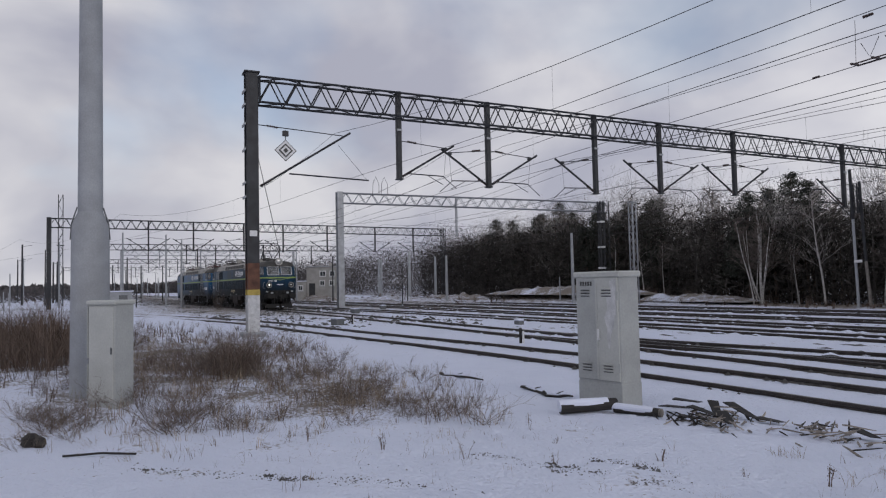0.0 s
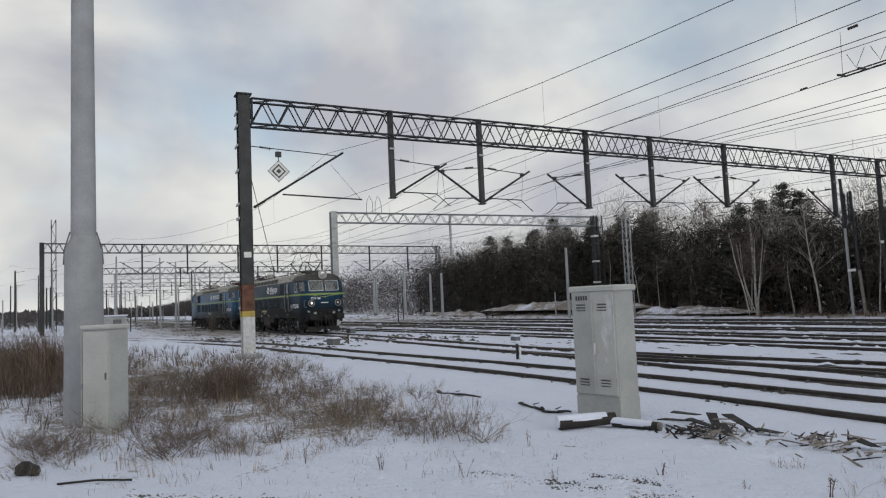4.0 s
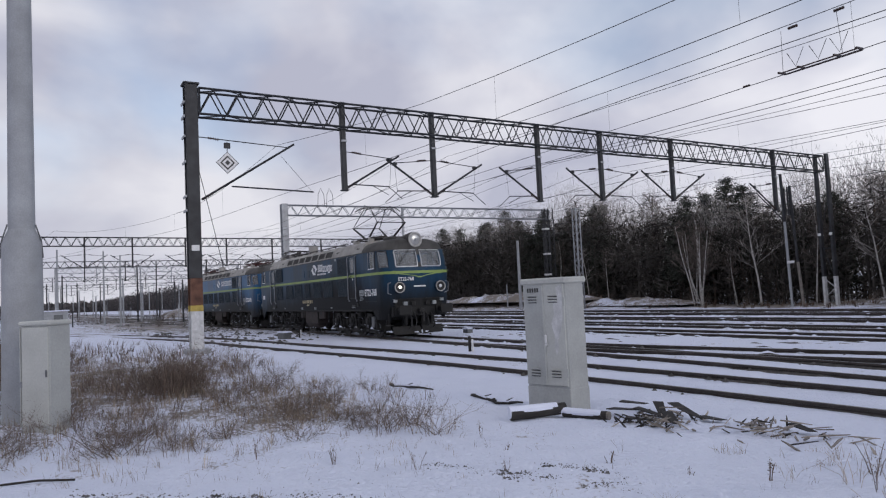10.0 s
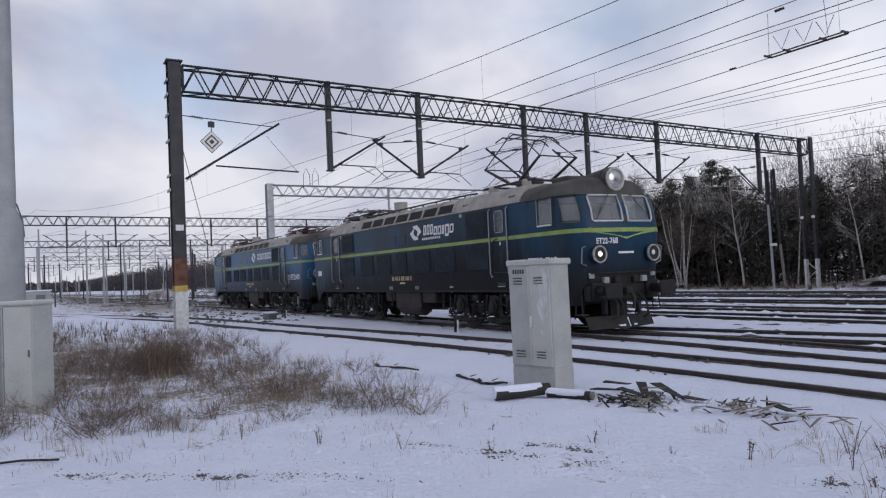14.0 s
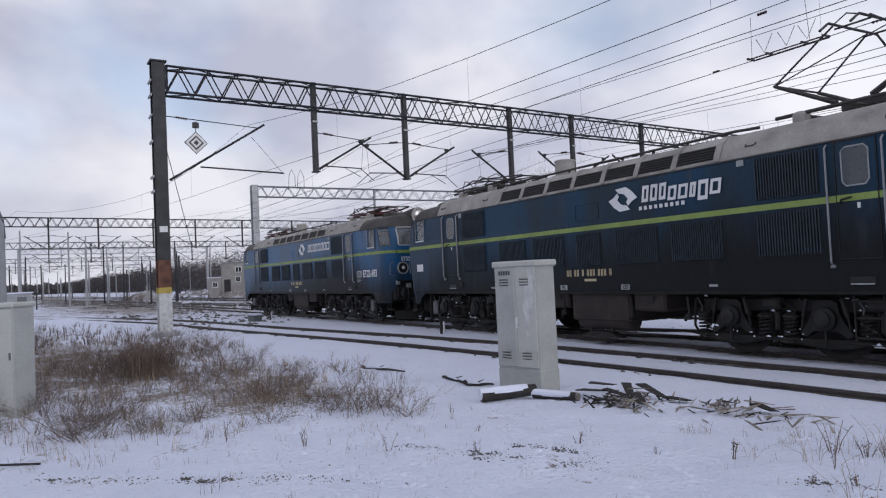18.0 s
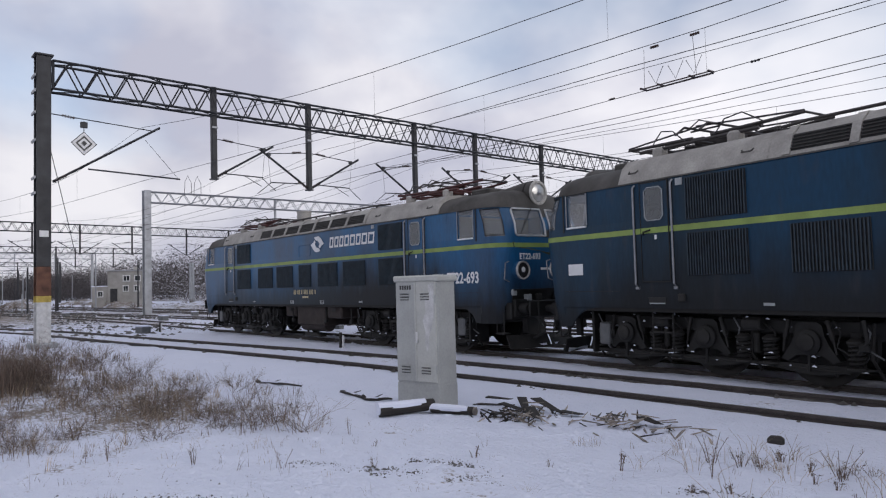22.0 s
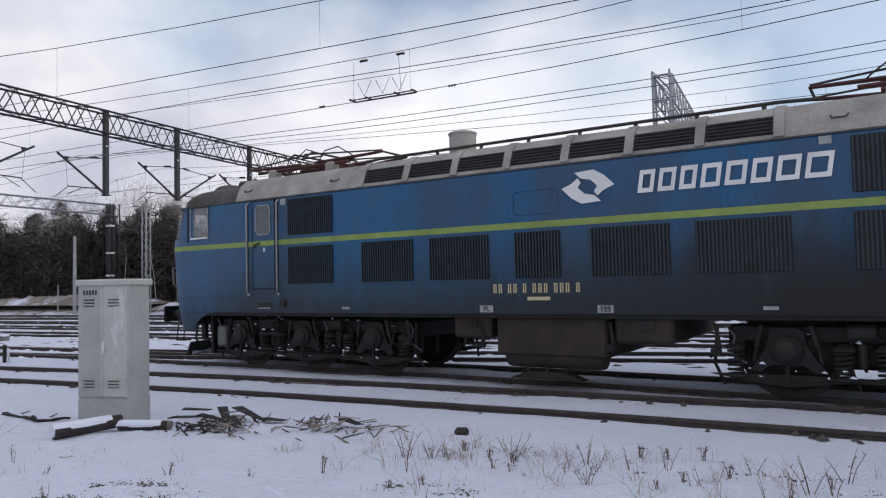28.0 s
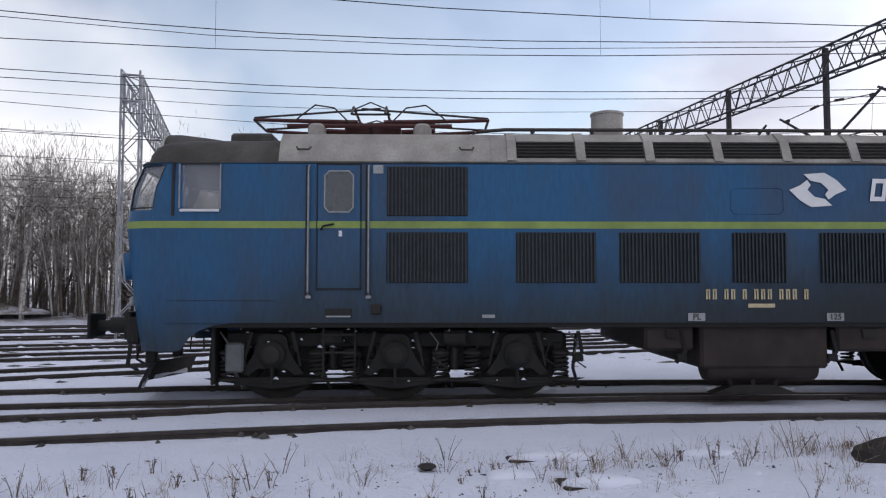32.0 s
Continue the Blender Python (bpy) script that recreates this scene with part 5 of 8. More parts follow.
def locomotive(label, body_mat, number, raised_front, lit, logo_style):
    root = thing("electric_locomotive", pose(0, 0, 0), label, "locomotive", "coupled locomotives")
    wheels = []
    # shell, split so that each paint has its own mesh
    zs = [1.12, 1.25, 1.5, 1.8, 2.1, 2.447]
    body = MB().loft([outline(z) for z in zs])
    shell = part("lower_body", body, M[body_mat], root, "", 25)
    up = part("upper_body", MB().loft([outline(z) for z in (2.447, 2.55, 2.70)]).loft([outline(z) for z in (3.35, 3.37)]).box((0, 0, 3.025), (14.4, 2 * SIDE - 0.004, 0.65)), M[body_mat], root, "", 25)
    for e in (-1, 1):
        for k, ends in ((-1, ("s0", "s1")), (-1, ("s2", "s3", "c0")), (-1, ("c1", "f0", "f1", "w1")), (1, ("s0", "s1")), (1, ("s2", "s3", "c0")), (1, ("c1", "f0", "f1", "w1")), (0, ())):
            post = MB()
            rings = []
            for z in (2.70, 3.0, 3.35):
                c = cab_corners(z)
                line = [c[n] for n in ends] if k else [c["w0"], (c["w0"][0], -c["w0"][1])]
                m = -k if k else 1
                outer = [(e * x, e * y * m, z) for x, y in line]
                inner = [(e * (x - (0.0 if n0 in ("s0", "s1") else 0.05)), e * y * m * (0.96 if k else 1), z) for (x, y), n0 in zip(line, ends or ("w", "w"))]
                rings.append(outer + inner[::-1])
            post.loft(rings)
            part("window_pillar", post, M[body_mat], up, "", 25)
        floor = [(e * x * 0.985, e * y * 0.95) for x, y in ((7.2, -1.45), *cab_corners(2.7).values(), *[(x, -y) for x, y in list(cab_corners(2.7).values())[::-1]], (7.2, 1.45))]
        part("cab_desk", MB().loft([[(x, y, z) for x, y in floor] for z in (2.704, 2.715)]), M["cab_inside"], root)
    stripe = MB().loft([outline(2.445, 0.006), outline(2.545, 0.006)])
    part("lime_stripe", stripe, M["loco_stripe"], root, "thin lime-green stripe round the body")
    part("gutter", MB().loft([outline(3.37, 0.02), outline(3.395, 0.02)]), M["roof_dark"], root)
    roof = MB().loft([roof_outline(3.395, 0.04), roof_outline(3.535, 0.09), roof_outline(3.655, 0.20), roof_outline(3.75, 0.38), roof_outline(3.81, 0.62), roof_outline(3.85, 0.95), roof_outline(3.87, 1.3)])
    part("cab_roof", roof, M["roof_dark"], root, "soot-dark rounded roof", 40)
    ys, zz = [-1.42, -1.40, -1.29, -1.12, -0.7, 0.7, 1.12, 1.29, 1.40, 1.42], [3.40, 3.46, 3.715, 3.855, 3.90, 3.90, 3.855, 3.715, 3.46, 3.40]
    for x0, x1 in ((-6.8, -3.78), (3.78, 6.8)):
        rm = MB().loft([[(x, y, z) for y, z in zip(ys, zz)] for x in (x0, x1)])
        part("grey_roof_panel", rm, M["roof_grey"], root, "dusty pale-grey roof cover", 40)
        for k in (x0 + 0.35, x1 - 0.35):
            eyes = MB().tube([(k - 0.1, -1.37, 3.615), (k - 0.08, -1.42, 3.575), (k + 0.08, -1.42, 3.575), (k + 0.1, -1.37, 3.615)], 0.015, 5)
            part("lifting_lug", eyes, M["roof_dark"], root)
    mid = MB().loft([[(x, y * 0.999, z - 0.003) for y, z in zip(ys, zz)] for x in (-3.778, 3.778)])
    mon = part("louvred_roof", mid, M["roof_grey"], root, "", 40)
    for x0, x1 in LOUVRES:
        fr = MB()
        for k in ((x0 - 0.075, x1 + 0.075) if x1 > 3.3 else (x0 - 0.075,)):
            fr.loft([[(q, y * 1.012, z + 0.022) for y, z in zip(ys, zz)] for q in (k - 0.065, k + 0.065)])
        for s in (-1, 1):
            fr.slab([(x0, s * 1.42, 3.402), (x1, s * 1.42, 3.402), (x1, s * 1.402, 3.46), (x0, s * 1.402, 3.46)][::s], 0.014)
            fr.slab([(x0, s * 1.292, 3.721), (x1, s * 1.292, 3.721), (x1, s * 1.12, 3.861), (x0, s * 1.12, 3.861)][::s], 0.014)
        f = part("louvre_frame", fr, M["roof_grey"], mon)
        for s in (-1, 1):
            part("louvre_back", MB().slab([(x0, s * 1.408, 3.462), (x1, s * 1.408, 3.462), (x1, s * 1.298, 3.717), (x0, s * 1.298, 3.717)][::s], 0.006), M["grille"], f)
            sl = MB()
            for i in range(5):
                u = (i + 0.5) / 5
                y, z = s * (1.418 - 0.110 * u), 3.467 + 0.250 * u
                sl.box(((x0 + x1) / 2, y, z), (x1 - x0, 0.024, 0.007), 0, Matrix.Rotation(s * 0.5, 3, "X"))
            part("louvre_slats", sl, M["louvre_grey"], f)
    # roof equipment
    vent = MB().turned([(0.245, 3.82), (0.245, 4.29), (0.26, 4.295), (0.26, 4.33), (0.22, 4.345)], 24, "z", (-1.88, -0.45, 0)).turned([(0.28, 3.84), (0.28, 3.92), (0.25, 3.94)], 24, "z", (-1.88, -0.45, 0))
    part("roof_vent", vent, M["roof_grey"], root, "grey cylindrical roof vent", 40)
    bus = MB()
    for y, r in ((-0.80, 0.028), (0.4, 0.015)):
        bus.tube([(-3.9, y, 3.97), (-3.5, y, 4.0), (0, y, 4.0), (3.4, y, 4.0), (3.9, y, 3.97)], r, 6)
    for k in np.arange(-4, 4.1, 0.9):
        insulator(bus, (k, -0.80, 3.87), (k, -0.80, 3.98), 3, 0.034)
    part("roof_conductor", bus, M["panto_dark"], root, "high-tension roof conductor on insulators")
    part("roof_walk", MB().box((0, 0.85, 3.875), (8.2, 0.3, 0.03), 0.006), M["roof_dark"], root)
    for e in (-1, 1):
        part("horn_cover", MB().box((e * 7.40, -0.1, 3.91), (0.66, 0.9, 0.17), 0.04), M["roof_dark"], root)
        pantograph(root, e * (5.45 if raised_front and e > 0 else 5.57), raised_front and e > 0, "panto_dark" if raised_front else "panto_red")
    # sides: doors, windows, grilles
    for s, sides in ((-1, (-1,)), (1, (1,))):
        for i, (x0, x1) in enumerate(GRILLES):
            zones = [(1.68, 2.39)] + ([(2.62, 3.32)] if i in (0, 6) else [])
            for z0, z1 in zones:
                back = side_box(MB(), x0, x1, z0, z1, 0.012, sides)
                g = part("grille", back, M["grille"], root, "black upright ventilation grille")
                if s < 0:
                    n = max(8, int(round((x1 - x0) / 0.052)))
                    slats = MB()
                    for k in range(n):
                        xx = x0 + (k + 0.5) * (x1 - x0) / n
                        slats.box((xx, s * (SIDE + 0.026), (z0 + z1) / 2), (0.019, 0.026, z1 - z0 - 0.012), 0)
                    part("slats", slats, M["grille_slat"], g)
        for e in (-1, 1):
            xd = e * 5.93
            d = part("cab_door", side_box(MB(), xd - 0.30, xd + 0.30, 1.60, 3.34, 0.014, sides, 0.01), M[body_mat], root)
            part("door_stripe", side_box(MB(), xd - 0.30, xd + 0.30, 2.445, 2.545, 0.004, sides, 0, -0.015), M["loco_stripe"], d)
            part("door_seam", side_box(side_box(side_box(side_box(MB(), xd - 0.316, xd - 0.303, 1.58, 3.36, 0.016, sides, 0), xd + 0.303, xd + 0.316, 1.58, 3.36, 0.016, sides, 0), xd - 0.32, xd + 0.32, 3.341, 3.36, 0.016, sides, 0), xd - 0.32, xd + 0.32, 1.58, 1.599, 0.016, sides, 0), M["grille"], d)
            wn2 = part("door_window", side_box(MB(), xd - 0.19, xd + 0.19, 2.68, 3.24, 0.012, sides, 0.005, -0.012), M["pane_dark"], d)
            rim = MB()
            ring = [(-0.2, 2.74), (-0.14, 2.67), (0.14, 2.67), (0.2, 2.74), (0.2, 3.19), (0.14, 3.25), (-0.14, 3.25), (-0.2, 3.19), (-0.2, 2.74)]
            rim.tube([(xd + a, s * (SIDE + 0.025), z) for a, z in ring], 0.012, 5)
            part("window_frame", rim, M["label_grey"], wn2)
            part("door_handle", MB().tube([(xd - 0.25, s * (SIDE + 0.02), 2.42), (xd - 0.22, s * (SIDE + 0.06), 2.47), (xd - 0.06, s * (SIDE + 0.06), 2.50)], 0.016, 5), M["bogie"], d)
            part("lock_plate", side_box(MB(), xd + 0.0, xd + 0.045, 2.33, 2.41, 0.006, sides, 0, -0.014), M["cream"], d)
            for k in (-0.42, 0.42):
                hr = MB().tube([(xd + k, s * (SIDE + 0.01), 3.33), (xd + k, s * (SIDE + 0.07), 3.28), (xd + k, s * (SIDE + 0.07), 1.55), (xd + k, s * (SIDE + 0.01), 1.50)], 0.017, 6)
                hr.box((xd + k, s * (SIDE + 0.02), 1.48), (0.08, 0.05, 0.05), 0.01)
                part("handrail", hr, M["rail_chrome"], root, "bare steel handrail")
                # raised black strip along one side of the handrail
                part("handrail_recess", side_box(MB(), xd + k - 0.05, xd + k - 0.02, 1.5, 3.34, 0.008, sides, 0), M["grille"], root)
            # no hollow here: the dark of the step recess is a black plate
            part("step_recess", side_box(MB(), xd - 0.19, xd + 0.19, 1.20, 1.32, 0.012, sides, 0.01), M["grille"], root)
            part("step_edge", side_box(MB(), xd - 0.17, xd + 0.17, 1.20, 1.222, 0.022, sides, 0.004), M["label_grey"], root)
            part("socket_box", side_box(MB(), xd + 0.46, xd + 0.60, 1.24, 1.38, 0.05, sides, 0.015), M["bogie_light"], root)
            lad = MB()
            for k in (-0.22, 0.22):
                lad.tube([(xd + k, s * 1.36, 1.05), (xd + k, s * 1.36, 0.35)], 0.014, 5)
            for z in (0.4, 0.7, 0.95):
                lad.tube([(xd - 0.22, s * 1.36, z), (xd + 0.22, s * 1.36, z)], 0.014, 5)
            part("ladder", lad, M["bogie_light"], root)
            # cab side window
            x0, x1 = WINDOW
            cx = e * (x0 + x1) / 2
            w = part("cab_window", side_box(MB(), cx - 0.285, cx + 0.285, 2.69, 3.36, 0.012, sides, 0.004, 0.035), M["pane"], root)
            w.visible_shadow = False
            part("window_frame", side_box(MB(), cx - 0.275, cx + 0.275, 2.675, 2.712, 0.035, sides, 0.008), M["cream"], w, "bright lower window rail")
            for fx in (-0.285, 0.285):
                part("frame_side", side_box(MB(), cx + fx - 0.012, cx + fx + 0.012, 2.72, 3.35, 0.018, sides, 0.004), M["rail_chrome"], w)
            part("frame_top", side_box(MB(), cx - 0.285, cx + 0.285, 3.345, 3.37, 0.016, sides, 0.004), M["rubber"], w)
            part("pillar_seam", side_box(MB(), e * 8.255 - 0.022, e * 8.255 + 0.022, 2.62, 3.38, 0.012, sides, 0.004), M["rubber"], w)
            rings = []
            for z in (2.70, 3.03, 3.36):
                o = [Vector(p[:2]) for p in outline(z, -0.012)]
                line = [o[0].lerp(o[1], 0.2), o[1], o[2], o[2].lerp(o[3], 0.9)]
                back = [p * 0.996 for p in line[::-1]]
                rings.append([(p.x * e, p.y * -s, z) for p in line + back])
            cwn = part("corner_window", MB().loft(rings), M["pane"], root, "curved corner window", 40)
            cwn.visible_shadow = False
            q = []
            for z, u in ((2.735, 0), (2.735, 1), (2.735, 2), (2.735, 2.8), (3.03, 2.8), (3.33, 2.75), (3.33, 2), (3.33, 1), (3.33, 0), (3.03, 0)):
                o = [Vector(p[:2]) for p in outline(z, -0.004)]
                k = min(int(u), 2)
                c = o[k].lerp(o[k + 1], max(u - k, 0.28 if u == 0 else 0))
                q.append(Vector((c.x * e, c.y * -s, z)))
            part("corner_frame", MB().tube([*q, q[0]], 0.010, 5), M["rubber"], cwn)
        for k in (-3.83, 1.07, 3.27):
            part("small_notice", side_box(MB(), k - 0.09, k + 0.09, 1.19, 1.235, 0.008, sides, 0), M["label_grey"], root)
        if s < 0:
            for k, word in ((-0.90, "PL"), (1.07, "125")):
                plate = part("notice_plate", side_box(MB(), k - 0.12, k + 0.12, 1.145, 1.255, 0.008, sides, 0), M["label_grey"], root, "small pale notice plate")
                lettering("notice_word", word, 0.12, M["mark_black"], plate, Matrix.Translation((k, -SIDE - 0.010, 1.20)) @ FACE_RIGHT, 0.9)
        hatch = MB()
        ring = [(-0.33, 2.66), (0.32, 2.66), (0.37, 2.71), (0.37, 2.98), (0.32, 3.03), (-0.33, 3.03), (-0.38, 2.98), (-0.38, 2.71), (-0.33, 2.66)]
        hatch.tube([(a, s * (SIDE + 0.002), z) for a, z in ring], 0.009, 5)
        part("upper_hatch", hatch, M[body_mat], root, "outline of a welded-up hatch")
        for e in (-1, 1):
            part("panel_seam", MB().box((e * 7.55, s * SIDE, 1.43), (1.5, 0.006, 0.008), 0), M["grille"], root)
        part("warning_tag", side_box(MB(), -5.45, -5.31, 3.22, 3.34, 0.014, sides, 0), M["label_grey"], root)
        part("warning_tag", side_box(MB(), 3.9, 4.04, 3.25, 3.35, 0.014, sides, 0), M["label_grey"], root)
        panel = part("notice_panel", side_box(MB(), 6.60, 7.02, 1.66, 1.90, 0.008, sides, 0), M["label_grey"], root, "pale notice panel of unreadable lines")
        for z in (1.715, 1.775, 1.835):
            part("unreadable_line", side_box(MB(), 6.64, 6.98 - 0.05 * (z > 1.8), z - 0.014, z + 0.014, 0.004, sides, 0, -0.009), M["grille"], panel)
        for z, w in ((1.60, 0.30), (1.55, 0.36), (1.50, 0.24)):
            part("small_line", side_box(MB(), 6.62, 6.62 + w, z - 0.01, z + 0.01, 0.004, sides, 0), M["label_grey"], root)
        if logo_style:
            part("notice_panel", side_box(MB(), -8.15, -7.75, 1.75, 1.97, 0.008, sides, 0), M["cream"], root, "white notice panel")
    # company mark: two interlocking pointed hooks and a row of plain slanted blocks
    y = -SIDE - 0.016
    hook = [(-0.20, 0.225), (0.10, 0.245), (0.26, 0.15), (0.41, 0.0), (0.26, -0.06), (0.15, -0.14), (0.10, -0.07), (0.15, 0.0), (0.05, 0.10), (-0.10, 0.13)]
    cx = 1.14 if logo_style else 0.86
    for sg in (-1, 1):
        mk = MB().loft([[(cx + sg * px, y - d, 3.0 + sg * pz) for px, pz in hook] for d in (0, 0.004)])
        part("company_mark", mk, M["cream"], root, "white hooked half of an eye-shaped mark")
    if logo_style:
        blocks, x, gap = ((0.17, 0.32, 0.04), (0.18, 0.32, 0.04), (0.17, 0.32, 0.04), (0.20, 0.27, -0.02), (0.22, 0.27, -0.02), (0.14, 0.27, -0.02), (0.22, 0.36, -0.05), (0.23, 0.27, -0.02)), 1.66, 0.05
    else:
        blocks, x, gap = ((0.22, 0.32, 0), (0.23, 0.32, 0), (0.22, 0.32, 0), (0.25, 0.32, 0), (0.26, 0.32, 0), (0.24, 0.32, 0), (0.27, 0.32, 0), (0.30, 0.32, 0)), 1.60, 0.062
    for wd, tall, dz in blocks:
        bl = MB()
        z0, lean, st = 3.0 + dz - tall / 2, 0.05, 0.056
        for xa, xb, u0, u1 in ((0, st, 0.0, 1.0), (st, wd, 0.80, 1.0), (st, wd, 0.0, 0.20), (wd - st, wd, 0.20, 0.80)):
            bl.loft([[(x + xa + lean * u0, y - d, z0 + tall * u0), (x + xb + lean * u0, y - d, z0 + tall * u0), (x + xb + lean * u1, y - d, z0 + tall * u1), (x + xa + lean * u1, y - d, z0 + tall * u1)] for d in (0, 0.004)])
        part("wordmark_block", bl, M["cream"], root)
        x += wd + gap
    if logo_style:
        for i in range(9):
            part("small_wordmark_bar", MB().box((1.62 + 0.135 * i, y, 2.765), (0.075, 0.006, 0.075), 0), M["cream"], root)
    # number on the side and the ends
    lettering("running_number", number, 0.36, M["cream"], root, Matrix.Translation((7.74, -SIDE - 0.012, 1.77)) @ FACE_RIGHT, 0.78)
    bar = MB().box((-0.018, 0, 0), (0.020, 0.006, 0.145), 0).box((0.018, 0, 0), (0.020, 0.006, 0.145), 0).box((0, 0, 0.062), (0.04, 0.006, 0.02), 0).mesh("registration_bar", M["yellowish"])
    xx = -0.78
    for n in (2, 2, 1, 3, 3, 1):
        for i in range(n):
            part("registration_bar", bar, None, root).location = (xx + 0.045, -SIDE - 0.010, 1.52)
            xx += 0.095
        xx += 0.07
    part("owner_bar", MB().box((0.02, -SIDE - 0.010, 1.36), (0.38, 0.006, 0.055), 0), M["yellowish"], root)
    for e in (-1, 1):
        # windscreens
        for k in (-1, 1):
            y0, y1 = (0.09, SCREEN)
            q = [front_point(k * y0, 2.69, e, -0.02), front_point(k * y1, 2.69, e, -0.02), front_point(k * y1, 3.36, e, -0.02), front_point(k * y0, 3.36, e, -0.02)]
            scr = part("windscreen", MB().slab(q if k > 0 else q[::-1], 0.012), M["pane"], root)
            scr.visible_shadow = False
            ring = [front_point(k * a, z, e, 0.012) for a, z in ((y0, 2.71), (y1 - 0.05, 2.71), (y1, 2.76), (y1, 3.0), (y1, 3.30), (y1 - 0.05, 3.345), (y0, 3.345), (y0, 3.0), (y0, 2.71))]
            part("windscreen_frame", MB().tube(ring, 0.024, 5), M["window_frame"], scr, "pale window frame")
            c = front_point(k * 0.35, 3.38, e, 0.05)
            d = front_point(k * 0.80, 2.85, e, 0.05)
            part("wiper", MB().tube([c, d], 0.012, 4).tube([d + Vector((0, -0.1 * k * e, 0.25)), d + Vector((0, 0.05 * k * e, -0.1))], 0.014, 4), M["rubber"], scr)
            # lower headlamp
            hc = front_point(k * 0.88, 1.92, e, 0.06)
            lamp = MB().turned([(0.19, -e * 0.10), (0.205, e * 0.02), (0.205, e * 0.10)], 22, "x", (hc.x - e * 0.05, hc.y, hc.z))
            hl = part("headlamp", lamp, M[body_mat], root, "round headlamp", 40)
            bowl = MB().turned([(0.178, 0.0), (0.15, -e * 0.045), (0.10, -e * 0.085), (0.01, -e * 0.10)], 22, "x", (hc.x + e * 0.075, hc.y, hc.z))
            part("reflector", bowl, M["grille"], hl, "dark reflector bowl", 60)
            is_lit = lit and e > 0 and k < 0
            # in unlit lamps the bright reflection is put in as a white centre
            bulb = MB().turned([(0.085, -e * 0.06), (0.085, 0.0), (0.06, e * 0.022), (0.01, e * 0.03)], 16, "x", (hc.x + e * 0.055, hc.y - 0.01 * k, hc.z + 0.01))
            part("bulb", bulb, M["lamp_lit"] if is_lit else M["sign_white"], hl, "lit bulb" if is_lit else "white lamp centre painted for its bright reflection", 60)
            part("lamp_rim", MB().turned([(0.207, -0.02 * e), (0.212, e * 0.012), (0.205, e * 0.035), (0.178, e * 0.03), (0.168, -e * 0.01)], 26, "x", (hc.x + e * 0.065, hc.y, hc.z)), M["rim_pale"], hl, "pale dusty lamp ring", 40)
            rl = front_point(k * 1.0, 1.42, e, 0.02)
            part("side_marker", MB().box(rl, (0.06, 0.16, 0.14), 0.02), M["label_grey"], root)
            grab = MB().tube([front_point(k * 1.18, 2.12, e, 0.03), front_point(k * 1.30, 2.08, e, 0.08), front_point(k * 1.30, 1.72, e, 0.08), front_point(k * 1.14, 1.66, e, 0.03)], 0.015, 5)
            part("grab_rail", grab, M["rail_chrome"], root)
            # buffer
            bx = e * 9.02
            bf = MB().turned([(0.12, 0), (0.12, e * 0.30), (0.075, e * 0.31), (0.075, e * 0.50)], 16, "x", (bx, k * 0.875, 1.06)).box((bx + e * 0.53, k * 0.875, 1.06), (0.05, 0.52, 0.36), 0.02).box((bx, k * 0.875, 1.06), (0.1, 0.4, 0.4), 0.02)
            part("buffer", bf, M["bogie"], root, "black buffer", 40)
            hose = MB().tube([(e * 9.0, k * 0.45, 0.95), (e * 9.22, k * 0.47, 0.75), (e * 9.25, k * 0.5, 0.45), (e * 9.08, k * 0.52, 0.36)], 0.028, 6)
            hose.tube([(e * 9.0, k * 0.25, 0.95), (e * 9.18, k * 0.25, 0.7), (e * 9.2, k * 0.27, 0.5), (e * 9.05, k * 0.28, 0.42)], 0.022, 6)
            part("brake_hose", hose, M["rubber"], root)
            prof = [(7.40, 1.122), (7.66, 1.09), (7.88, 1.01), (8.03, 0.90), (8.13, 0.74), (8.31, 0.72), (8.33, 1.122)]
            skirt = MB().loft([[(e * a, k * y, z) for a, z in prof] for y in (1.40, 1.435)])
            rings = []
            for z in (0.72, 0.9, 1.122):
                o = [Vector(p[:2]) for p in outline(z)][:4]
                rings.append([(e * p.x, -k * p.y, z) for p in o] + [(e * p.x * 0.985, -k * p.y * 0.97, z) for p in o[::-1]])
            skirt.loft(rings)
            part("end_skirt", skirt, M[body_mat], root)
        part("centre_post", MB().slab([front_point(-0.06, 2.68, e, 0.004), front_point(0.06, 2.68, e, 0.004), front_point(0.06, 3.36, e, 0.004), front_point(-0.06, 3.36, e, 0.004)], 0.02), M["roof_dark"], root)
        top = MB().turned([(0.26, 0.0), (0.305, e * 0.06), (0.305, e * 0.20), (0.29, e * 0.24), (0.25, e * 0.26), (0.22, e * 0.22)], 28, "x", (e * 8.62, 0, 3.76))
        rings = []
        for u in np.linspace(0, 1, 7):
            w, h = 0.34 + 0.12 * (1 - u), 0.06 + 0.20 * u ** 0.8
            rings.append([(e * (7.75 + 0.90 * u), w * math.cos(q), 3.74 + h * 1.35 * math.sin(q) * (1.0 if math.sin(q) > 0 else 0.4) - 0.02 + 0.10 * (1 - u)) for q in np.linspace(0, 2 * math.pi, 17)[:-1]])
        top.loft(rings if e > 0 else [r[::-1] for r in rings])
        tl = part("roof_headlamp", top, M["roof_dark"], root, "large round headlamp above the windscreens", 40)
        part("lens", MB().turned([(0.215, 0.0), (0.17, e * 0.02), (0.02, e * 0.035)], 22, "x", (e * 8.862, 0, 3.76)), M["lamp_silver"], tl, "silvered headlamp glass", 60)
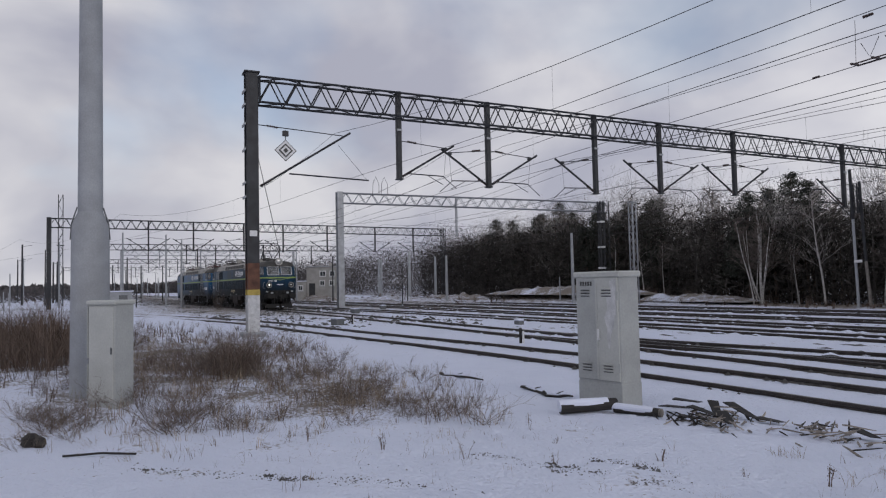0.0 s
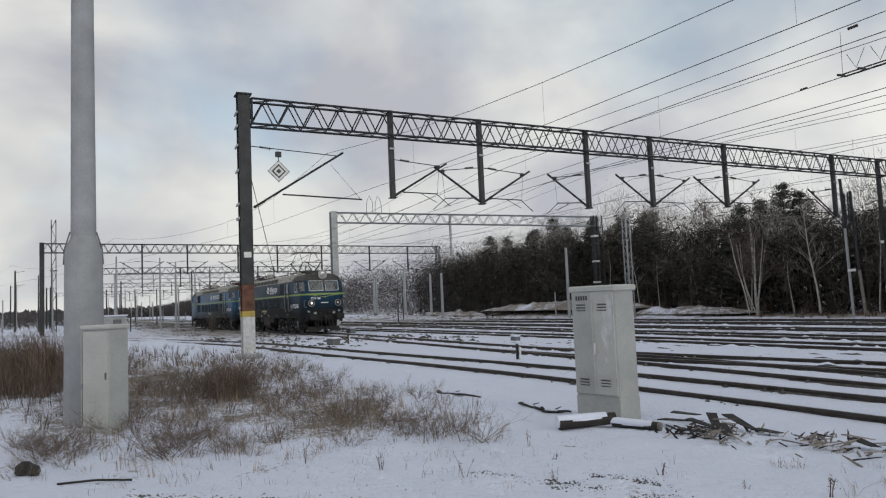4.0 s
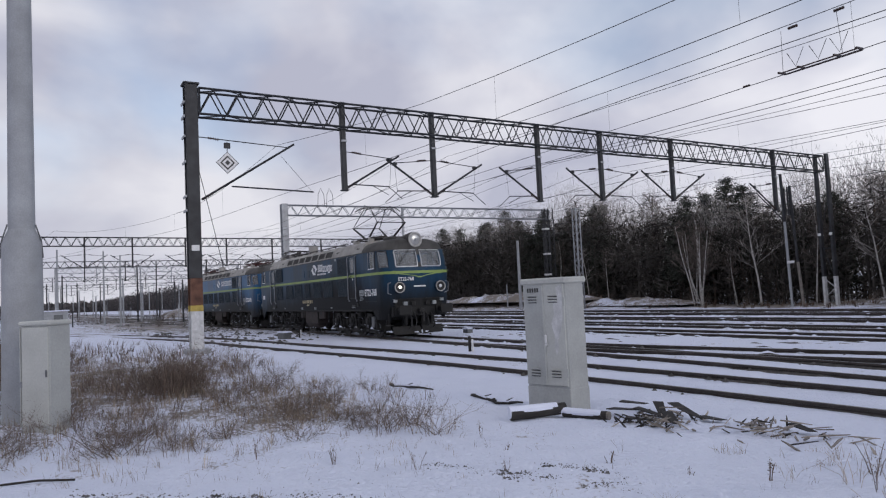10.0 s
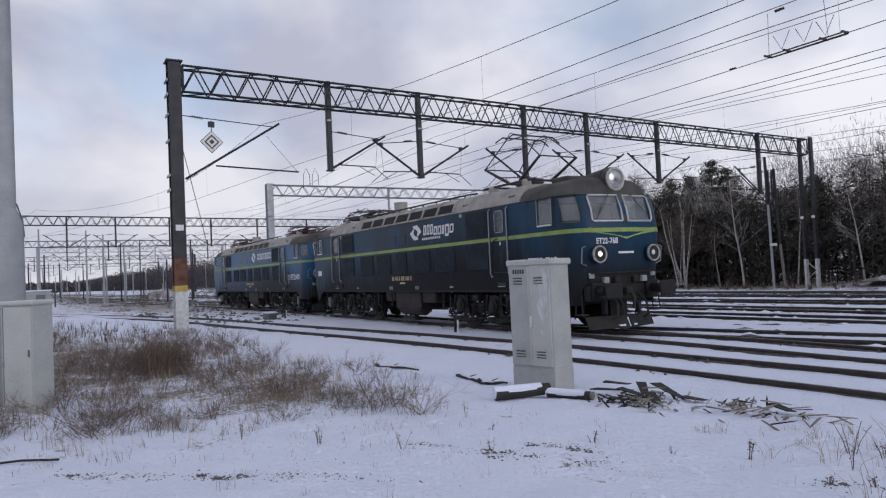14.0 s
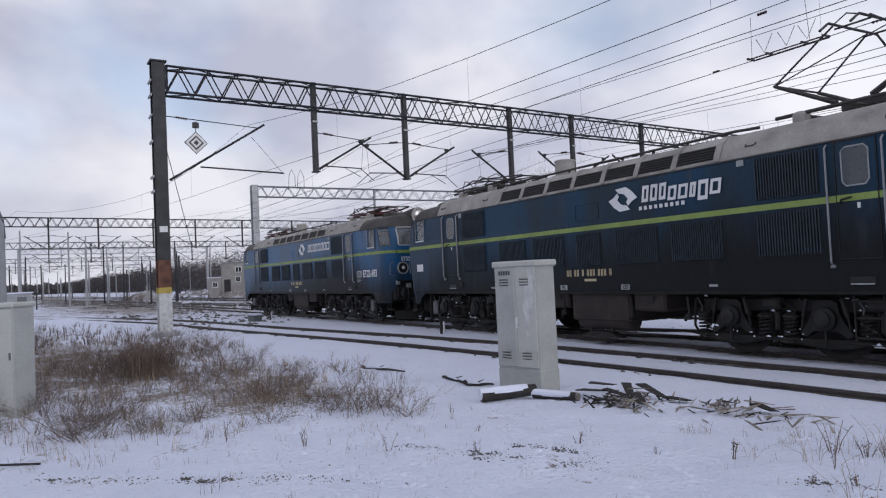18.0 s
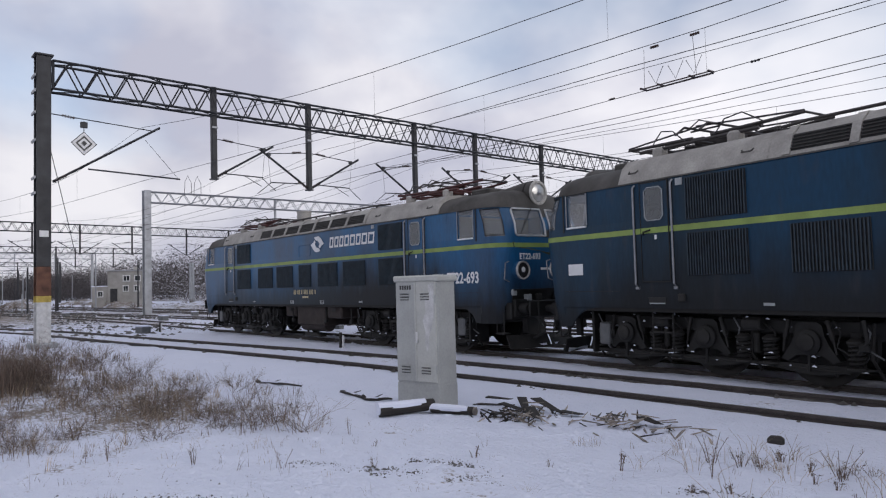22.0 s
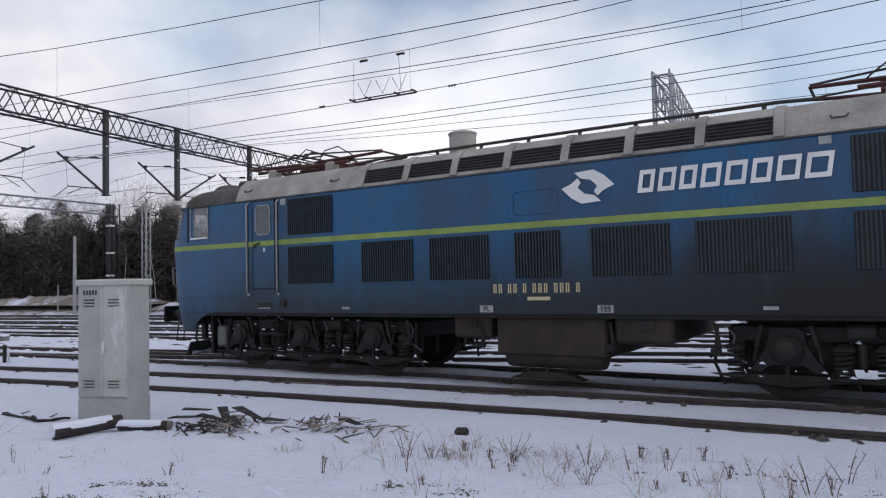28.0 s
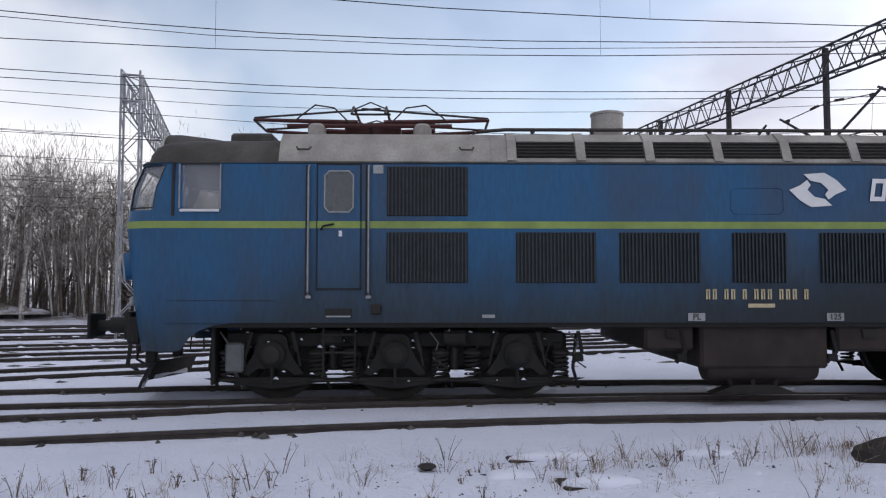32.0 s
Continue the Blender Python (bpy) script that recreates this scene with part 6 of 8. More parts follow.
        part("lamp_ring", MB().turned([(0.292, -e * 0.02), (0.300, e * 0.01), (0.285, e * 0.03), (0.235, e * 0.03), (0.222, 0.0)], 28, "x", (e * 8.865, 0, 3.76)), M["rim_pale"], tl, "pale dusty lamp ring", 40)
        part("reflector_cap", MB().turned([(0.05, 0.0), (0.045, e * 0.02), (0.01, e * 0.03)], 12, "x", (e * 8.900, 0, 3.76)), M["rail_chrome"], tl, "", 60)
        part("side_lamp", MB().turned([(0.06, 0), (0.085, e * 0.05), (0.085, e * 0.16), (0.06, e * 0.18)], 14, "x", (e * 8.52, e * 0.40, 3.60)), M["roof_dark"], root, "small lamp beside the headlamp", 40)
        part("horn", MB().turned([(0.05, 0), (0.06, e * 0.1), (0.11, e * 0.2)], 14, "x", (e * 8.42, e * -0.42, 3.62)), M["roof_dark"], root)
        vee = MB()
        zt, zb = 2.56, 2.27
        pts = [(-1.08, zt), (1.08, zt), (1.06, 2.44), (0.70, 2.41), (0.28, 2.35), (0.0, zb), (-0.28, 2.35), (-0.70, 2.41), (-1.06, 2.44)]
        ring0 = [front_point(a, z, e, 0.008) for a, z in pts]
        ring1 = [front_point(a, z, e, 0.014) for a, z in pts]
        vee.loft([ring0, ring1] if e > 0 else [ring0, ring1])
        part("stripe_point", vee, M["loco_stripe" if logo_style else "stripe_soot_shade"], root, "stripe widening to a point over the nose")
        mdir = Matrix.Rotation(radians(90 * e), 4, "Z") @ FACE_RIGHT
        c = front_point(-0.58, 2.23, e, 0.014)
        a = front_point(-0.75, 2.26, e, 0.0)
        b = front_point(-0.35, 2.26, e, 0.0)
        yaw = math.degrees(math.atan2((b - a).y, (b - a).x))
        lettering("end_number", number, 0.19, M["cream"], root, Matrix.Translation(c) @ Matrix.Rotation(radians(yaw), 4, "Z") @ FACE_RIGHT, 0.8)
        apron = MB().loft([[front_point(a, z, e, 0.012) for a in np.linspace(-1.02, 1.02, 9)] + [front_point(a, z, e, -0.03) for a in np.linspace(1.02, -1.02, 9)] for z in (1.08, 1.46)])
        part("front_apron", apron, M["bogie"], root, "sooty black apron over the buffer beam")
        part("front_ledge", MB().loft([[front_point(a, z, e, 0.09) for a in np.linspace(-1.05, 1.05, 9)] + [front_point(a, z, e, -0.02) for a in np.linspace(1.05, -1.05, 9)] for z in (1.46, 1.49)]), M["bogie_light"], root)
        for k in (-0.62, -0.3, 0.3, 0.62):
            part("end_socket", MB().box(front_point(k, 1.30, e, 0.05), (0.12, 0.17, 0.15), 0.02), M["bogie_light"] if abs(k) < 0.5 else M["label_grey"], root)
        part("end_notice", MB().box(front_point(0.0, 1.95, e, 0.01), (0.012, 0.5, 0.05), 0), M["cream"], root)
        # buffer beam, coupler, plough
        bb = MB().box((e * 8.90, 0, 1.0), (0.20, 2.3, 0.38), 0.03)
        beam = part("buffer_beam", bb, M["bogie"], root)
        cp = MB().box((e * 9.05, 0, 1.02), (0.3, 0.22, 0.16), 0.03).tube([(e * 9.1, 0.05, 1.0), (e * 9.3, 0.0, 0.85), (e * 9.28, 0, 0.6)], 0.045, 6)
        part("coupling_hook", cp, M["bogie_light"], beam)
        for k in (-1, 1):
            rows = []
            for u in np.linspace(0.0, 1.0, 6):
                yy, front = k * (0.04 + 1.02 * u), 9.12 - 0.30 * u
                rows.append([(e * (front - 0.08), yy, 0.44), (e * (front - 0.06), yy, 0.38), (e * front, yy, 0.27), (e * (front + 0.05), yy, 0.14), (e * (front + 0.01), yy, 0.14), (e * (front - 0.09), yy, 0.38), (e * (front - 0.12), yy, 0.44)])
            blade_part = part("plough_blade", MB().loft(rows if k * e > 0 else [r[::-1] for r in rows]), M["bogie_light"], beam, "sooty steel snow plough blade", 40)
            part("packed_snow", MB().loft([[(e * (9.13 - 0.34 * u + 0.03 * math.cos(q)), k * (0.04 + 1.02 * u), 0.19 + 0.05 * math.sin(q) * (0.6 + 0.4 * math.sin(9 * u))) for q in np.linspace(0, 6.28, 9)[:-1]] for u in (0.1, 0.3, 0.5, 0.7, 0.85)]), M["snow"], blade_part, "snow packed on the plough")
            part("plough_bracket", MB().box((e * 8.86, k * 0.55, 0.72), (0.16, 0.10, 0.5), 0.02), M["bogie"], beam)
            part("sand_box", MB().box((e * 7.42, k * 1.20, 0.62), (0.26, 0.20, 0.42), 0.03).tube([(e * 7.44, k * 1.18, 0.42), (e * 7.36, k * 1.0, 0.16)], 0.028, 6), M["lamp_rim"], root, "dusty grey sand box with its pipe")
            # added dark plate that fills the empty view ahead of the wheel
            part("wheel_guard", MB().box((e * 7.72, k * 0.98, 0.66), (0.06, 0.62, 0.84), 0.015), M["bogie"], root)
            part("front_step", MB().box((e * 8.78, k * 1.20, 0.50), (0.30, 0.20, 0.03), 0.006).tube([(e * 8.90, k * 1.28, 0.5), (e * 8.86, k * 1.25, 0.95)], 0.014, 5).tube([(e * 8.66, k * 1.28, 0.5), (e * 8.66, k * 1.25, 0.95)], 0.014, 5), M["bogie_light"], beam)
        inner = MB().box((e * 7.2, 0, 2.2), (0.06, 2.7, 2.2), 0).box((e * 8.3, 0, 2.35), (0.5, 2.3, 0.6), 0.05)
        part("cab_bulkhead", inner, M["cab_inside"], root)
        seat = MB().box((e * 7.7, -0.6, 2.35), (0.12, 0.5, 0.7), 0.05).box((e * 7.9, -0.6, 2.1), (0.5, 0.5, 0.12), 0.05)
        part("seat", seat, M["bogie"], root)
    # underframe between the bogies
    for x0, x1, z0 in ((-1.60, -0.90, 0.72), (-0.80, 1.03, 0.46), (1.15, 2.0, 0.70)):
        part("equipment_box", MB().box(((x0 + x1) / 2, 0, (z0 + 1.15) / 2), (x1 - x0, 2.7, 1.15 - z0), 0.04), M["box_brown"], root, "dark equipment box under the body")
    for x, w in ((-1.22, 0.16), (1.62, 0.22)):
        part("stencil", side_box(MB(), x - w / 2, x + w / 2, 0.90, 1.02, 0.004, (-1,), 0, 0.085), M["bogie_light"], root, "faded stencil on the equipment box")
    part("air_tank", MB().turned([(0.05, -0.86), (0.19, -0.80), (0.21, -0.72), (0.21, 0.72), (0.19, 0.80), (0.05, 0.86)], 20, "x", (0.12, -1.10, 0.47)), M["box_brown"], root, "brown air tank under the body", 40)
    part("side_sill", MB().box((0, -1.40, 1.10), (16.0, 0.05, 0.10), 0.01).box((0, 1.40, 1.10), (16.0, 0.05, 0.10), 0.01), M["bogie"], root)
    feet = MB()
    for k in (-0.45, 0.0, 0.45):
        feet.tube([(k, -1.2, 0.50), (k * 0.7, -1.2, 0.20)], 0.035, 5)
    feet.loft([[(-0.62, y, 0.10), (0.62, y, 0.10), (0.3, y, 0.22), (-0.3, y, 0.22)] for y in (-1.28, -1.05)])
    part("track_magnet", feet, M["bogie_light"], root)
    for k in (-2.55, -1.08, 1.08, 2.55):
        valves = MB()
        valves.tube([(k, -1.34, 1.0), (k + 0.05, -1.36, 0.7), (k - 0.08, -1.34, 0.55)], 0.03, 6)
        valves.box((k, -1.34, 0.62), (0.14, 0.08, 0.1), 0.015)
        part("valve_gear", valves, M["bogie"], root)
    for xc in (-5.15, 5.15):
        bogie(root, xc, wheels)
    return root, wheels


ENGINE_LEAD = locomotive("dusty dark-blue electric locomotive with a lime stripe and raised pantograph", "loco_blue_dull", "ET22-768", True, True, 1)
ENGINE_REAR = locomotive("bright-blue electric locomotive with a lime stripe and folded red pantographs", "loco_blue", "ET22-693", False, False, 0)


# ---------------------------------------------------------------- cabinets and the tall post
def cabinet_tall():
    """The tall grey relay cabinet beside the tracks: two door leaves, louvres, a lipped roof."""
    yaw = 13.0
    g = thing("relay_cabinet", pose(-8.17, 6.36, -0.16, rz=yaw), "tall grey relay cabinet with two doors and louvres", "cabinet")
    w, d, h = 0.76, 0.42, 1.86
    part("body", MB().box((0, 0, h / 2), (w, d, h), 0.012), M["cabinet"], g)
    part("roof", MB().box((0, 0, h + 0.035), (w + 0.07, d + 0.07, 0.09), 0.02), M["cabinet_light"], g, "lipped flat roof")
    part("plinth", MB().box((0, 0, 0.15), (w + 0.012, d + 0.012, 0.50), 0.01), M["cabinet"], g, "plain plinth panel")
    for k, mat in ((-1, "cabinet"), (1, "cabinet_light")):
        dx = k * w * 0.245
        leaf = part("door", MB().box((dx, -d / 2 - 0.012, 1.14), (w * 0.475, 0.024, 1.42), 0.008), M[mat], g, "paler worn door leaf" if k > 0 else "")
        for z in (1.60, 0.56):
            for i in range(3):
                lv = MB().box((dx - 0.01, -d / 2 - 0.034, z + i * 0.04 + 0.010), (0.17, 0.026, 0.012), 0.003, Matrix.Rotation(-0.7, 3, "X"))
                slit = part("louvre", lv, M[mat], leaf)
                part("slit", MB().box((dx - 0.01, -d / 2 - 0.0255, z + i * 0.04 - 0.006), (0.16, 0.004, 0.014), 0), M["mark_black"], slit)
    part("door_edge", MB().box((0.0, -d / 2 - 0.028, 1.14), (0.03, 0.012, 1.40), 0.004), M["cabinet_light"], g)
    scuff = MB()
    rim = [(0.20, 0.86), (0.24, 0.95), (0.23, 1.05), (0.29, 1.18), (0.33, 1.35), (0.345, 1.82), (0.30, 1.835), (0.24, 1.80), (0.25, 1.66), (0.17, 1.62), (0.19, 1.42), (0.13, 1.30), (0.18, 1.14), (0.17, 1.0)]
    scuff.loft([[(a, -d / 2 - 0.0245 - q, z) for a, z in rim] for q in (0, 0.002)])
    part("worn_patch", scuff, M["post_white"], g, "streak of bleached paint")
    part("handle", MB().box((0.03, -d / 2 - 0.04, 1.08), (0.03, 0.03, 0.12), 0.006).tube([(0.03, -d / 2 - 0.02, 1.0), (0.03, -d / 2 - 0.05, 1.0)], 0.018, 8), M["sign_white"], g, "small pale lock handle")
    marks = MB()
    for i in range(5):
        marks.box((-0.27 + i * 0.045, -d / 2 - 0.026, 1.77), (0.03, 0.004, 0.06), 0)
    part("stencilled_mark", marks, M["mark_black"], g, "black stencil bars")
    for z in (0.62, 1.6):
        part("hinge", MB().box((w / 2 - 0.012, -d / 2 - 0.02, z), (0.02, 0.03, 0.12), 0.004), M["cabinet"], g)
    return g


cabinet_tall()


def cabinet_low():
    """The low pale cabinet at the foot of the tall post."""
    g = thing("cable_cabinet", pose(-11.55, -0.02, -0.1, rz=-47 + 90), "low pale-grey cable cabinet among dead weeds", "cabinet")
    w, d, h = 0.52, 0.36, 1.56
    part("body", MB().box((0, 0, h / 2), (w, d, h), 0.014), M["cabinet"], g)
    part("roof", MB().box((0, 0, h + 0.03), (w + 0.05, d + 0.05, 0.07), 0.02), M["cabinet_light"], g)
    part("door", MB().box((0.01, -d / 2 - 0.01, 0.86), (w - 0.05, 0.02, 1.34), 0.006), M["cabinet_light"], g)
    part("door_seam", MB().box((-w / 2 + 0.012, -d / 2 - 0.012, 0.85), (0.014, 0.02, 1.38), 0), M["cabinet"], g)
    part("lock", MB().box((0.22, -d / 2 - 0.024, 0.9), (0.03, 0.02, 0.1), 0.005), M["lamp_rim"], g)
    part("lock_tab", MB().box((-w / 2 + 0.03, -d / 2 - 0.024, 0.75), (0.03, 0.02, 0.08), 0.005), M["rail_chrome"], g)
    return g


cabinet_low()


def tall_post():
    g = thing("lighting_mast", pose(-12.9, -0.33, -0.1), "tall pale-grey tapered mast with a wide foot section", "mast")
    part("foot", MB().turned([(0.31, 0.0), (0.30, 0.1), (0.283, 2.78), (0.276, 2.84), (0.19, 3.05)], 24), M["concrete"], g, "", 50)
    part("shaft", MB().turned([(0.19, 3.02), (0.165, 8.0), (0.12, 14.0)], 24), M["concrete"], g, "", 50)
    for k in (-1, 1):
        part("cable", MB().tube([(0.1, k * 0.19, 3.12), (0.06, k * 0.27, 2.86), (0.04, k * 0.29, 2.6)], 0.012, 5), M["lamp_rim"], g, "thin cable over the shoulder")
    part("hatch", MB().box((0.262, 0.09, 1.0), (0.02, 0.14, 0.42), 0.006), M["concrete"], g)
    return g


tall_post()


# ---------------------------------------------------------------- trees
def limb(mb, p, d, length, r, depth, rng, leaf=None, droop=0.0, split=3):
    pts, q, v = [p], Vector(p), Vector(d).normalized()
    n = 3
    for i in range(n):
        v = (v + Vector((rng.gauss(0, 0.14), rng.gauss(0, 0.14), rng.gauss(0.03, 0.1) - droop))).normalized()
        q = q + v * (length / n)
        pts.append(q.copy())
    mb.tube(pts, r, 5 if r > 0.03 else 3, r * 0.45, caps=False)
    if depth > 0:
        for k in range(split):
            u = rng.uniform(0.35, 1.0)
            j = min(int(u * n), n - 1)
            b = pts[j].lerp(pts[j + 1], u * n - j) if not isinstance(pts[j], tuple) else Vector(pts[j]).lerp(Vector(pts[j + 1]), u * n - j)
            w = (v + Vector((rng.gauss(0, 0.6), rng.gauss(0, 0.6), rng.gauss(0.15, 0.35)))).normalized()
            limb(mb, b, w, length * rng.uniform(0.45, 0.7), r * 0.5, depth - 1, rng, leaf, droop, split)


def needle_clump(mb, c, s, rng, n=16):
    for k in range(n):
        a = Vector((rng.gauss(0, 1), rng.gauss(0, 1), rng.gauss(0, 0.6))) * (s * 0.42)
        p = Vector(c) + a
        u = Vector((rng.gauss(0, 1), rng.gauss(0, 1), rng.gauss(0, 0.6))).normalized() * s * rng.uniform(0.18, 0.36)
        v = Vector((rng.gauss(0, 1), rng.gauss(0, 1), rng.gauss(0, 1))).normalized().cross(u).normalized() * s * rng.uniform(0.03, 0.07)
        mb.add([p - u, p + v, p + u, p - v], [(0, 1, 2, 3)])


def pine(seed, h, spread, low):
    rng = random.Random(seed)
    g = thing("pine_tree", pose(0, 0, -300), "dark green pine at the edge of the wood", "tree", "trees of the wood")
    tr = MB()
    tr.tube([(0, 0, 0), (rng.gauss(0, 0.1), rng.gauss(0, 0.1), h * 0.5), (rng.gauss(0, 0.15), rng.gauss(0, 0.15), h * 0.97)], 0.13, 7, 0.03)
    crown = MB()
    z = h * low
    while z < h * 0.97:
        u = (z - h * low) / (h * (1 - low))
        reach = spread * (1 - u) ** 0.7 * rng.uniform(0.6, 1.1) + 0.2
        for k in range(rng.randint(4, 6)):
            a = rng.uniform(0, 6.28)
            tip = (reach * math.cos(a), reach * math.sin(a), z + rng.uniform(-0.1, 0.45))
            tr.tube([(0, 0, z), tip], 0.025, 3, 0.008, caps=False)
            for e in (0.45, 0.75, 1.0):
                needle_clump(crown, (tip[0] * e, tip[1] * e, z + (tip[2] - z) * e), 0.45 + 0.25 * (1 - u), rng, 30)
        z += rng.uniform(0.35, 0.6)
    needle_clump(crown, (0, 0, h * 0.97), 0.5, rng, 14)
    part("trunk", tr, M["pine_bark"], g)
    part("crown", crown, M["pine_leaf"], g, "ragged dark needles")
    return g


def birch(seed, h, stems, mat="twig"):
    rng = random.Random(seed)
    g = thing("birch_tree", pose(0, 0, -300), "bare white-stemmed birch at the wood edge", "tree", "trees of the wood")
    tr, tw = MB(), MB()
    for s in range(stems):
        lean = Vector((rng.gauss(0, 0.26), rng.gauss(0, 0.14), 1)).normalized() if stems > 1 else Vector((rng.gauss(0, 0.04), rng.gauss(0, 0.04), 1))
        pts, p, v = [Vector((rng.gauss(0, 0.15), rng.gauss(0, 0.15), -0.2))], None, lean
        p = pts[0].copy()
        hh = h * rng.uniform(0.8, 1.05)
        for i in range(7):
            v = (v + Vector((rng.gauss(0, 0.05), rng.gauss(0, 0.05), 0.12))).normalized()
            p = p + v * hh / 7
            pts.append(p.copy())
        tr.tube(pts, 0.065 if stems > 1 else 0.075, 6, 0.015)
        for k in range(22 if stems < 3 else 13):
            u = rng.uniform(0.35, 1.0)
            j = min(int(u * 7), 6)
            b = pts[j].lerp(pts[j + 1], u * 7 - j)
            a = rng.uniform(0, 6.28)
            limb(tw, b, (math.cos(a), math.sin(a), 0.9), h * 0.17 * (1.25 - u) + 0.3, 0.022, 2, rng, None, 0.02, 4)
    part("stem", tr, M["birch_bark"], g, "white papery stems")
    part("crown", tw, M[mat], g)
    return g


def bare_tree(seed, h, mat):
    rng = random.Random(seed)
    g = thing("bare_tree", pose(0, 0, -300), "leafless brown tree of the wood", "tree", "trees of the wood")
    tr, tw = MB(), MB()
    pts = [Vector((0, 0, -0.2))]
    v = Vector((0, 0, 1))
    for i in range(7):
        v = (v + Vector((rng.gauss(0, 0.07), rng.gauss(0, 0.07), 0.1))).normalized()
        pts.append(pts[-1] + v * h / 7)
    tr.tube(pts, 0.10, 6, 0.02)
    for k in range(26):
        u = rng.uniform(0.25, 1.0)
        j = min(int(u * 7), 6)
        b = pts[j].lerp(pts[j + 1], u * 7 - j)
        a = rng.uniform(0, 6.28)
        limb(tw, b, (math.cos(a), math.sin(a), 0.7), h * 0.2 * (1.2 - u) + 0.3, 0.026, 2, rng, None, 0.0, 4)
    part("trunk", tr, M["pine_bark"], g)
    part("crown", tw, M[mat], g)
    return g


def shrub(seed, h):
    rng = random.Random(seed)
    tw = MB()
    for k in range(26):
        a = rng.uniform(0, 6.28)
        limb(tw, (rng.gauss(0, 0.3), rng.gauss(0, 0.3), 0), (0.4 * math.cos(a), 0.4 * math.sin(a), 1), h * rng.uniform(0.6, 1), 0.018, 1, rng, None, 0, 4)
    return solid("bare_shrub", tw, M["twig"], "leafless brown undergrowth shrub", "shrub", "undergrowth", m=pose(0, 0, -300))


PINES = [pine(1, 8.2, 1.7, 0.25), pine(2, 7.2, 1.5, 0.15), pine(3, 9.2, 1.6, 0.35), pine(4, 6.0, 1.6, 0.08)]
BIRCHES = [birch(11, 8.6, 1), birch(12, 7.6, 7), birch(13, 9.2, 1, "twig_pale"), birch(14, 7.4, 2)]
BARES = [bare_tree(21, 7.6, "twig"), bare_tree(22, 8.6, "twig_pale"), bare_tree(23, 6.6, "twig")]
SHRUBS = [shrub(31, 2.4), shrub(32, 1.8)]


def edge(x):
    """The wood's edge."""
    return 41.5 + (0.10 * max(0, -40 - x)) - 0.25 * max(0, x + 10) * 0.3


def place(ob, x, y, s=1.0, turn=None):
    z = snow_level(x, y) - 0.05
    c = copy_thing(ob, pose(x, y, z, rz=random.uniform(0, 360) if turn is None else turn))
    c.scale = (s, s, s * random.uniform(0.92, 1.08))
    return c


def tuft(mb, rng, c, s, wide=0.07):
    u = Vector((rng.gauss(0, 0.8), rng.gauss(0, 0.8), rng.gauss(0.35, 0.6))).normalized() * s
    v = Vector((rng.gauss(0, 1), rng.gauss(0, 1), rng.gauss(0, 1))).cross(u).normalized() * s * wide
    mb.add([c - u, c - v, c + u, c + v], [(0, 1, 2, 3)])


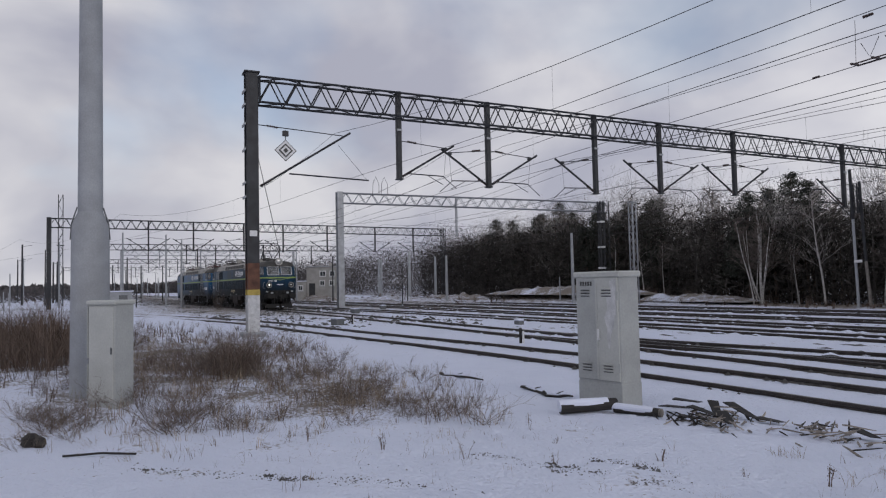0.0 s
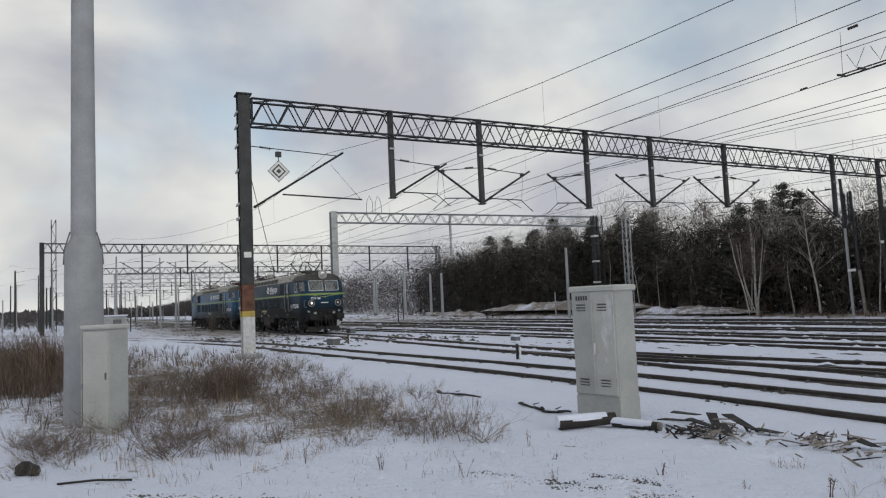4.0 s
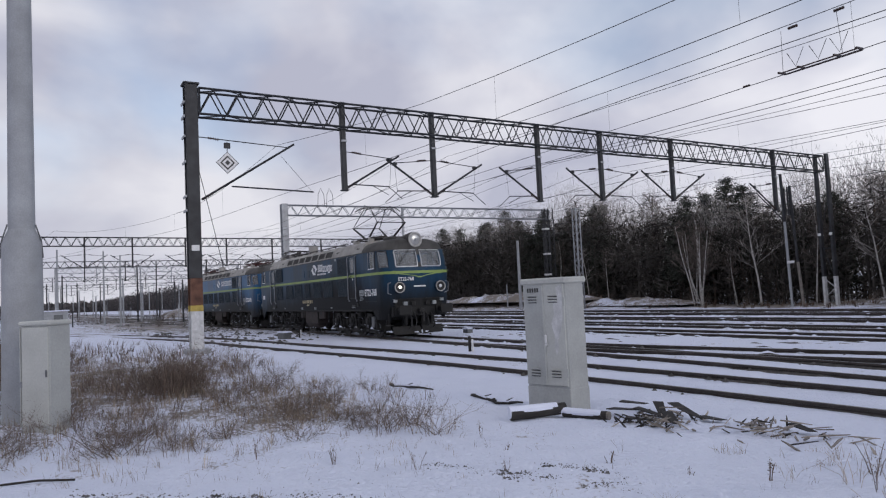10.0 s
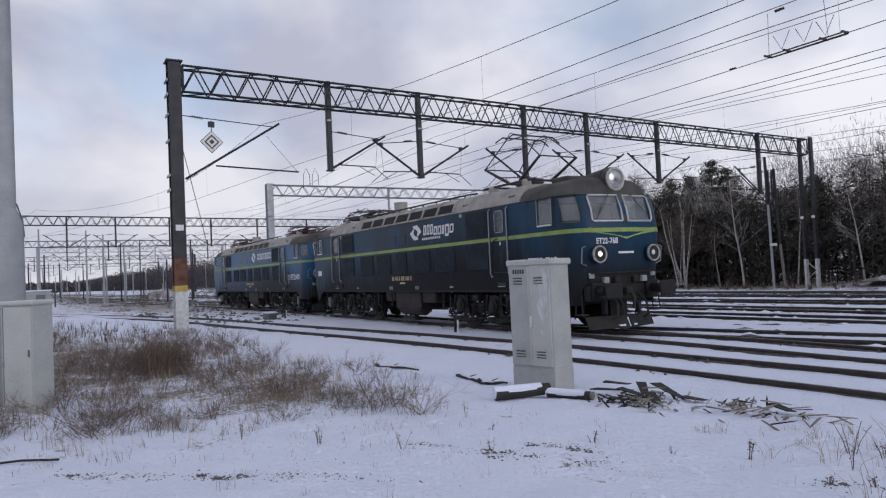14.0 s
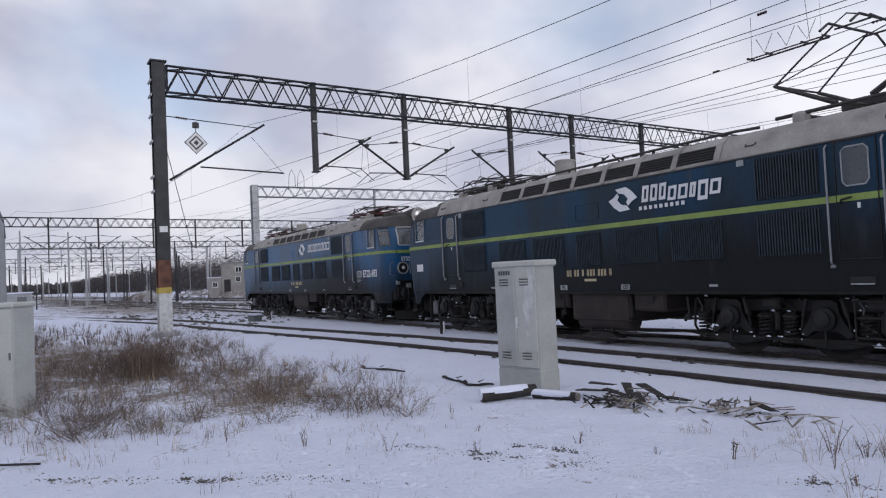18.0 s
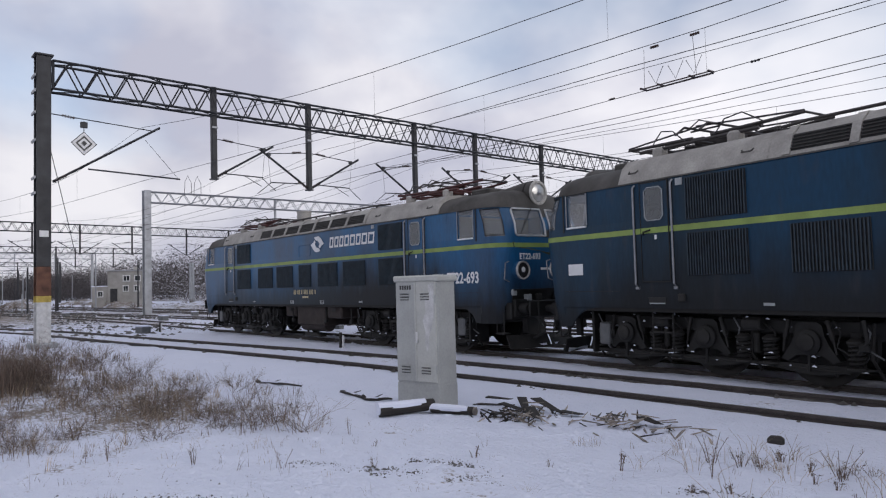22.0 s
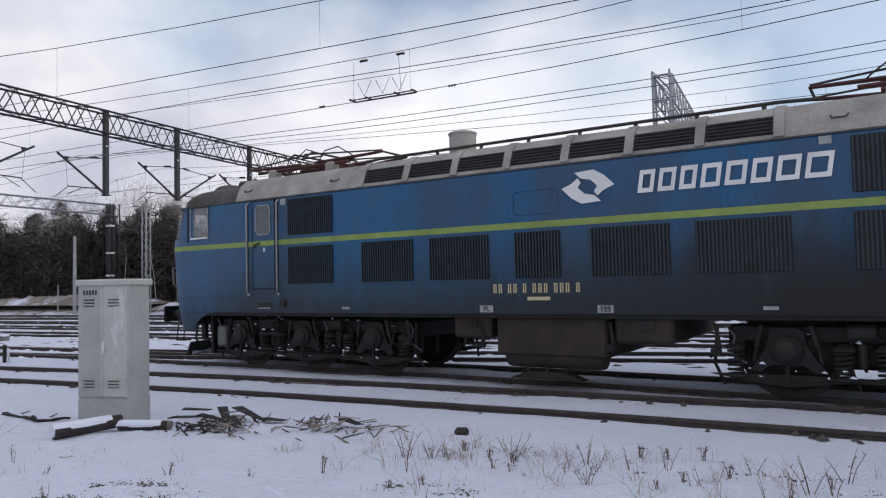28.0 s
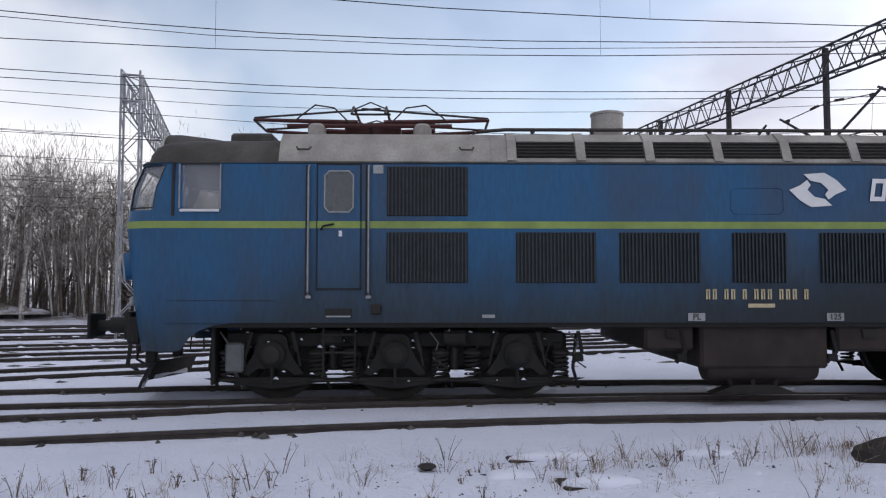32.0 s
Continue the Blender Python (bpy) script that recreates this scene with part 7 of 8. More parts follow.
def wood():
    rng = random.Random(77)
    single = (BIRCHES[0], BIRCHES[2])
    for i in range(310):
        x = rng.uniform(-100, 50)
        light = x > -20
        y = edge(x) + (1.6 if light else 5.0) + rng.random() ** 1.3 * 11
        k = rng.random()
        pines, birches = (0.07, 0.62) if light else (0.24, 0.40)
        ob = rng.choice(PINES) if k < pines else (rng.choice(single) if k < birches else rng.choice(BARES))
        place(ob, x, y, rng.uniform(0.9, 1.15) * (1.0 if x > -50 else 1.2))
    for i in range(60):
        x = rng.uniform(-95, 50)
        place(rng.choice(SHRUBS), x, edge(x) + rng.uniform(0.6, 2.5), rng.uniform(0.25, 0.5))
    # the stems that stand out at the edge
    for x, y, k, s in ((-36.1, 41.6, 1, 0.92), (-36.9, 42.0, 3, 0.8), (-33.6, 42.2, 0, 0.5), (-31.7, 42.0, 2, 1.0), (-27.6, 42.2, 0, 0.8), (-24.0, 43.0, 2, 0.85), (-21.0, 42.6, 3, 0.9), (-19.0, 43.4, 0, 0.95), (-47.5, 43.0, 0, 0.55), (-50.5, 43.4, 2, 0.6), (-56.0, 44.6, 0, 0.7),
                       (-6.0, 42.0, 2, 0.95), (-4.4, 41.2, 0, 0.95), (-2.6, 41.0, 2, 0.9), (-0.8, 41.6, 0, 0.9), (-7.8, 42.4, 0, 1.0)):
        place(BIRCHES[k], x, y, s)
    for x, y, k, s in ((-39.5, 44.4, 0, 1.02), (-37.8, 45.2, 2, 0.98), (-41.5, 45.5, 1, 1.0), (-60, 46, 2, 1.05), (-57.5, 46.5, 0, 1.0), (-62.5, 46, 1, 1.1), (-52, 46, 1, 1.0)):
        place(PINES[k], x, y, s)
    for i in range(14):
        place(rng.choice(SHRUBS), rng.uniform(-135, -55), rng.uniform(-4, 24), rng.uniform(0.35, 0.7))
    for i in range(34):
        place(rng.choice(single), rng.uniform(-15.5, 2.0), rng.uniform(41.0, 44.6), rng.uniform(0.8, 1.1))

    def height(x, y):
        return 6.0 + 1.3 * noise.noise((x * 0.16, y * 0.1, 2)) + 0.9 * noise.noise((x * 0.6, y * 0.4, 7)) + 0.05 * (y - edge(x)) + (2.0 if x < -50 else 0.0)
    # dense wood behind, as one mass of trunks and needle sprays; lighter leafless growth at its open end
    dark, open_end = MB(), MB()
    for i in range(15500):
        x = rng.uniform(-120, 62)
        y = edge(x) + 1.6 + rng.random() ** 1.4 * 20
        light = x > -20 + rng.gauss(0, 2.5)
        mb = open_end if light else dark
        top = height(x, y) - (0.6 if light else 0.0)
        if rng.random() < (0.22 if light else 0.08):
            mb.tube([(x, y, -0.6), (x + rng.gauss(0, 0.2), y, top)], 0.06, 3, 0.02, caps=False)
        z0 = rng.uniform(-0.5, top - 0.3)
        for k in range(10 if light else 13):
            c = Vector((x + rng.gauss(0, 0.75), y + rng.gauss(0, 0.6), z0 + rng.gauss(0.3, 0.5)))
            tuft(mb, rng, c, rng.uniform(0.18, 0.5), 0.04 if light else 0.13)
    tops = MB()
    for i in range(300):
        x = rng.uniform(-112, 56)
        y = edge(x) + 1.0 + rng.random() * 9
        heart = Vector((x, y, 6.3 + rng.uniform(-0.5, 1.4) + 1.3 * noise.noise((x * 0.16, y * 0.1, 2)) + (2.0 if x < -50 else 0.0)))
        wide, tall = rng.uniform(0.5, 1.1), rng.uniform(0.8, 1.4)
        for k in range(260):
            d = Vector((rng.gauss(0, wide), rng.gauss(0, wide), rng.gauss(0, tall)))
            c = heart + d
            u = (d * 0.8 + Vector((rng.gauss(0, 0.5), rng.gauss(0, 0.5), 0.9))).normalized() * rng.uniform(0.15, 0.45)
            tops.add([c - u, c + Vector((0.010, 0, 0)), c + u, c - Vector((0.010, 0, 0))], [(0, 1, 2, 3)])
    for i in range(90):
        x = rng.uniform(-20, 6)
        heart = Vector((x, edge(x) + rng.uniform(0.5, 3.0), rng.uniform(2.5, 8.0)))
        for k in range(150):
            d = Vector((rng.gauss(0, 0.9), rng.gauss(0, 0.6), rng.gauss(0, 1.1)))
            c = heart + d
            u = (d * 0.5 + Vector((rng.gauss(0, 0.6), rng.gauss(0, 0.4), 0.9))).normalized() * rng.uniform(0.15, 0.45)
            tops.add([c - u, c + Vector((0.011, 0, 0)), c + u, c - Vector((0.011, 0, 0))], [(0, 1, 2, 3)])
    solid("wood_twigs", tops, M["twig_pale"], "fine leafless crowns of the wood", "twigs", kind="stuff")
    solid("dense_wood", dark, M["far_wood"], "dark dense wood behind the first trees", "wood", kind="stuff")
    solid("leafless_wood", open_end, M["twig"], "grey-brown leafless thicket behind the birches", "wood", kind="stuff")
    # far wood down the line
    mb = MB()
    for i in range(28000):
        u = rng.random() ** 2.2
        x = -105 - 900 * u
        big = min(1.2, max(0.3, -x / 420))
        y = 48 + rng.uniform(0, 26)
        h = rng.uniform(7.0, 12.0) + 1.8 * noise.noise((x * 0.05, 0, 3))
        z0 = rng.uniform(-0.5, h - 1.5)
        for k in range(6):
            c = Vector((x + rng.gauss(0, 1.2), y + rng.gauss(0, 1.2), z0 + rng.uniform(0, 1.8)))
            a = Vector((rng.gauss(0, 0.8), rng.gauss(0, 0.8), rng.gauss(0.5, 0.6))).normalized() * 0.85 * big
            b = Vector((rng.gauss(0, 1), rng.gauss(0, 1), rng.gauss(0, 0.6))).normalized() * 0.17 * big
            mb.add([c - a, c - b, c + a, c + b], [(0, 1, 2, 3)])
    for i in range(2600):
        x, y = rng.uniform(-960, -720), rng.uniform(-190, 60)
        h = rng.uniform(5, 10)
        for k in range(3):
            c = Vector((x + rng.gauss(0, 2), y + rng.gauss(0, 2), rng.uniform(-0.5, h)))
            a = Vector((rng.gauss(0, 0.4), rng.gauss(0, 0.4), 1)).normalized() * 2.4
            b = Vector((rng.gauss(0, 0.5), rng.gauss(0, 1), 0)).normalized() * 1.6
            mb.add([c - a, c - b, c + a, c + b], [(0, 1, 2, 3)])
    for i in range(3600):
        x, y = rng.uniform(-270, -150), rng.uniform(-75, 4)
        for k in range(4):
            tuft(mb, rng, Vector((x + rng.gauss(0, 0.8), y + rng.gauss(0, 0.8), rng.uniform(-0.3, 2.6 + 1.2 * noise.noise((x * 0.1, y * 0.1, 1))))), rng.uniform(0.3, 0.8), 0.12)
    # haze comes from the paler twig colour, there is none in the air
    solid("far_wood", mb, M["hazy_wood"], "dark wood far down the line, haze put into its colour", "wood", kind="stuff")


wood()


# ---------------------------------------------------------------- posts, hut, far clutter
def pole(x, y, h, r, mat="concrete", label="slim concrete post among the tracks", arm=0.0):
    g = thing("signal_post" if arm else "concrete_post", pose(x, y, snow_level(x, y) - 0.1), label, "post", "posts of the yard")
    part("shaft", MB().turned([(r, 0), (r * 0.75, h)], 10), M[mat], g, "", 50)
    if arm:
        part("arm", MB().tube([(0, 0, h - 0.3), (0, arm, h - 0.1)], 0.03, 6), M["steel_dark"], g)
    return g


for x, y, h, r in ((-52.8, 37.4, 6.4, 0.16), (-56.5, 38.5, 2.4, 0.07), (-88, 36, 6.2, 0.2), (-84, 38, 5.6, 0.18), (-70, 33, 5.0, 0.16), (-110, 40, 6.5, 0.2), (-100, 36, 6.0, 0.2)):
    pole(x, y, h, r, "concrete", "pale concrete post beside the tracks")
for x, y, h, r, m in ((-120, -12, 9, 0.15, "steel_dark"), (-135, -9, 7, 0.15, "steel_dark"), (-142, -14, 8, 0.12, "steel_grey"), (-160, -10, 8, 0.15, "steel_dark"), (-118, 2, 7.0, 0.12, "steel_dark"), (-172, -18, 9, 0.15, "steel_dark"), (-150, -22, 9, 0.15, "steel_grey"), (-200, -20, 10, 0.2, "steel_dark"), (-180, 6, 8, 0.15, "steel_dark"), (-210, 0, 9, 0.2, "steel_dark"), (-140, 12, 7, 0.14, "steel_grey"), (-165, 18, 7, 0.14, "steel_grey"), (-108, 14, 4.5, 0.1, "steel_dark"), (-68, 27, 4.2, 0.06, "steel_dark"), (-74, 30, 4.0, 0.06, "steel_dark")):
    pole(x, y, h, r, m, "dark steel post far down the yard", 1.2 if h > 6.5 else 0.0)


def far_tower():
    g = thing("lattice_mast", pose(-107, -6.3, -0.2), "slim dark lattice mast with a ladder", "mast")
    part("lattice", lattice_post(MB(), (0, 0), 0, 15.0, 0.55, 0.55, 1.2), M["steel_dark"], g)
    part("platform", MB().box((0, 0, 8.2), (0.9, 0.9, 0.08), 0.01), M["steel_dark"], g)


far_tower()


def mast_near_wood():
    """The pair of posts with a bracket before the birches."""
    g = thing("line_mast", pose(-28.2, 40.6, -0.5), "double steel line mast with a bracket and small plates", "mast")
    part("post", MB().tube([(0, 0, 0), (-0.1, 0, 5.6)], 0.085, 8, 0.08), M["concrete"], g)
    part("upper_post", MB().tube([(-0.1, 0, 5.55), (-0.16, 0, 8.6)], 0.10, 8, 0.09), M["steel_dark"], g)
    part("prop", MB().tube([(0.62, 0.25, 0), (0.45, 0.2, 3.0)], 0.10, 8, 0.09), M["log_bark"], g)
    part("upper_prop", MB().tube([(0.45, 0.2, 2.95), (0.28, 0.2, 7.8)], 0.09, 8, 0.08), M["steel_dark"], g)
    part("cap_frame", lattice_post(MB(), (0.06, 0.1), 5.9, 7.7, 0.36, 0.2, 0.5), M["steel_dark"], g)
    part("plate", MB().box((0.2, -0.14, 3.0), (0.5, 0.04, 0.16), 0.01), M["sign_white"], g)
    part("bracket", MB().tube([(-0.1, 0, 5.6), (-1.2, -1.0, 7.5), (-1.7, -1.2, 7.5)], 0.04, 5), M["steel_dark"], g)


mast_near_wood()


def hut():
    """The grey two-storey railway building down the line, with a lower wing."""
    g = thing("line_building", pose(-106.2, 28.4, -0.4, rz=-15), "grey two-storey railway building with a low wing", "building")
    part("wall", MB().box((0, 0.6, 2.55), (4.0, 4.6, 5.1), 0.03), M["render_wall"], g)
    part("wing_wall", MB().box((0, -2.65, 1.5), (3.7, 1.88, 3.0), 0.03), M["render_wall"], g)
    part("roof", MB().box((0, 0.6, 5.17), (4.3, 4.9, 0.14), 0.03), M["steel_grey"], g)
    part("wing_roof", MB().box((0, -2.7, 3.06), (4.0, 2.0, 0.12), 0.03), M["snow"], g, "snow-covered roof of the wing")
    part("chimney", MB().box((-1.0, 1.9, 5.5), (0.5, 0.5, 0.6), 0.03), M["render_wall"], g)
    for y, z, w in ((0.7, 4.1, 0.8), (2.1, 4.1, 0.7), (2.0, 2.7, 0.6), (0.6, 2.7, 0.6), (-2.6, 2.0, 0.6)):
        x = 2.0 if y > -2 else 1.85
        f = part("window", MB().box((x + 0.01, y, z), (0.08, w + 0.16, 0.86), 0.01), M["sign_white"], g, "white-framed window")
        for k in (-1, 1):
            part("pane", MB().box((x + 0.055, y + k * w * 0.25, z), (0.02, w * 0.42, 0.66), 0.004), M["window_dark"], f)
        part("sill", MB().box((x + 0.08, y, z - 0.47), (0.16, w + 0.2, 0.06), 0.01), M["concrete"], f)
    part("door", MB().box((2.02, -0.9, 1.7), (0.08, 0.9, 2.0), 0.01), M["steel_dark"], g)


hut()


def relay_box(x, y, s=1.0):
    g = thing("track_box", pose(x, y, snow_level(x, y) - 0.02, rz=random.uniform(-10, 10)), "grey trackside box under a snow cap", "box", "trackside boxes")
    part("body", MB().box((0, 0, 0.16 * s), (0.7 * s, 0.45 * s, 0.36 * s), 0.03), M["lamp_rim"], g)
    part("snow_cap", MB().box((0, 0, 0.37 * s), (0.74 * s, 0.5 * s, 0.07), 0.03), M["snow"], g)


def yard_masts():
    """Lattice and marked posts along the edge of the yard."""
    g = thing("lattice_mast", pose(-45.2, 38.0, -0.35), "pale galvanised lattice mast by the yard", "mast", "yard masts")
    part("lattice", lattice_post(MB(), (0, 0), 0, 8.3, 0.42, 0.42, 0.55), M["steel_grey"], g)
    part("cap", MB().box((0, 0, 8.33), (0.6, 0.6, 0.06), 0.01), M["steel_grey"], g)
    g = thing("marked_mast", pose(-52.3, 40.3, -0.35), "dark lattice mast with white bands", "mast", "yard masts")
    part("lattice", lattice_post(MB(), (0, 0), 0, 9.3, 0.36, 0.36, 0.6), M["steel_dark"], g)
    for z in (0.6, 3.2, 5.1, 7.4):
        part("band", MB().box((0, 0, z), (0.5, 0.5, 0.16), 0.01), M["post_white"], g, "white band")
    g = thing("relay_house", pose(-70.0, 0.6, -0.25, rz=4), "pale concrete relay house by the line", "hut")
    part("body", MB().box((0, 0, 0.95), (1.5, 1.9, 1.9), 0.03), M["concrete"], g)
    part("roof", MB().box((0, 0, 1.95), (1.7, 2.1, 0.1), 0.02), M["snow"], g, "roof under snow")
    part("door", MB().box((0.76, 0.2, 0.85), (0.04, 0.7, 1.5), 0.01), M["lamp_rim"], g)


yard_masts()
for x, y, s in ((-31.5, 9.3, 0.9), (-26.0, 15.6, 0.6), (-45, 14.5, 0.9), (-52, 19, 0.9), (-62, 12.5, 0.9)):
    relay_box(x, y, s)


def short_post(x, y):
    g = thing("marker_post", pose(x, y, -0.2), "short dark double marker post in the snow", "post", "marker posts")
    part("peg", MB().box((0, 0, 0.28), (0.07, 0.07, 0.56), 0.01), M["charred"], g)
    part("peg", MB().box((0.12, 0.02, 0.24), (0.05, 0.05, 0.48), 0.01), M["sign_white"], g, "white peg")


for x, y in ((-17.6, 10.6), (-31.8, 11.0 - 0.9)):
    short_post(x, y)


# ---------------------------------------------------------------- weeds and litter
def blade(mb, p, h, lean, turn, w):
    """One stalk: a bent three-sided sliver."""
    dx, dy = math.cos(turn) * lean, math.sin(turn) * lean
    sx, sy = -math.sin(turn) * w, math.cos(turn) * w
    x, y, z = p
    mb.add([(x - sx, y - sy, z), (x + sx, y + sy, z), (x + dx * 0.4 + sx * 0.7, y + dy * 0.4 + sy * 0.7, z + h * 0.6), (x + dx * 0.4 - sx * 0.7, y + dy * 0.4 - sy * 0.7, z + h * 0.6), (x + dx, y + dy, z + h)],
           [(0, 1, 2, 3), (3, 2, 4)])


def grass_field(name, label, mat, spots, seed):
    """Dead grass: stalks scattered round each spot (x, y, spread x, spread y, count, height, width)."""
    rng = random.Random(seed)
    mb = MB()
    for cx, cy, rx, ry, n, h, w in spots:
        per = 11 if n > 200 else 4
        for i in range(n // per):
            tx, ty = cx + rx * max(-1.9, min(1.9, rng.gauss(0, 1))), cy + ry * max(-1.9, min(1.9, rng.gauss(0, 1)))
            tall, lay, bend = h * rng.uniform(0.45, 1.15), rng.uniform(0, 6.28), abs(rng.gauss(0, 0.45))
            for k in range(per):
                x, y = tx + rng.gauss(0, 0.10 * h + 0.02), ty + rng.gauss(0, 0.10 * h + 0.02)
                if y > 7.2 + 0.02 * x and x > -20 or x * x + y * y < 9:
                    continue
                z = snow_level(x, y) + 0.05 * noise.noise((x * 0.55, y * 0.55, 0)) - 0.03
                blade(mb, (x, y, z), tall * rng.uniform(0.6, 1.1), tall * (bend + abs(rng.gauss(0, 0.3))), lay + rng.gauss(0, 0.9), w * rng.uniform(0.6, 1.3))
    return solid(name, mb, M[mat], label, "grass", kind="stuff")


grass_field("dry_grass", "straw-coloured dead grass poking through snow", "dry_grass", [
    (-10.0, 3.2, 1.1, 0.6, 900, 0.26, 0.0028), (-8.3, 3.9, 0.6, 0.3, 300, 0.24, 0.002), (-12.5, 3.3, 1.5, 1.0, 1000, 0.26, 0.0035), (-15, 2.4, 1.7, 1.2, 900, 0.32, 0.0045),
    (-18.5, 3.8, 1.8, 0.9, 420, 0.30, 0.005), (-22, 2.0, 2.6, 1.7, 560, 0.36, 0.006), (-9.2, 1.1, 0.9, 0.7, 480, 0.24, 0.0022), (-12, 1.0, 1.4, 0.8, 600, 0.30, 0.003), (-10.5, -0.4, 1.0, 0.4, 300, 0.28, 0.0025), (-7.4, 2.9, 0.6, 0.4, 70, 0.16, 0.002),
    (-4.5, 4.5, 3.0, 1.4, 420, 0.09, 0.0013), (2.0, 5.4, 3.0, 0.9, 380, 0.11, 0.0013), (-7, 1.5, 2.0, 1.2, 260, 0.12, 0.0015), (-2.2, 6.6, 0.9, 0.3, 130, 0.20, 0.0015), (0.6, 6.8, 1.0, 0.25, 150, 0.22, 0.0015), (3.2, 6.6, 0.8, 0.25, 110, 0.22, 0.0015), (5.6, 6.0, 0.5, 0.3, 300, 0.32, 0.002), (-4.0, 6.2, 0.7, 0.3, 60, 0.18, 0.0015), (1.5, 5.8, 1.0, 0.3, 50, 0.16, 0.0013)], 5)
grass_field("brown_weeds", "dense brown dead stalks beside the gantry post", "brown_stalk", [
    (-14.6, 1.9, 0.60, 0.40, 800, 0.75, 0.0045), (-16.5, 2.7, 0.9, 0.5, 320, 0.5, 0.005), (-22.5, -1.6, 2.0, 0.9, 2000, 1.25, 0.007), (-19, -1.8, 1.6, 0.8, 1500, 1.0, 0.006), (-27, -3.0, 3.0, 1.3, 1800, 1.5, 0.009), (-19.5, 4.4, 1.2, 0.4, 260, 0.4, 0.005), (-12.0, 3.4, 2.2, 1.0, 500, 0.30, 0.003), (-11.5, 0.8, 1.6, 0.8, 420, 0.35, 0.003), (-17.5, 1.0, 2.5, 1.2, 700, 0.45, 0.005), (-25.5, 2.6, 3.0, 1.0, 500, 0.45, 0.007),
    (-10.3, 3.1, 0.3, 0.2, 110, 0.40, 0.003), (-14.5, -0.9, 1.3, 0.5, 260, 0.42, 0.004), (-24, 3.6, 1.5, 0.6, 120, 0.35, 0.005), (-30, 1.0, 4.0, 1.3, 350, 0.5, 0.007),
    (-7.2, 2.6, 1.3, 0.9, 190, 0.14, 0.0018), (-5.4, 3.8, 1.3, 0.8, 130, 0.12, 0.0015), (-8.2, 1.2, 1.2, 0.8, 190, 0.20, 0.002), (-3.2, 5.7, 1.2, 0.6, 110, 0.13, 0.0014), (-9.6, 2.2, 0.9, 0.5, 160, 0.3, 0.0022)], 6)


def weed(seed, h, n):
    """A dry plant with side shoots and seed heads."""
    rng = random.Random(seed)
    st, hd = MB(), MB()
    for k in range(n):
        a, ln = rng.uniform(0, 6.28), rng.uniform(0.05, 0.55)
        hh = h * rng.uniform(0.6, 1.0)
        tip = Vector((math.cos(a) * ln * h, math.sin(a) * ln * h, hh))
        st.tube([(rng.gauss(0, 0.015), rng.gauss(0, 0.015), -0.04), tip * 0.5 + Vector((0, 0, hh * 0.06)), tip], 0.0045, 4, 0.002, caps=False)
        for i in range(rng.randint(1, 4)):
            u = rng.uniform(0.45, 1.0)
            p = tip * u
            b = rng.uniform(0, 6.28)
            e = p + Vector((math.cos(b) * 0.06, math.sin(b) * 0.06, rng.uniform(-0.02, 0.06))) * (h * rng.uniform(0.8, 2.0))
            st.tube([p, e], 0.0025, 3, caps=False)
            for j in range(3 if h > 0.2 else 1):
                c = e + Vector((rng.gauss(0, 0.012), rng.gauss(0, 0.012), rng.gauss(0, 0.015)))
                s = rng.uniform(0.002, 0.005)
                hd.add([c + Vector((s, 0, 0)), c + Vector((0, s, 0)), c + Vector((-s, -s, 0)), c + Vector((0, 0, s * 1.6)), c - Vector((0, 0, s))], [(0, 1, 3), (1, 2, 3), (2, 0, 3), (1, 0, 4), (2, 1, 4), (0, 2, 4)])
    g = thing("dry_weed", pose(0, 0, -300), "dry brown weed with seed heads standing in snow", "weed", "dry weeds")
    part("stalk", st, M["brown_stalk"], g)
    part("seed_head", hd, M["brown_stalk"], g)["kind"] = "stuff"
    return g


def grass_clump(seed, h, n):
    """A loose clump of thin bent stalks."""
    rng = random.Random(seed)
    mb = MB()
    for k in range(n):
        a, lean, tall = rng.uniform(0, 6.28), abs(rng.gauss(0.2, 0.35)), h * rng.uniform(0.45, 1.0)
        p = Vector((rng.gauss(0, 0.06), rng.gauss(0, 0.06), -0.03))
        d = Vector((math.cos(a) * lean, math.sin(a) * lean, 1))
        mb.tube([p, p + d * (tall * 0.55), p + Vector((d.x * 1.6, d.y * 1.6, 0.9)) * tall], 0.0026, 3, 0.0012, caps=False)
    return solid("grass_clump", mb, M["dry_grass"], "thin dead grass stalks standing in snow", "grass", "grass clumps", m=pose(0, 0, -300))


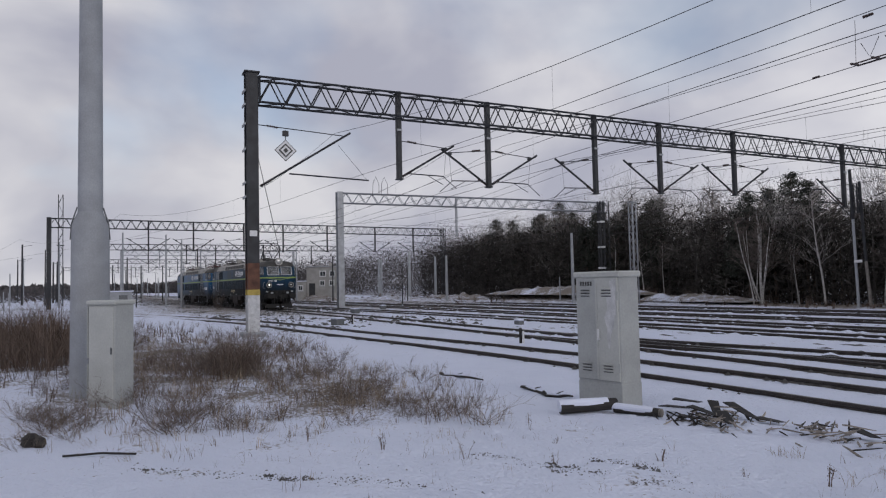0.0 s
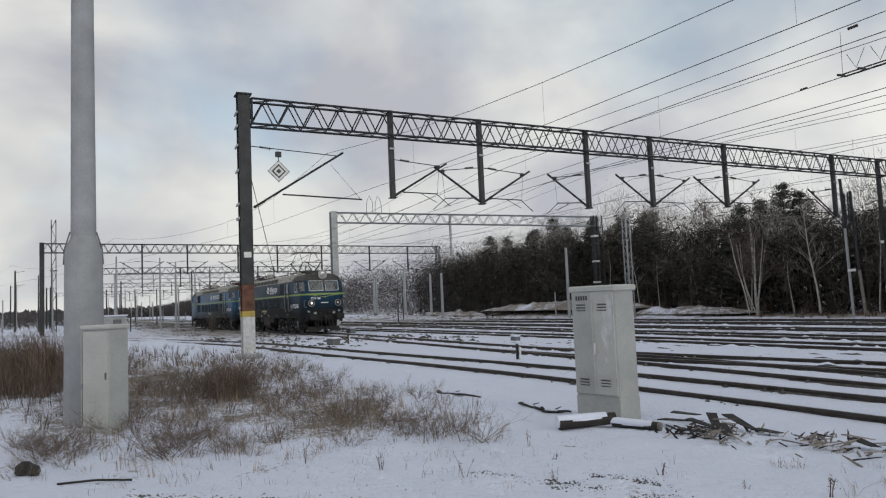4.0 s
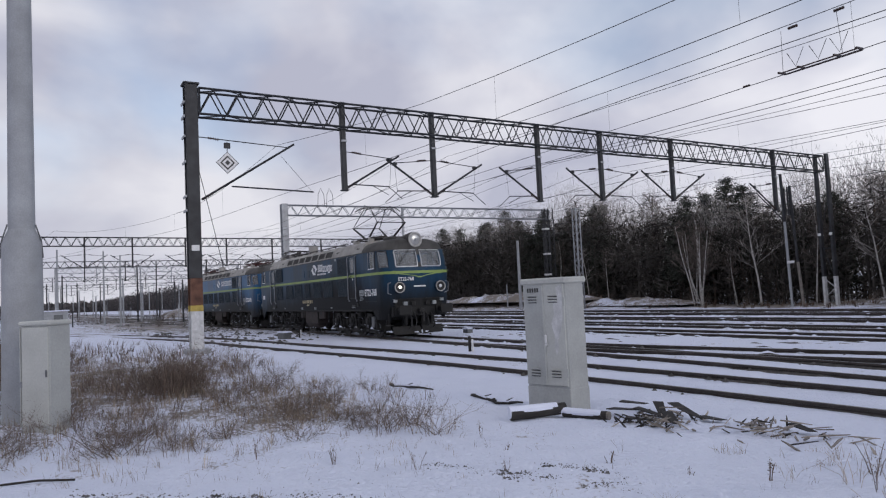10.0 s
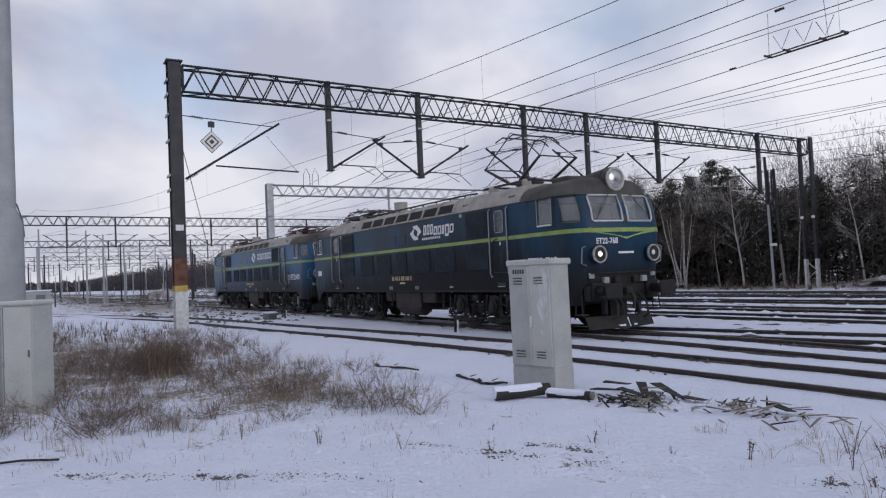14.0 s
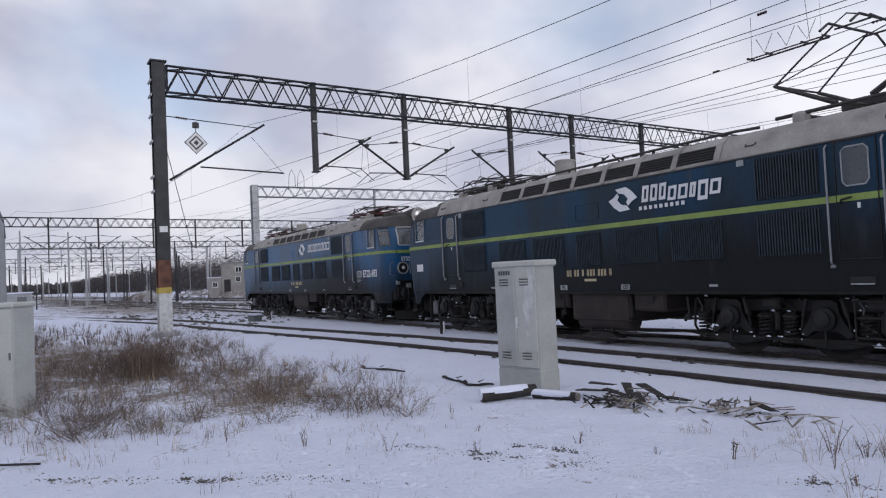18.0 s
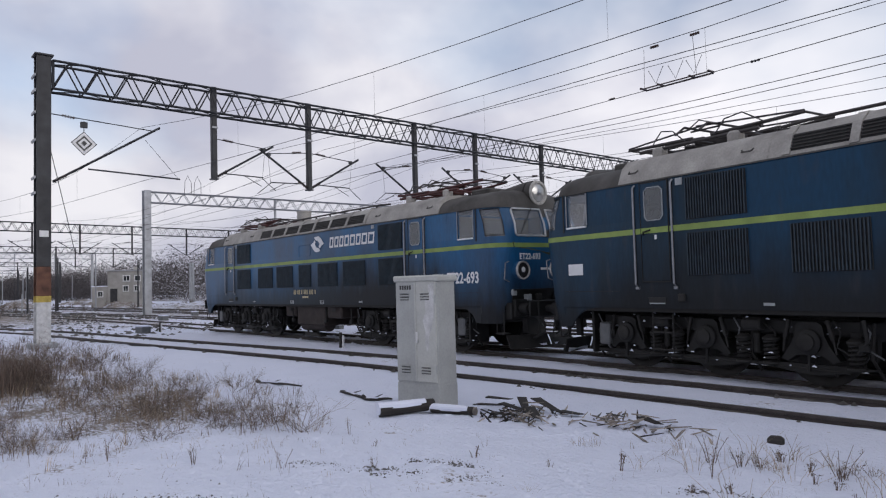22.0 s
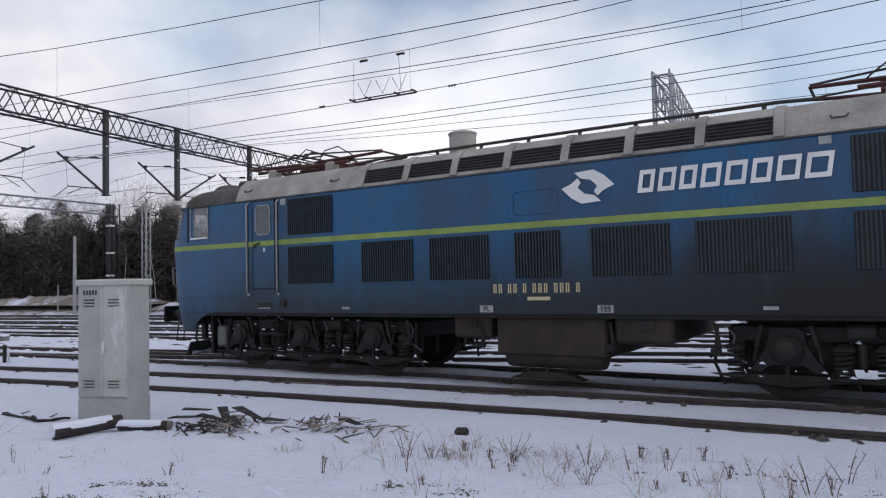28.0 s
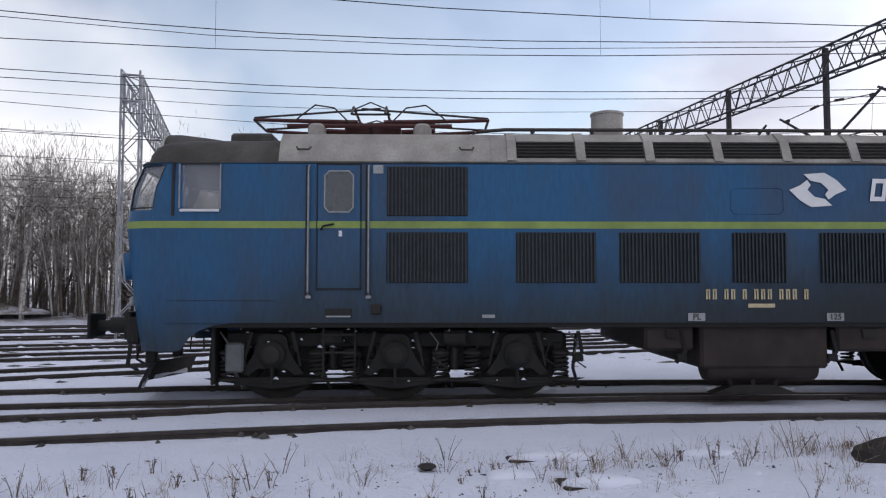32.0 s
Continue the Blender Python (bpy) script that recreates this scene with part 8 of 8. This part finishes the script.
CLUMPS = [grass_clump(61, 0.30, 12), grass_clump(62, 0.42, 9), grass_clump(63, 0.22, 16)]
WEEDS = [weed(41, 0.34, 3), weed(42, 0.22, 5), weed(43, 0.42, 4), weed(44, 0.16, 4), weed(45, 0.30, 2), weed(46, 0.26, 7)]
for x, y, k, s in ((-4.05, 5.35, 1, 1.0), (-3.6, 6.1, 2, 1.0), (-6.15, 3.05, 0, 0.8), (-5.2, 4.6, 3, 1.1), (-4.5, 4.9, 3, 0.8), (-5.6, 3.7, 3, 0.9), (-3.3, 5.6, 0, 0.9), (-2.6, 6.4, 2, 0.9), (-1.9, 6.5, 0, 1.0), (-1.2, 6.6, 2, 0.8), (-1.5, 6.9, 1, 1.1), (-1.25, 7.0, 1, 1.0), (-0.95, 7.1, 1, 1.1), (-0.5, 6.7, 0, 0.9),
                   (0.2, 6.75, 2, 0.9), (0.9, 6.3, 0, 0.8), (1.8, 6.9, 2, 0.9), (-0.2, 6.0, 3, 1.0), (0.6, 5.6, 3, 1.0), (2.4, 5.9, 0, 0.8), (3.6, 6.6, 2, 0.9), (4.4, 6.2, 0, 0.9), (5.2, 6.1, 2, 1.1), (5.8, 5.7, 2, 1.2), (-2.9, 5.2, 1, 0.9), (-6.9, 2.5, 3, 1.2), (-7.6, 1.9, 0, 1.0), (-8.8, 0.9, 2, 1.0),
                   (-9.0, 1.9, 0, 1.1), (-11.0, 0.35, 2, 1.1), (-11.2, -0.4, 2, 1.0), (-10.4, -0.2, 0, 1.1), (-9.6, 0.2, 2, 0.9), (-7.9, 3.6, 2, 0.8), (-8.4, 4.2, 0, 1.0), (-7.0, 4.3, 0, 0.8), (-6.2, 4.1, 3, 0.9), (-9.9, 4.6, 2, 0.9)):
    place(WEEDS[k], x, y, s)


weed_row = random.Random(23)
for i in range(80):
    x = weed_row.uniform(-3.6, 6.2)
    place(WEEDS[weed_row.choice((0, 1, 1, 2, 3, 4, 4, 5))], x, 6.55 - 0.03 * x - abs(weed_row.gauss(0, 0.55)), weed_row.uniform(0.6, 1.0))


for i in range(95):
    x = weed_row.uniform(-5.0, 6.2)
    place(CLUMPS[weed_row.choice((0, 1, 2, 2))], x, 6.7 - 0.03 * x - abs(weed_row.gauss(0, 0.75)), weed_row.uniform(0.6, 1.1))


def branch_bush(seed, h, n):
    rng = random.Random(seed)
    mb = MB()
    for k in range(n):
        a = rng.uniform(0, 6.28)
        limb(mb, (rng.gauss(0, 0.12), rng.gauss(0, 0.12), 0), (0.9 * math.cos(a), 0.9 * math.sin(a), 0.8), h * rng.uniform(0.5, 1), 0.0045, 2, rng, None, 0.02, 4)
    return solid("dry_bush", mb, M["bush_twig"], "low leafless twiggy bush in the snow", "bush", "dry bushes", m=pose(0, 0, -300))


BUSHES = [branch_bush(51, 0.6, 14), branch_bush(52, 0.45, 12), branch_bush(53, 0.5, 18), branch_bush(54, 0.32, 12)]
for x, y, k, s in ((-9.0, 0.6, 0, 1.1), (-7.5, 4.0, 0, 0.95), (-8.2, 3.5, 1, 1.0), (-9.9, 3.25, 0, 1.1), (-12.2, 2.6, 0, 1.1), (-14.5, 1.8, 0, 1.4), (-15.5, 2.4, 0, 1.5), (-14.0, 1.4, 2, 1.5), (-18.5, 3.2, 0, 1.4), (-11.6, 4.9, 1, 1.0), (-10.3, 0.9, 1, 1.1), (-18.8, 4.5, 0, 1.2), (-13.4, 0.4, 0, 1.1)):
    place(BUSHES[k], x, y, s)
thicket = random.Random(17)
for cx, cy, rx, ry, n, s in ((-9.6, 3.3, 1.5, 0.7, 22, 0.75), (-13, 3.2, 2.2, 1.2, 18, 0.85), (-15, 2.0, 1.2, 0.7, 14, 1.15), (-19, 3.4, 2.4, 1.0, 12, 1.0), (-9.6, 0.9, 0.9, 0.6, 11, 0.75), (-12.3, 0.9, 1.5, 0.8, 11, 0.85), (-23, -0.5, 3, 1.4, 14, 1.4), (-10.5, -0.5, 1.0, 0.4, 7, 0.75), (-17, 0.5, 2.5, 1.2, 12, 1.0), (-10.0, -0.6, 1.3, 0.5, 10, 0.7), (-8.6, 1.6, 0.8, 0.5, 6, 0.5)):
    for i in range(n):
        x, y = cx + rx * thicket.uniform(-1, 1), cy + ry * thicket.uniform(-1, 1)
        place(thicket.choice(BUSHES), x, y, s * thicket.uniform(0.6, 1.1))


def log(a, b, r, turned_end):
    a, b = Vector(a), Vector(b)
    g = thing("log", None, "short dark log with a thick cap of snow", "log", "logs by the cabinet")
    part("trunk", MB().tube([a, (a + b) / 2 + Vector((0.01, 0, 0)), b], r, 12, r * 0.92), M["charred"], g)
    part("cut_end", MB().tube([b, b + (b - a).normalized() * 0.03], r * 0.9, 12), M["log_bark"] if turned_end else M["charred"], g)
    part("snow_cap", MB().tube([a + Vector((-0.01, -0.01, r * 0.28)), (a + b) / 2 + Vector((0.01, -0.012, r * 0.30)), b.lerp(a, 0.12) + Vector((0, -0.01, r * 0.26))], r * 0.95, 12, r * 0.84), M["snow"], g, "snow lying on the log")


log((-7.86, 5.30, 0.0), (-7.66, 6.02, 0.02), 0.085, False)
log((-7.62, 6.0, -0.03), (-7.05, 6.25, -0.03), 0.06, True)


def plank(p, length, width, turn, tilt, mat, label):
    ob = solid("broken_plank", MB().loft([[(-length / 2, -width / 2, 0), (-length / 2 + 0.04, width / 2, 0), (length / 2, width * 0.3, 0.0), (length / 2 - 0.07, -width * 0.4, 0)], [(-length / 2, -width / 2, 0.014), (-length / 2 + 0.05, width / 2, 0.016), (length / 2, width * 0.25, 0.008), (length / 2 - 0.06, -width * 0.4, 0.012)]]),
               M[mat], label, "plank", "broken planks", m=pose(p[0], p[1], p[2], tilt * 0.3, tilt, turn))
    return ob


def litter():
    rng = random.Random(91)
    for cx, cy, n, spread in ((-6.35, 6.3, 60, 0.34), (-5.15, 7.0, 60, 0.42), (-6.6, 6.9, 24, 0.3), (-5.8, 7.0, 14, 0.4)):
        for i in range(n):
            x, y = cx + rng.gauss(0, spread), cy + rng.gauss(0, spread * 0.5)
            near = math.exp(-((x - cx) ** 2 + (y - cy) ** 2) / (spread * spread))
            plank((x, y, snow_level(x, y) + rng.uniform(0.005, 0.02 + 0.13 * near)), rng.uniform(0.08, 0.34), rng.uniform(0.010, 0.032), rng.uniform(0, 180), rng.gauss(0, 22), rng.choice(("split_wood",) * 4 + ("charred",) * (3 if cx < -5.9 else 1)), "weathered splintered wood strip lying in snow")
    # ruts: frozen clods thrown up through the snow
    mb = MB()
    for (x0, y0), (x1, y1), n, w in (((-6.3, 3.2), (-5.3, 3.75), 330, 0.06), ((-5.35, 3.75), (-4.4, 4.25), 380, 0.08), ((-5.45, 4.05), (-4.85, 4.45), 90, 0.04), ((-6.5, 1.25), (-5.6, 2.25), 330, 0.07), ((-3.25, 5.1), (-2.35, 5.2), 300, 0.09), ((-5.55, 4.05), (-5.0, 4.45), 90, 0.05), ((-7.4, 0.2), (-6.4, 1.3), 200, 0.10), ((1.4, 4.6), (4.5, 4.3), 160, 0.12), ((1.6, 6.1), (5.6, 6.2), 420, 0.35), ((-1.5, 6.6), (1.6, 6.5), 160, 0.2), ((-0.5, 5.6), (4.5, 5.2), 160, 0.4), ((-6.6, 1.9), (-5.0, 2.9), 60, 0.2)):
        for i in range(n):
            u = rng.random()
            x, y = x0 + (x1 - x0) * u + rng.gauss(0, w), y0 + (y1 - y0) * u + rng.gauss(0, w)
            s = rng.uniform(0.006, 0.022)
            z = snow_level(x, y) + 0.05 * noise.noise((x * 0.55, y * 0.55, 0)) + 0.022 * noise.noise((x * 2.1, y * 2.1, 4))
            h = [(x + s * rng.uniform(0.6, 1.6) * math.cos(q), y + s * rng.uniform(0.6, 1.6) * math.sin(q), z - 0.01) for q in (0, 1.5, 3.0, 4.6)]
            mb.add(h + [(x + rng.gauss(0, s * 0.3), y, z + s * rng.uniform(0.15, 0.5))], [(0, 1, 4), (1, 2, 4), (2, 3, 4), (3, 0, 4)])
    lumps = MB()
    for i in range(5200):
        x, y = rng.uniform(-10, 7), rng.uniform(1.2, 7.0)
        if noise.noise((x * 0.8, y * 0.8, 6)) < 0.02:
            continue
        s = rng.uniform(0.012, 0.05)
        z = snow_level(x, y) + 0.05 * noise.noise((x * 0.55, y * 0.55, 0)) + 0.032 * noise.noise((x * 2.1, y * 2.1, 4))
        ring = [(x + s * rng.uniform(0.7, 1.5) * math.cos(q), y + s * rng.uniform(0.7, 1.5) * math.sin(q), z - 0.012) for q in (0, 1.1, 2.2, 3.2, 4.2, 5.3)]
        lumps.add(ring + [(x + rng.gauss(0, s * 0.2), y, z + s * rng.uniform(0.2, 0.5))], [(k, (k + 1) % 6, 6) for k in range(6)])
    solid("snow_crumbs", lumps, M["snow"], "small crumbs of frozen snow", "snow", kind="stuff", smooth=60)
    solid("rut_clods", mb, M["clod"], "frozen earth clods along wheel ruts in snow", "earth", kind="stuff")
    for x, y, ln, turn in ((-6.75, 6.75, 0.5, 35), (-6.45, 7.0, 0.55, -10), (-7.3, 6.95, 0.4, 50), (-6.6, 6.4, 0.45, 60), (-6.25, 6.55, 0.4, -25), (-7.1, 6.6, 0.5, 15), (-6.9, 7.05, 0.5, -35), (-6.0, 6.95, 0.35, 20), (-5.0, 7.2, 0.3, 10)):
        plank((x, y, snow_level(x, y) + rng.uniform(0.03, 0.13)), ln, 0.13, turn, rng.gauss(4, 8), "charred", "black wet board on a heap of splinters")
    for x, y, ln, turn in ((-11.7, 5.75, 1.3, 8), (-9.5, 5.97, 1.1, -4), (-9.0, 6.05, 0.5, 30), (-8.6, 6.5, 0.5, 70)):
        pts = [(-ln / 2 + ln * k / 6, rng.gauss(0, 0.035), 0.02 + rng.gauss(0, 0.012)) for k in range(7)]
        g = thing("fallen_branch", pose(x, y, snow_level(x, y) + 0.01, rz=turn), "dark fallen branch half in the snow", "branch", "fallen branches")
        part("stem", MB().tube(pts, 0.034, 6, 0.014), M["charred"], g)
        part("side_twig", MB().tube([pts[2], (pts[2][0] + 0.12, pts[2][1] + 0.12, 0.07)], 0.012, 5, 0.006), M["charred"], g)
        part("snow_line", MB().tube([(p[0], p[1], p[2] + 0.018) for p in pts[1:4]], 0.024, 6, 0.018), M["snow"], g, "snow lying along the branch")
    solid("thin_branch", MB().tube([(-8.3, -0.46, -0.02), (-8.1, -0.1, 0.01), (-7.98, 0.22, -0.01)], 0.012, 5), M["charred"], "thin dark branch lying on the snow", "branch")
    mb = MB()
    for s in (0.10, 0.07):
        mb.turned([(s * 0.5, -s), (s, -s * 0.3), (s * 0.9, s * 0.4), (s * 0.4, s * 0.8)], 9, "z", ((0.10 - s) * 4, 0.09 * (s < 0.09), 0))
    solid("black_clod", mb, M["charred"], "round black lump of bark in dead grass", "clod", m=pose(-8.95, -0.8, 0.05))
    solid("dark_clod", MB().box((0, 0, 0), (0.16, 0.13, 0.11), 0.03), M["charred"], "small dark clod on the snow", "clod", m=pose(-3.58, 7.32, -0.07, 0, 0, 20))
    solid("stone", MB().turned([(0.04, -0.03), (0.09, 0.0), (0.07, 0.02), (0.02, 0.03)], 9), M["charred"], "flat dark stone in the snow", "stone", m=pose(1.5, 6.44, -0.02))
    # slabs under snow by the track; the dark of their hollows is black plates
    for x, y, w, d, turn in ((2.2, 6.15, 0.5, 0.32, 8), (2.9, 5.75, 0.75, 0.3, -6), (4.6, 6.45, 0.8, 0.25, -8), (2.9, 6.75, 1.0, 0.2, -5)):
        g = thing("concrete_slab", pose(x, y, snow_level(x, y) - 0.005, 3, 2, turn), "snow-covered slab on a black plate for its dark hollow", "slab", "broken slabs")
        part("slab", MB().box((0, 0, -0.035), (w, d, 0.06), 0.02), M["charred"], g)
        part("snow_cover", MB().loft([[(w * 0.5 * k * math.cos(q) * (1 + 0.12 * math.sin(3 * q + x)), d * 0.55 * k * math.sin(q) * (1 + 0.12 * math.cos(2 * q)), z) for q in np.linspace(0, 6.28, 17)[:-1]] for k, z in ((1.0, -0.03), (0.98, 0.0), (0.85, 0.03), (0.5, 0.05))]), M["snow"], g, "", 70)
    solid("earth_mound", MB().turned([(0.35, -0.05), (0.30, 0.08), (0.15, 0.16), (0.05, 0.2)], 11), M["charred"], "dark mound of earth at the trackside", "mound", m=pose(6.0, 5.75, -0.05))


litter()


# ---------------------------------------------------------------- banks, debris and far posts
def bank(x, y, w, d, h, seed, turn=0.0):
    """A rough bank of earth and rubble under broken snow."""
    n, m = 46, 18
    vs = []
    for j in range(m + 1):
        for i in range(n + 1):
            u, v = 2 * i / n - 1, 2 * j / m - 1
            fade = max(0.0, 1 - u * u) ** 0.7 * max(0.0, 1 - v * v)
            z = h * fade * (0.75 + 0.6 * noise.noise((u * w * 0.35 + seed, v * d * 0.5, 1))) + 0.22 * fade * noise.noise((u * w * 1.3, v * d * 1.3, seed)) - 0.12
            vs.append((u * w / 2, v * d / 2, z))
    fs = [(j * (n + 1) + i, j * (n + 1) + i + 1, (j + 1) * (n + 1) + i + 1, (j + 1) * (n + 1) + i) for j in range(m) for i in range(n)]
    ob = solid("rubble_bank", MB().add(vs, fs), M["ground"], "low bank of earth and rubble under patchy snow", "bank", "banks along the yard", m=pose(x, y, snow_level(x, y), rz=turn), smooth=50)
    ob.data.attributes.new("bare", "FLOAT", "POINT").data.foreach_set("value", [-0.02 + 0.25 * noise.noise((p[0] * 0.3 + seed, p[1] * 0.5, 3)) for p in vs])
    return ob


for k, (x, y, w, d, h) in enumerate(((-122, 19, 26, 7, 1.5), (-100, 27, 16, 5, 0.9), (-60, 41.2, 26, 4.6, 0.95), (-44, 41.4, 15, 3.6, 0.55), (-17, 42.6, 12, 4.0, 0.7), (-78, 38, 16, 4, 0.9), (-140, 34, 30, 7, 1.3))):
    bank(x, y, w, d, h, k * 7.3, k * 3.0 - 6)


def yard_debris():
    rng = random.Random(303)
    dark, pale = MB(), MB()
    for i in range(9500):
        x, y = rng.uniform(-120, 30), rng.uniform(13.4, 40)
        if noise.noise((x * 0.08, y * 0.3, 5)) < -0.05 and rng.random() < 0.75:
            continue
        s = rng.uniform(0.04, 0.17) * (1.4 if x < -55 else 1.0)
        long = rng.uniform(1.5, 5.0)
        s *= 0.8
        z = snow_level(x, y) - 0.02
        ring = [(x + s * long * rng.uniform(0.6, 1.2) * math.cos(q), y + s * rng.uniform(0.6, 1.2) * math.sin(q), z) for q in (0, 1.3, 2.5, 3.8, 5.0)]
        (dark if rng.random() < 0.7 else pale).add(ring + [(x + rng.gauss(0, s * 0.4), y, z + s * rng.uniform(0.2, 0.45))], [(0, 1, 5), (1, 2, 5), (2, 3, 5), (3, 4, 5), (4, 0, 5)])
    for i in range(5200):
        x, y = rng.uniform(-130, -27), rng.uniform(2.0, 16.0)
        if y < 4.5 + 0.06 * (x + 60) or noise.noise((x * 0.1, y * 0.3, 8)) < -0.1:
            continue
        s, long, z = rng.uniform(0.05, 0.17), rng.uniform(1.0, 4.0), snow_level(x, y) - 0.02
        ring = [(x + s * long * rng.uniform(0.6, 1.2) * math.cos(q), y + s * rng.uniform(0.6, 1.2) * math.sin(q), z) for q in (0, 1.3, 2.5, 3.8, 5.0)]
        (dark if rng.random() < 0.7 else pale).add(ring + [(x, y, z + s * rng.uniform(0.35, 0.9))], [(0, 1, 5), (1, 2, 5), (2, 3, 5), (3, 4, 5), (4, 0, 5)])
    solid("yard_stones", dark, M["ballast"], "scattered dark stones and clods between the tracks", "stones", kind="stuff")
    solid("yard_rubble", pale, M["clod"], "pale frozen rubble between the tracks", "rubble", kind="stuff")


yard_debris()
grass_field("bank_grass", "dead brown grass on the banks by the wood", "brown_stalk", [(-60, 41.5, 11, 1.6, 900, 0.5, 0.018), (-40, 41.6, 8, 1.4, 800, 0.45, 0.018), (-26, 41.6, 5, 1.2, 400, 0.45, 0.016), (-118, 20, 10, 3, 500, 0.7, 0.03), (-80, 36, 14, 3, 600, 0.5, 0.025)], 9)
far_posts = random.Random(64)
for i in range(80):
    x = -75 - 190 * far_posts.random() ** 1.3
    y = far_posts.uniform(-14, 0.16 * -x + 12)
    h = far_posts.choice((2.0, 3.2, 4.6, 6.0, 7.0, 7.6))
    pole(x, y, h, 0.07 if h < 4 else 0.10, far_posts.choice(("concrete", "steel_dark", "steel_grey", "steel_dark")), "slim post far down the yard")


for master in (*PINES, *BIRCHES, *BARES, *SHRUBS, *WEEDS, *CLUMPS, *BUSHES):
    for ob in (*master.children_recursive, master):
        bpy.data.objects.remove(ob)


# ---------------------------------------------------------------- movement
# seconds and the place along x of the leading engine's middle
RUN = [(0, -64.97), (4, -53.12), (7, -43.42), (10, -33.17), (13, -24.18), (17, -13.88), (20, -6.29), (23, 1.70), (25, 7.17), (28, 15.42), (29, 18.04), (30, 20.70), (31, 23.27), (32, 25.74)]


def on_track(x):
    """Middle and heading of an engine whose pivots, 10.3 m apart, stand on the line round x."""
    xf, xb = x + 5.15, x - 5.15
    for _ in range(3):
        yf, yb = spline(RUN_X, RUN_Y, [xf, xb])
        k = 10.3 / math.hypot(xf - xb, yf - yb)
        m = (xf + xb) / 2
        xf = m + (xf - xb) / 2 * k
        xb = 2 * m - xf
    yf, yb = spline(RUN_X, RUN_Y, [xf, xb])
    return (xf + xb) / 2, float(yf + yb) / 2, math.atan2(yf - yb, xf - xb)


def behind(x, y, a, gap=19.24):
    """The place of the engine coupled behind."""
    q = x - gap * math.cos(a)
    for _ in range(5):
        bx, by, ba = on_track(q)
        q -= gap - math.hypot(x - bx, y - by)
    return on_track(q)


def motions():
    kt, kx = [r[0] for r in RUN], [r[1] for r in RUN]
    times = [i * 0.25 for i in range(129)]
    xs = spline(kt, kx, times) - 0.17
    lead, rear, run, last = [], [], [], None
    total = 0.0
    for t, x in zip(times, xs):
        p = on_track(float(x))
        q = behind(*p)
        if last is not None:
            total += math.hypot(p[0] - last[0], p[1] - last[1])
        last = p
        lead.append((t, pose(p[0], p[1], 0, rz=math.degrees(p[2]))))
        rear.append((t, pose(q[0], q[1], 0, rz=math.degrees(q[2]))))
        run.append((t, total))
    for (root, wheels), rows in ((ENGINE_LEAD, lead), (ENGINE_REAR, rear)):
        walk(root, rows[::2])
        for w, x in wheels:
            walk(w, [(t, pose(x, 0, 0.625, ry=math.degrees(d / 0.625))) for t, d in run])


motions()
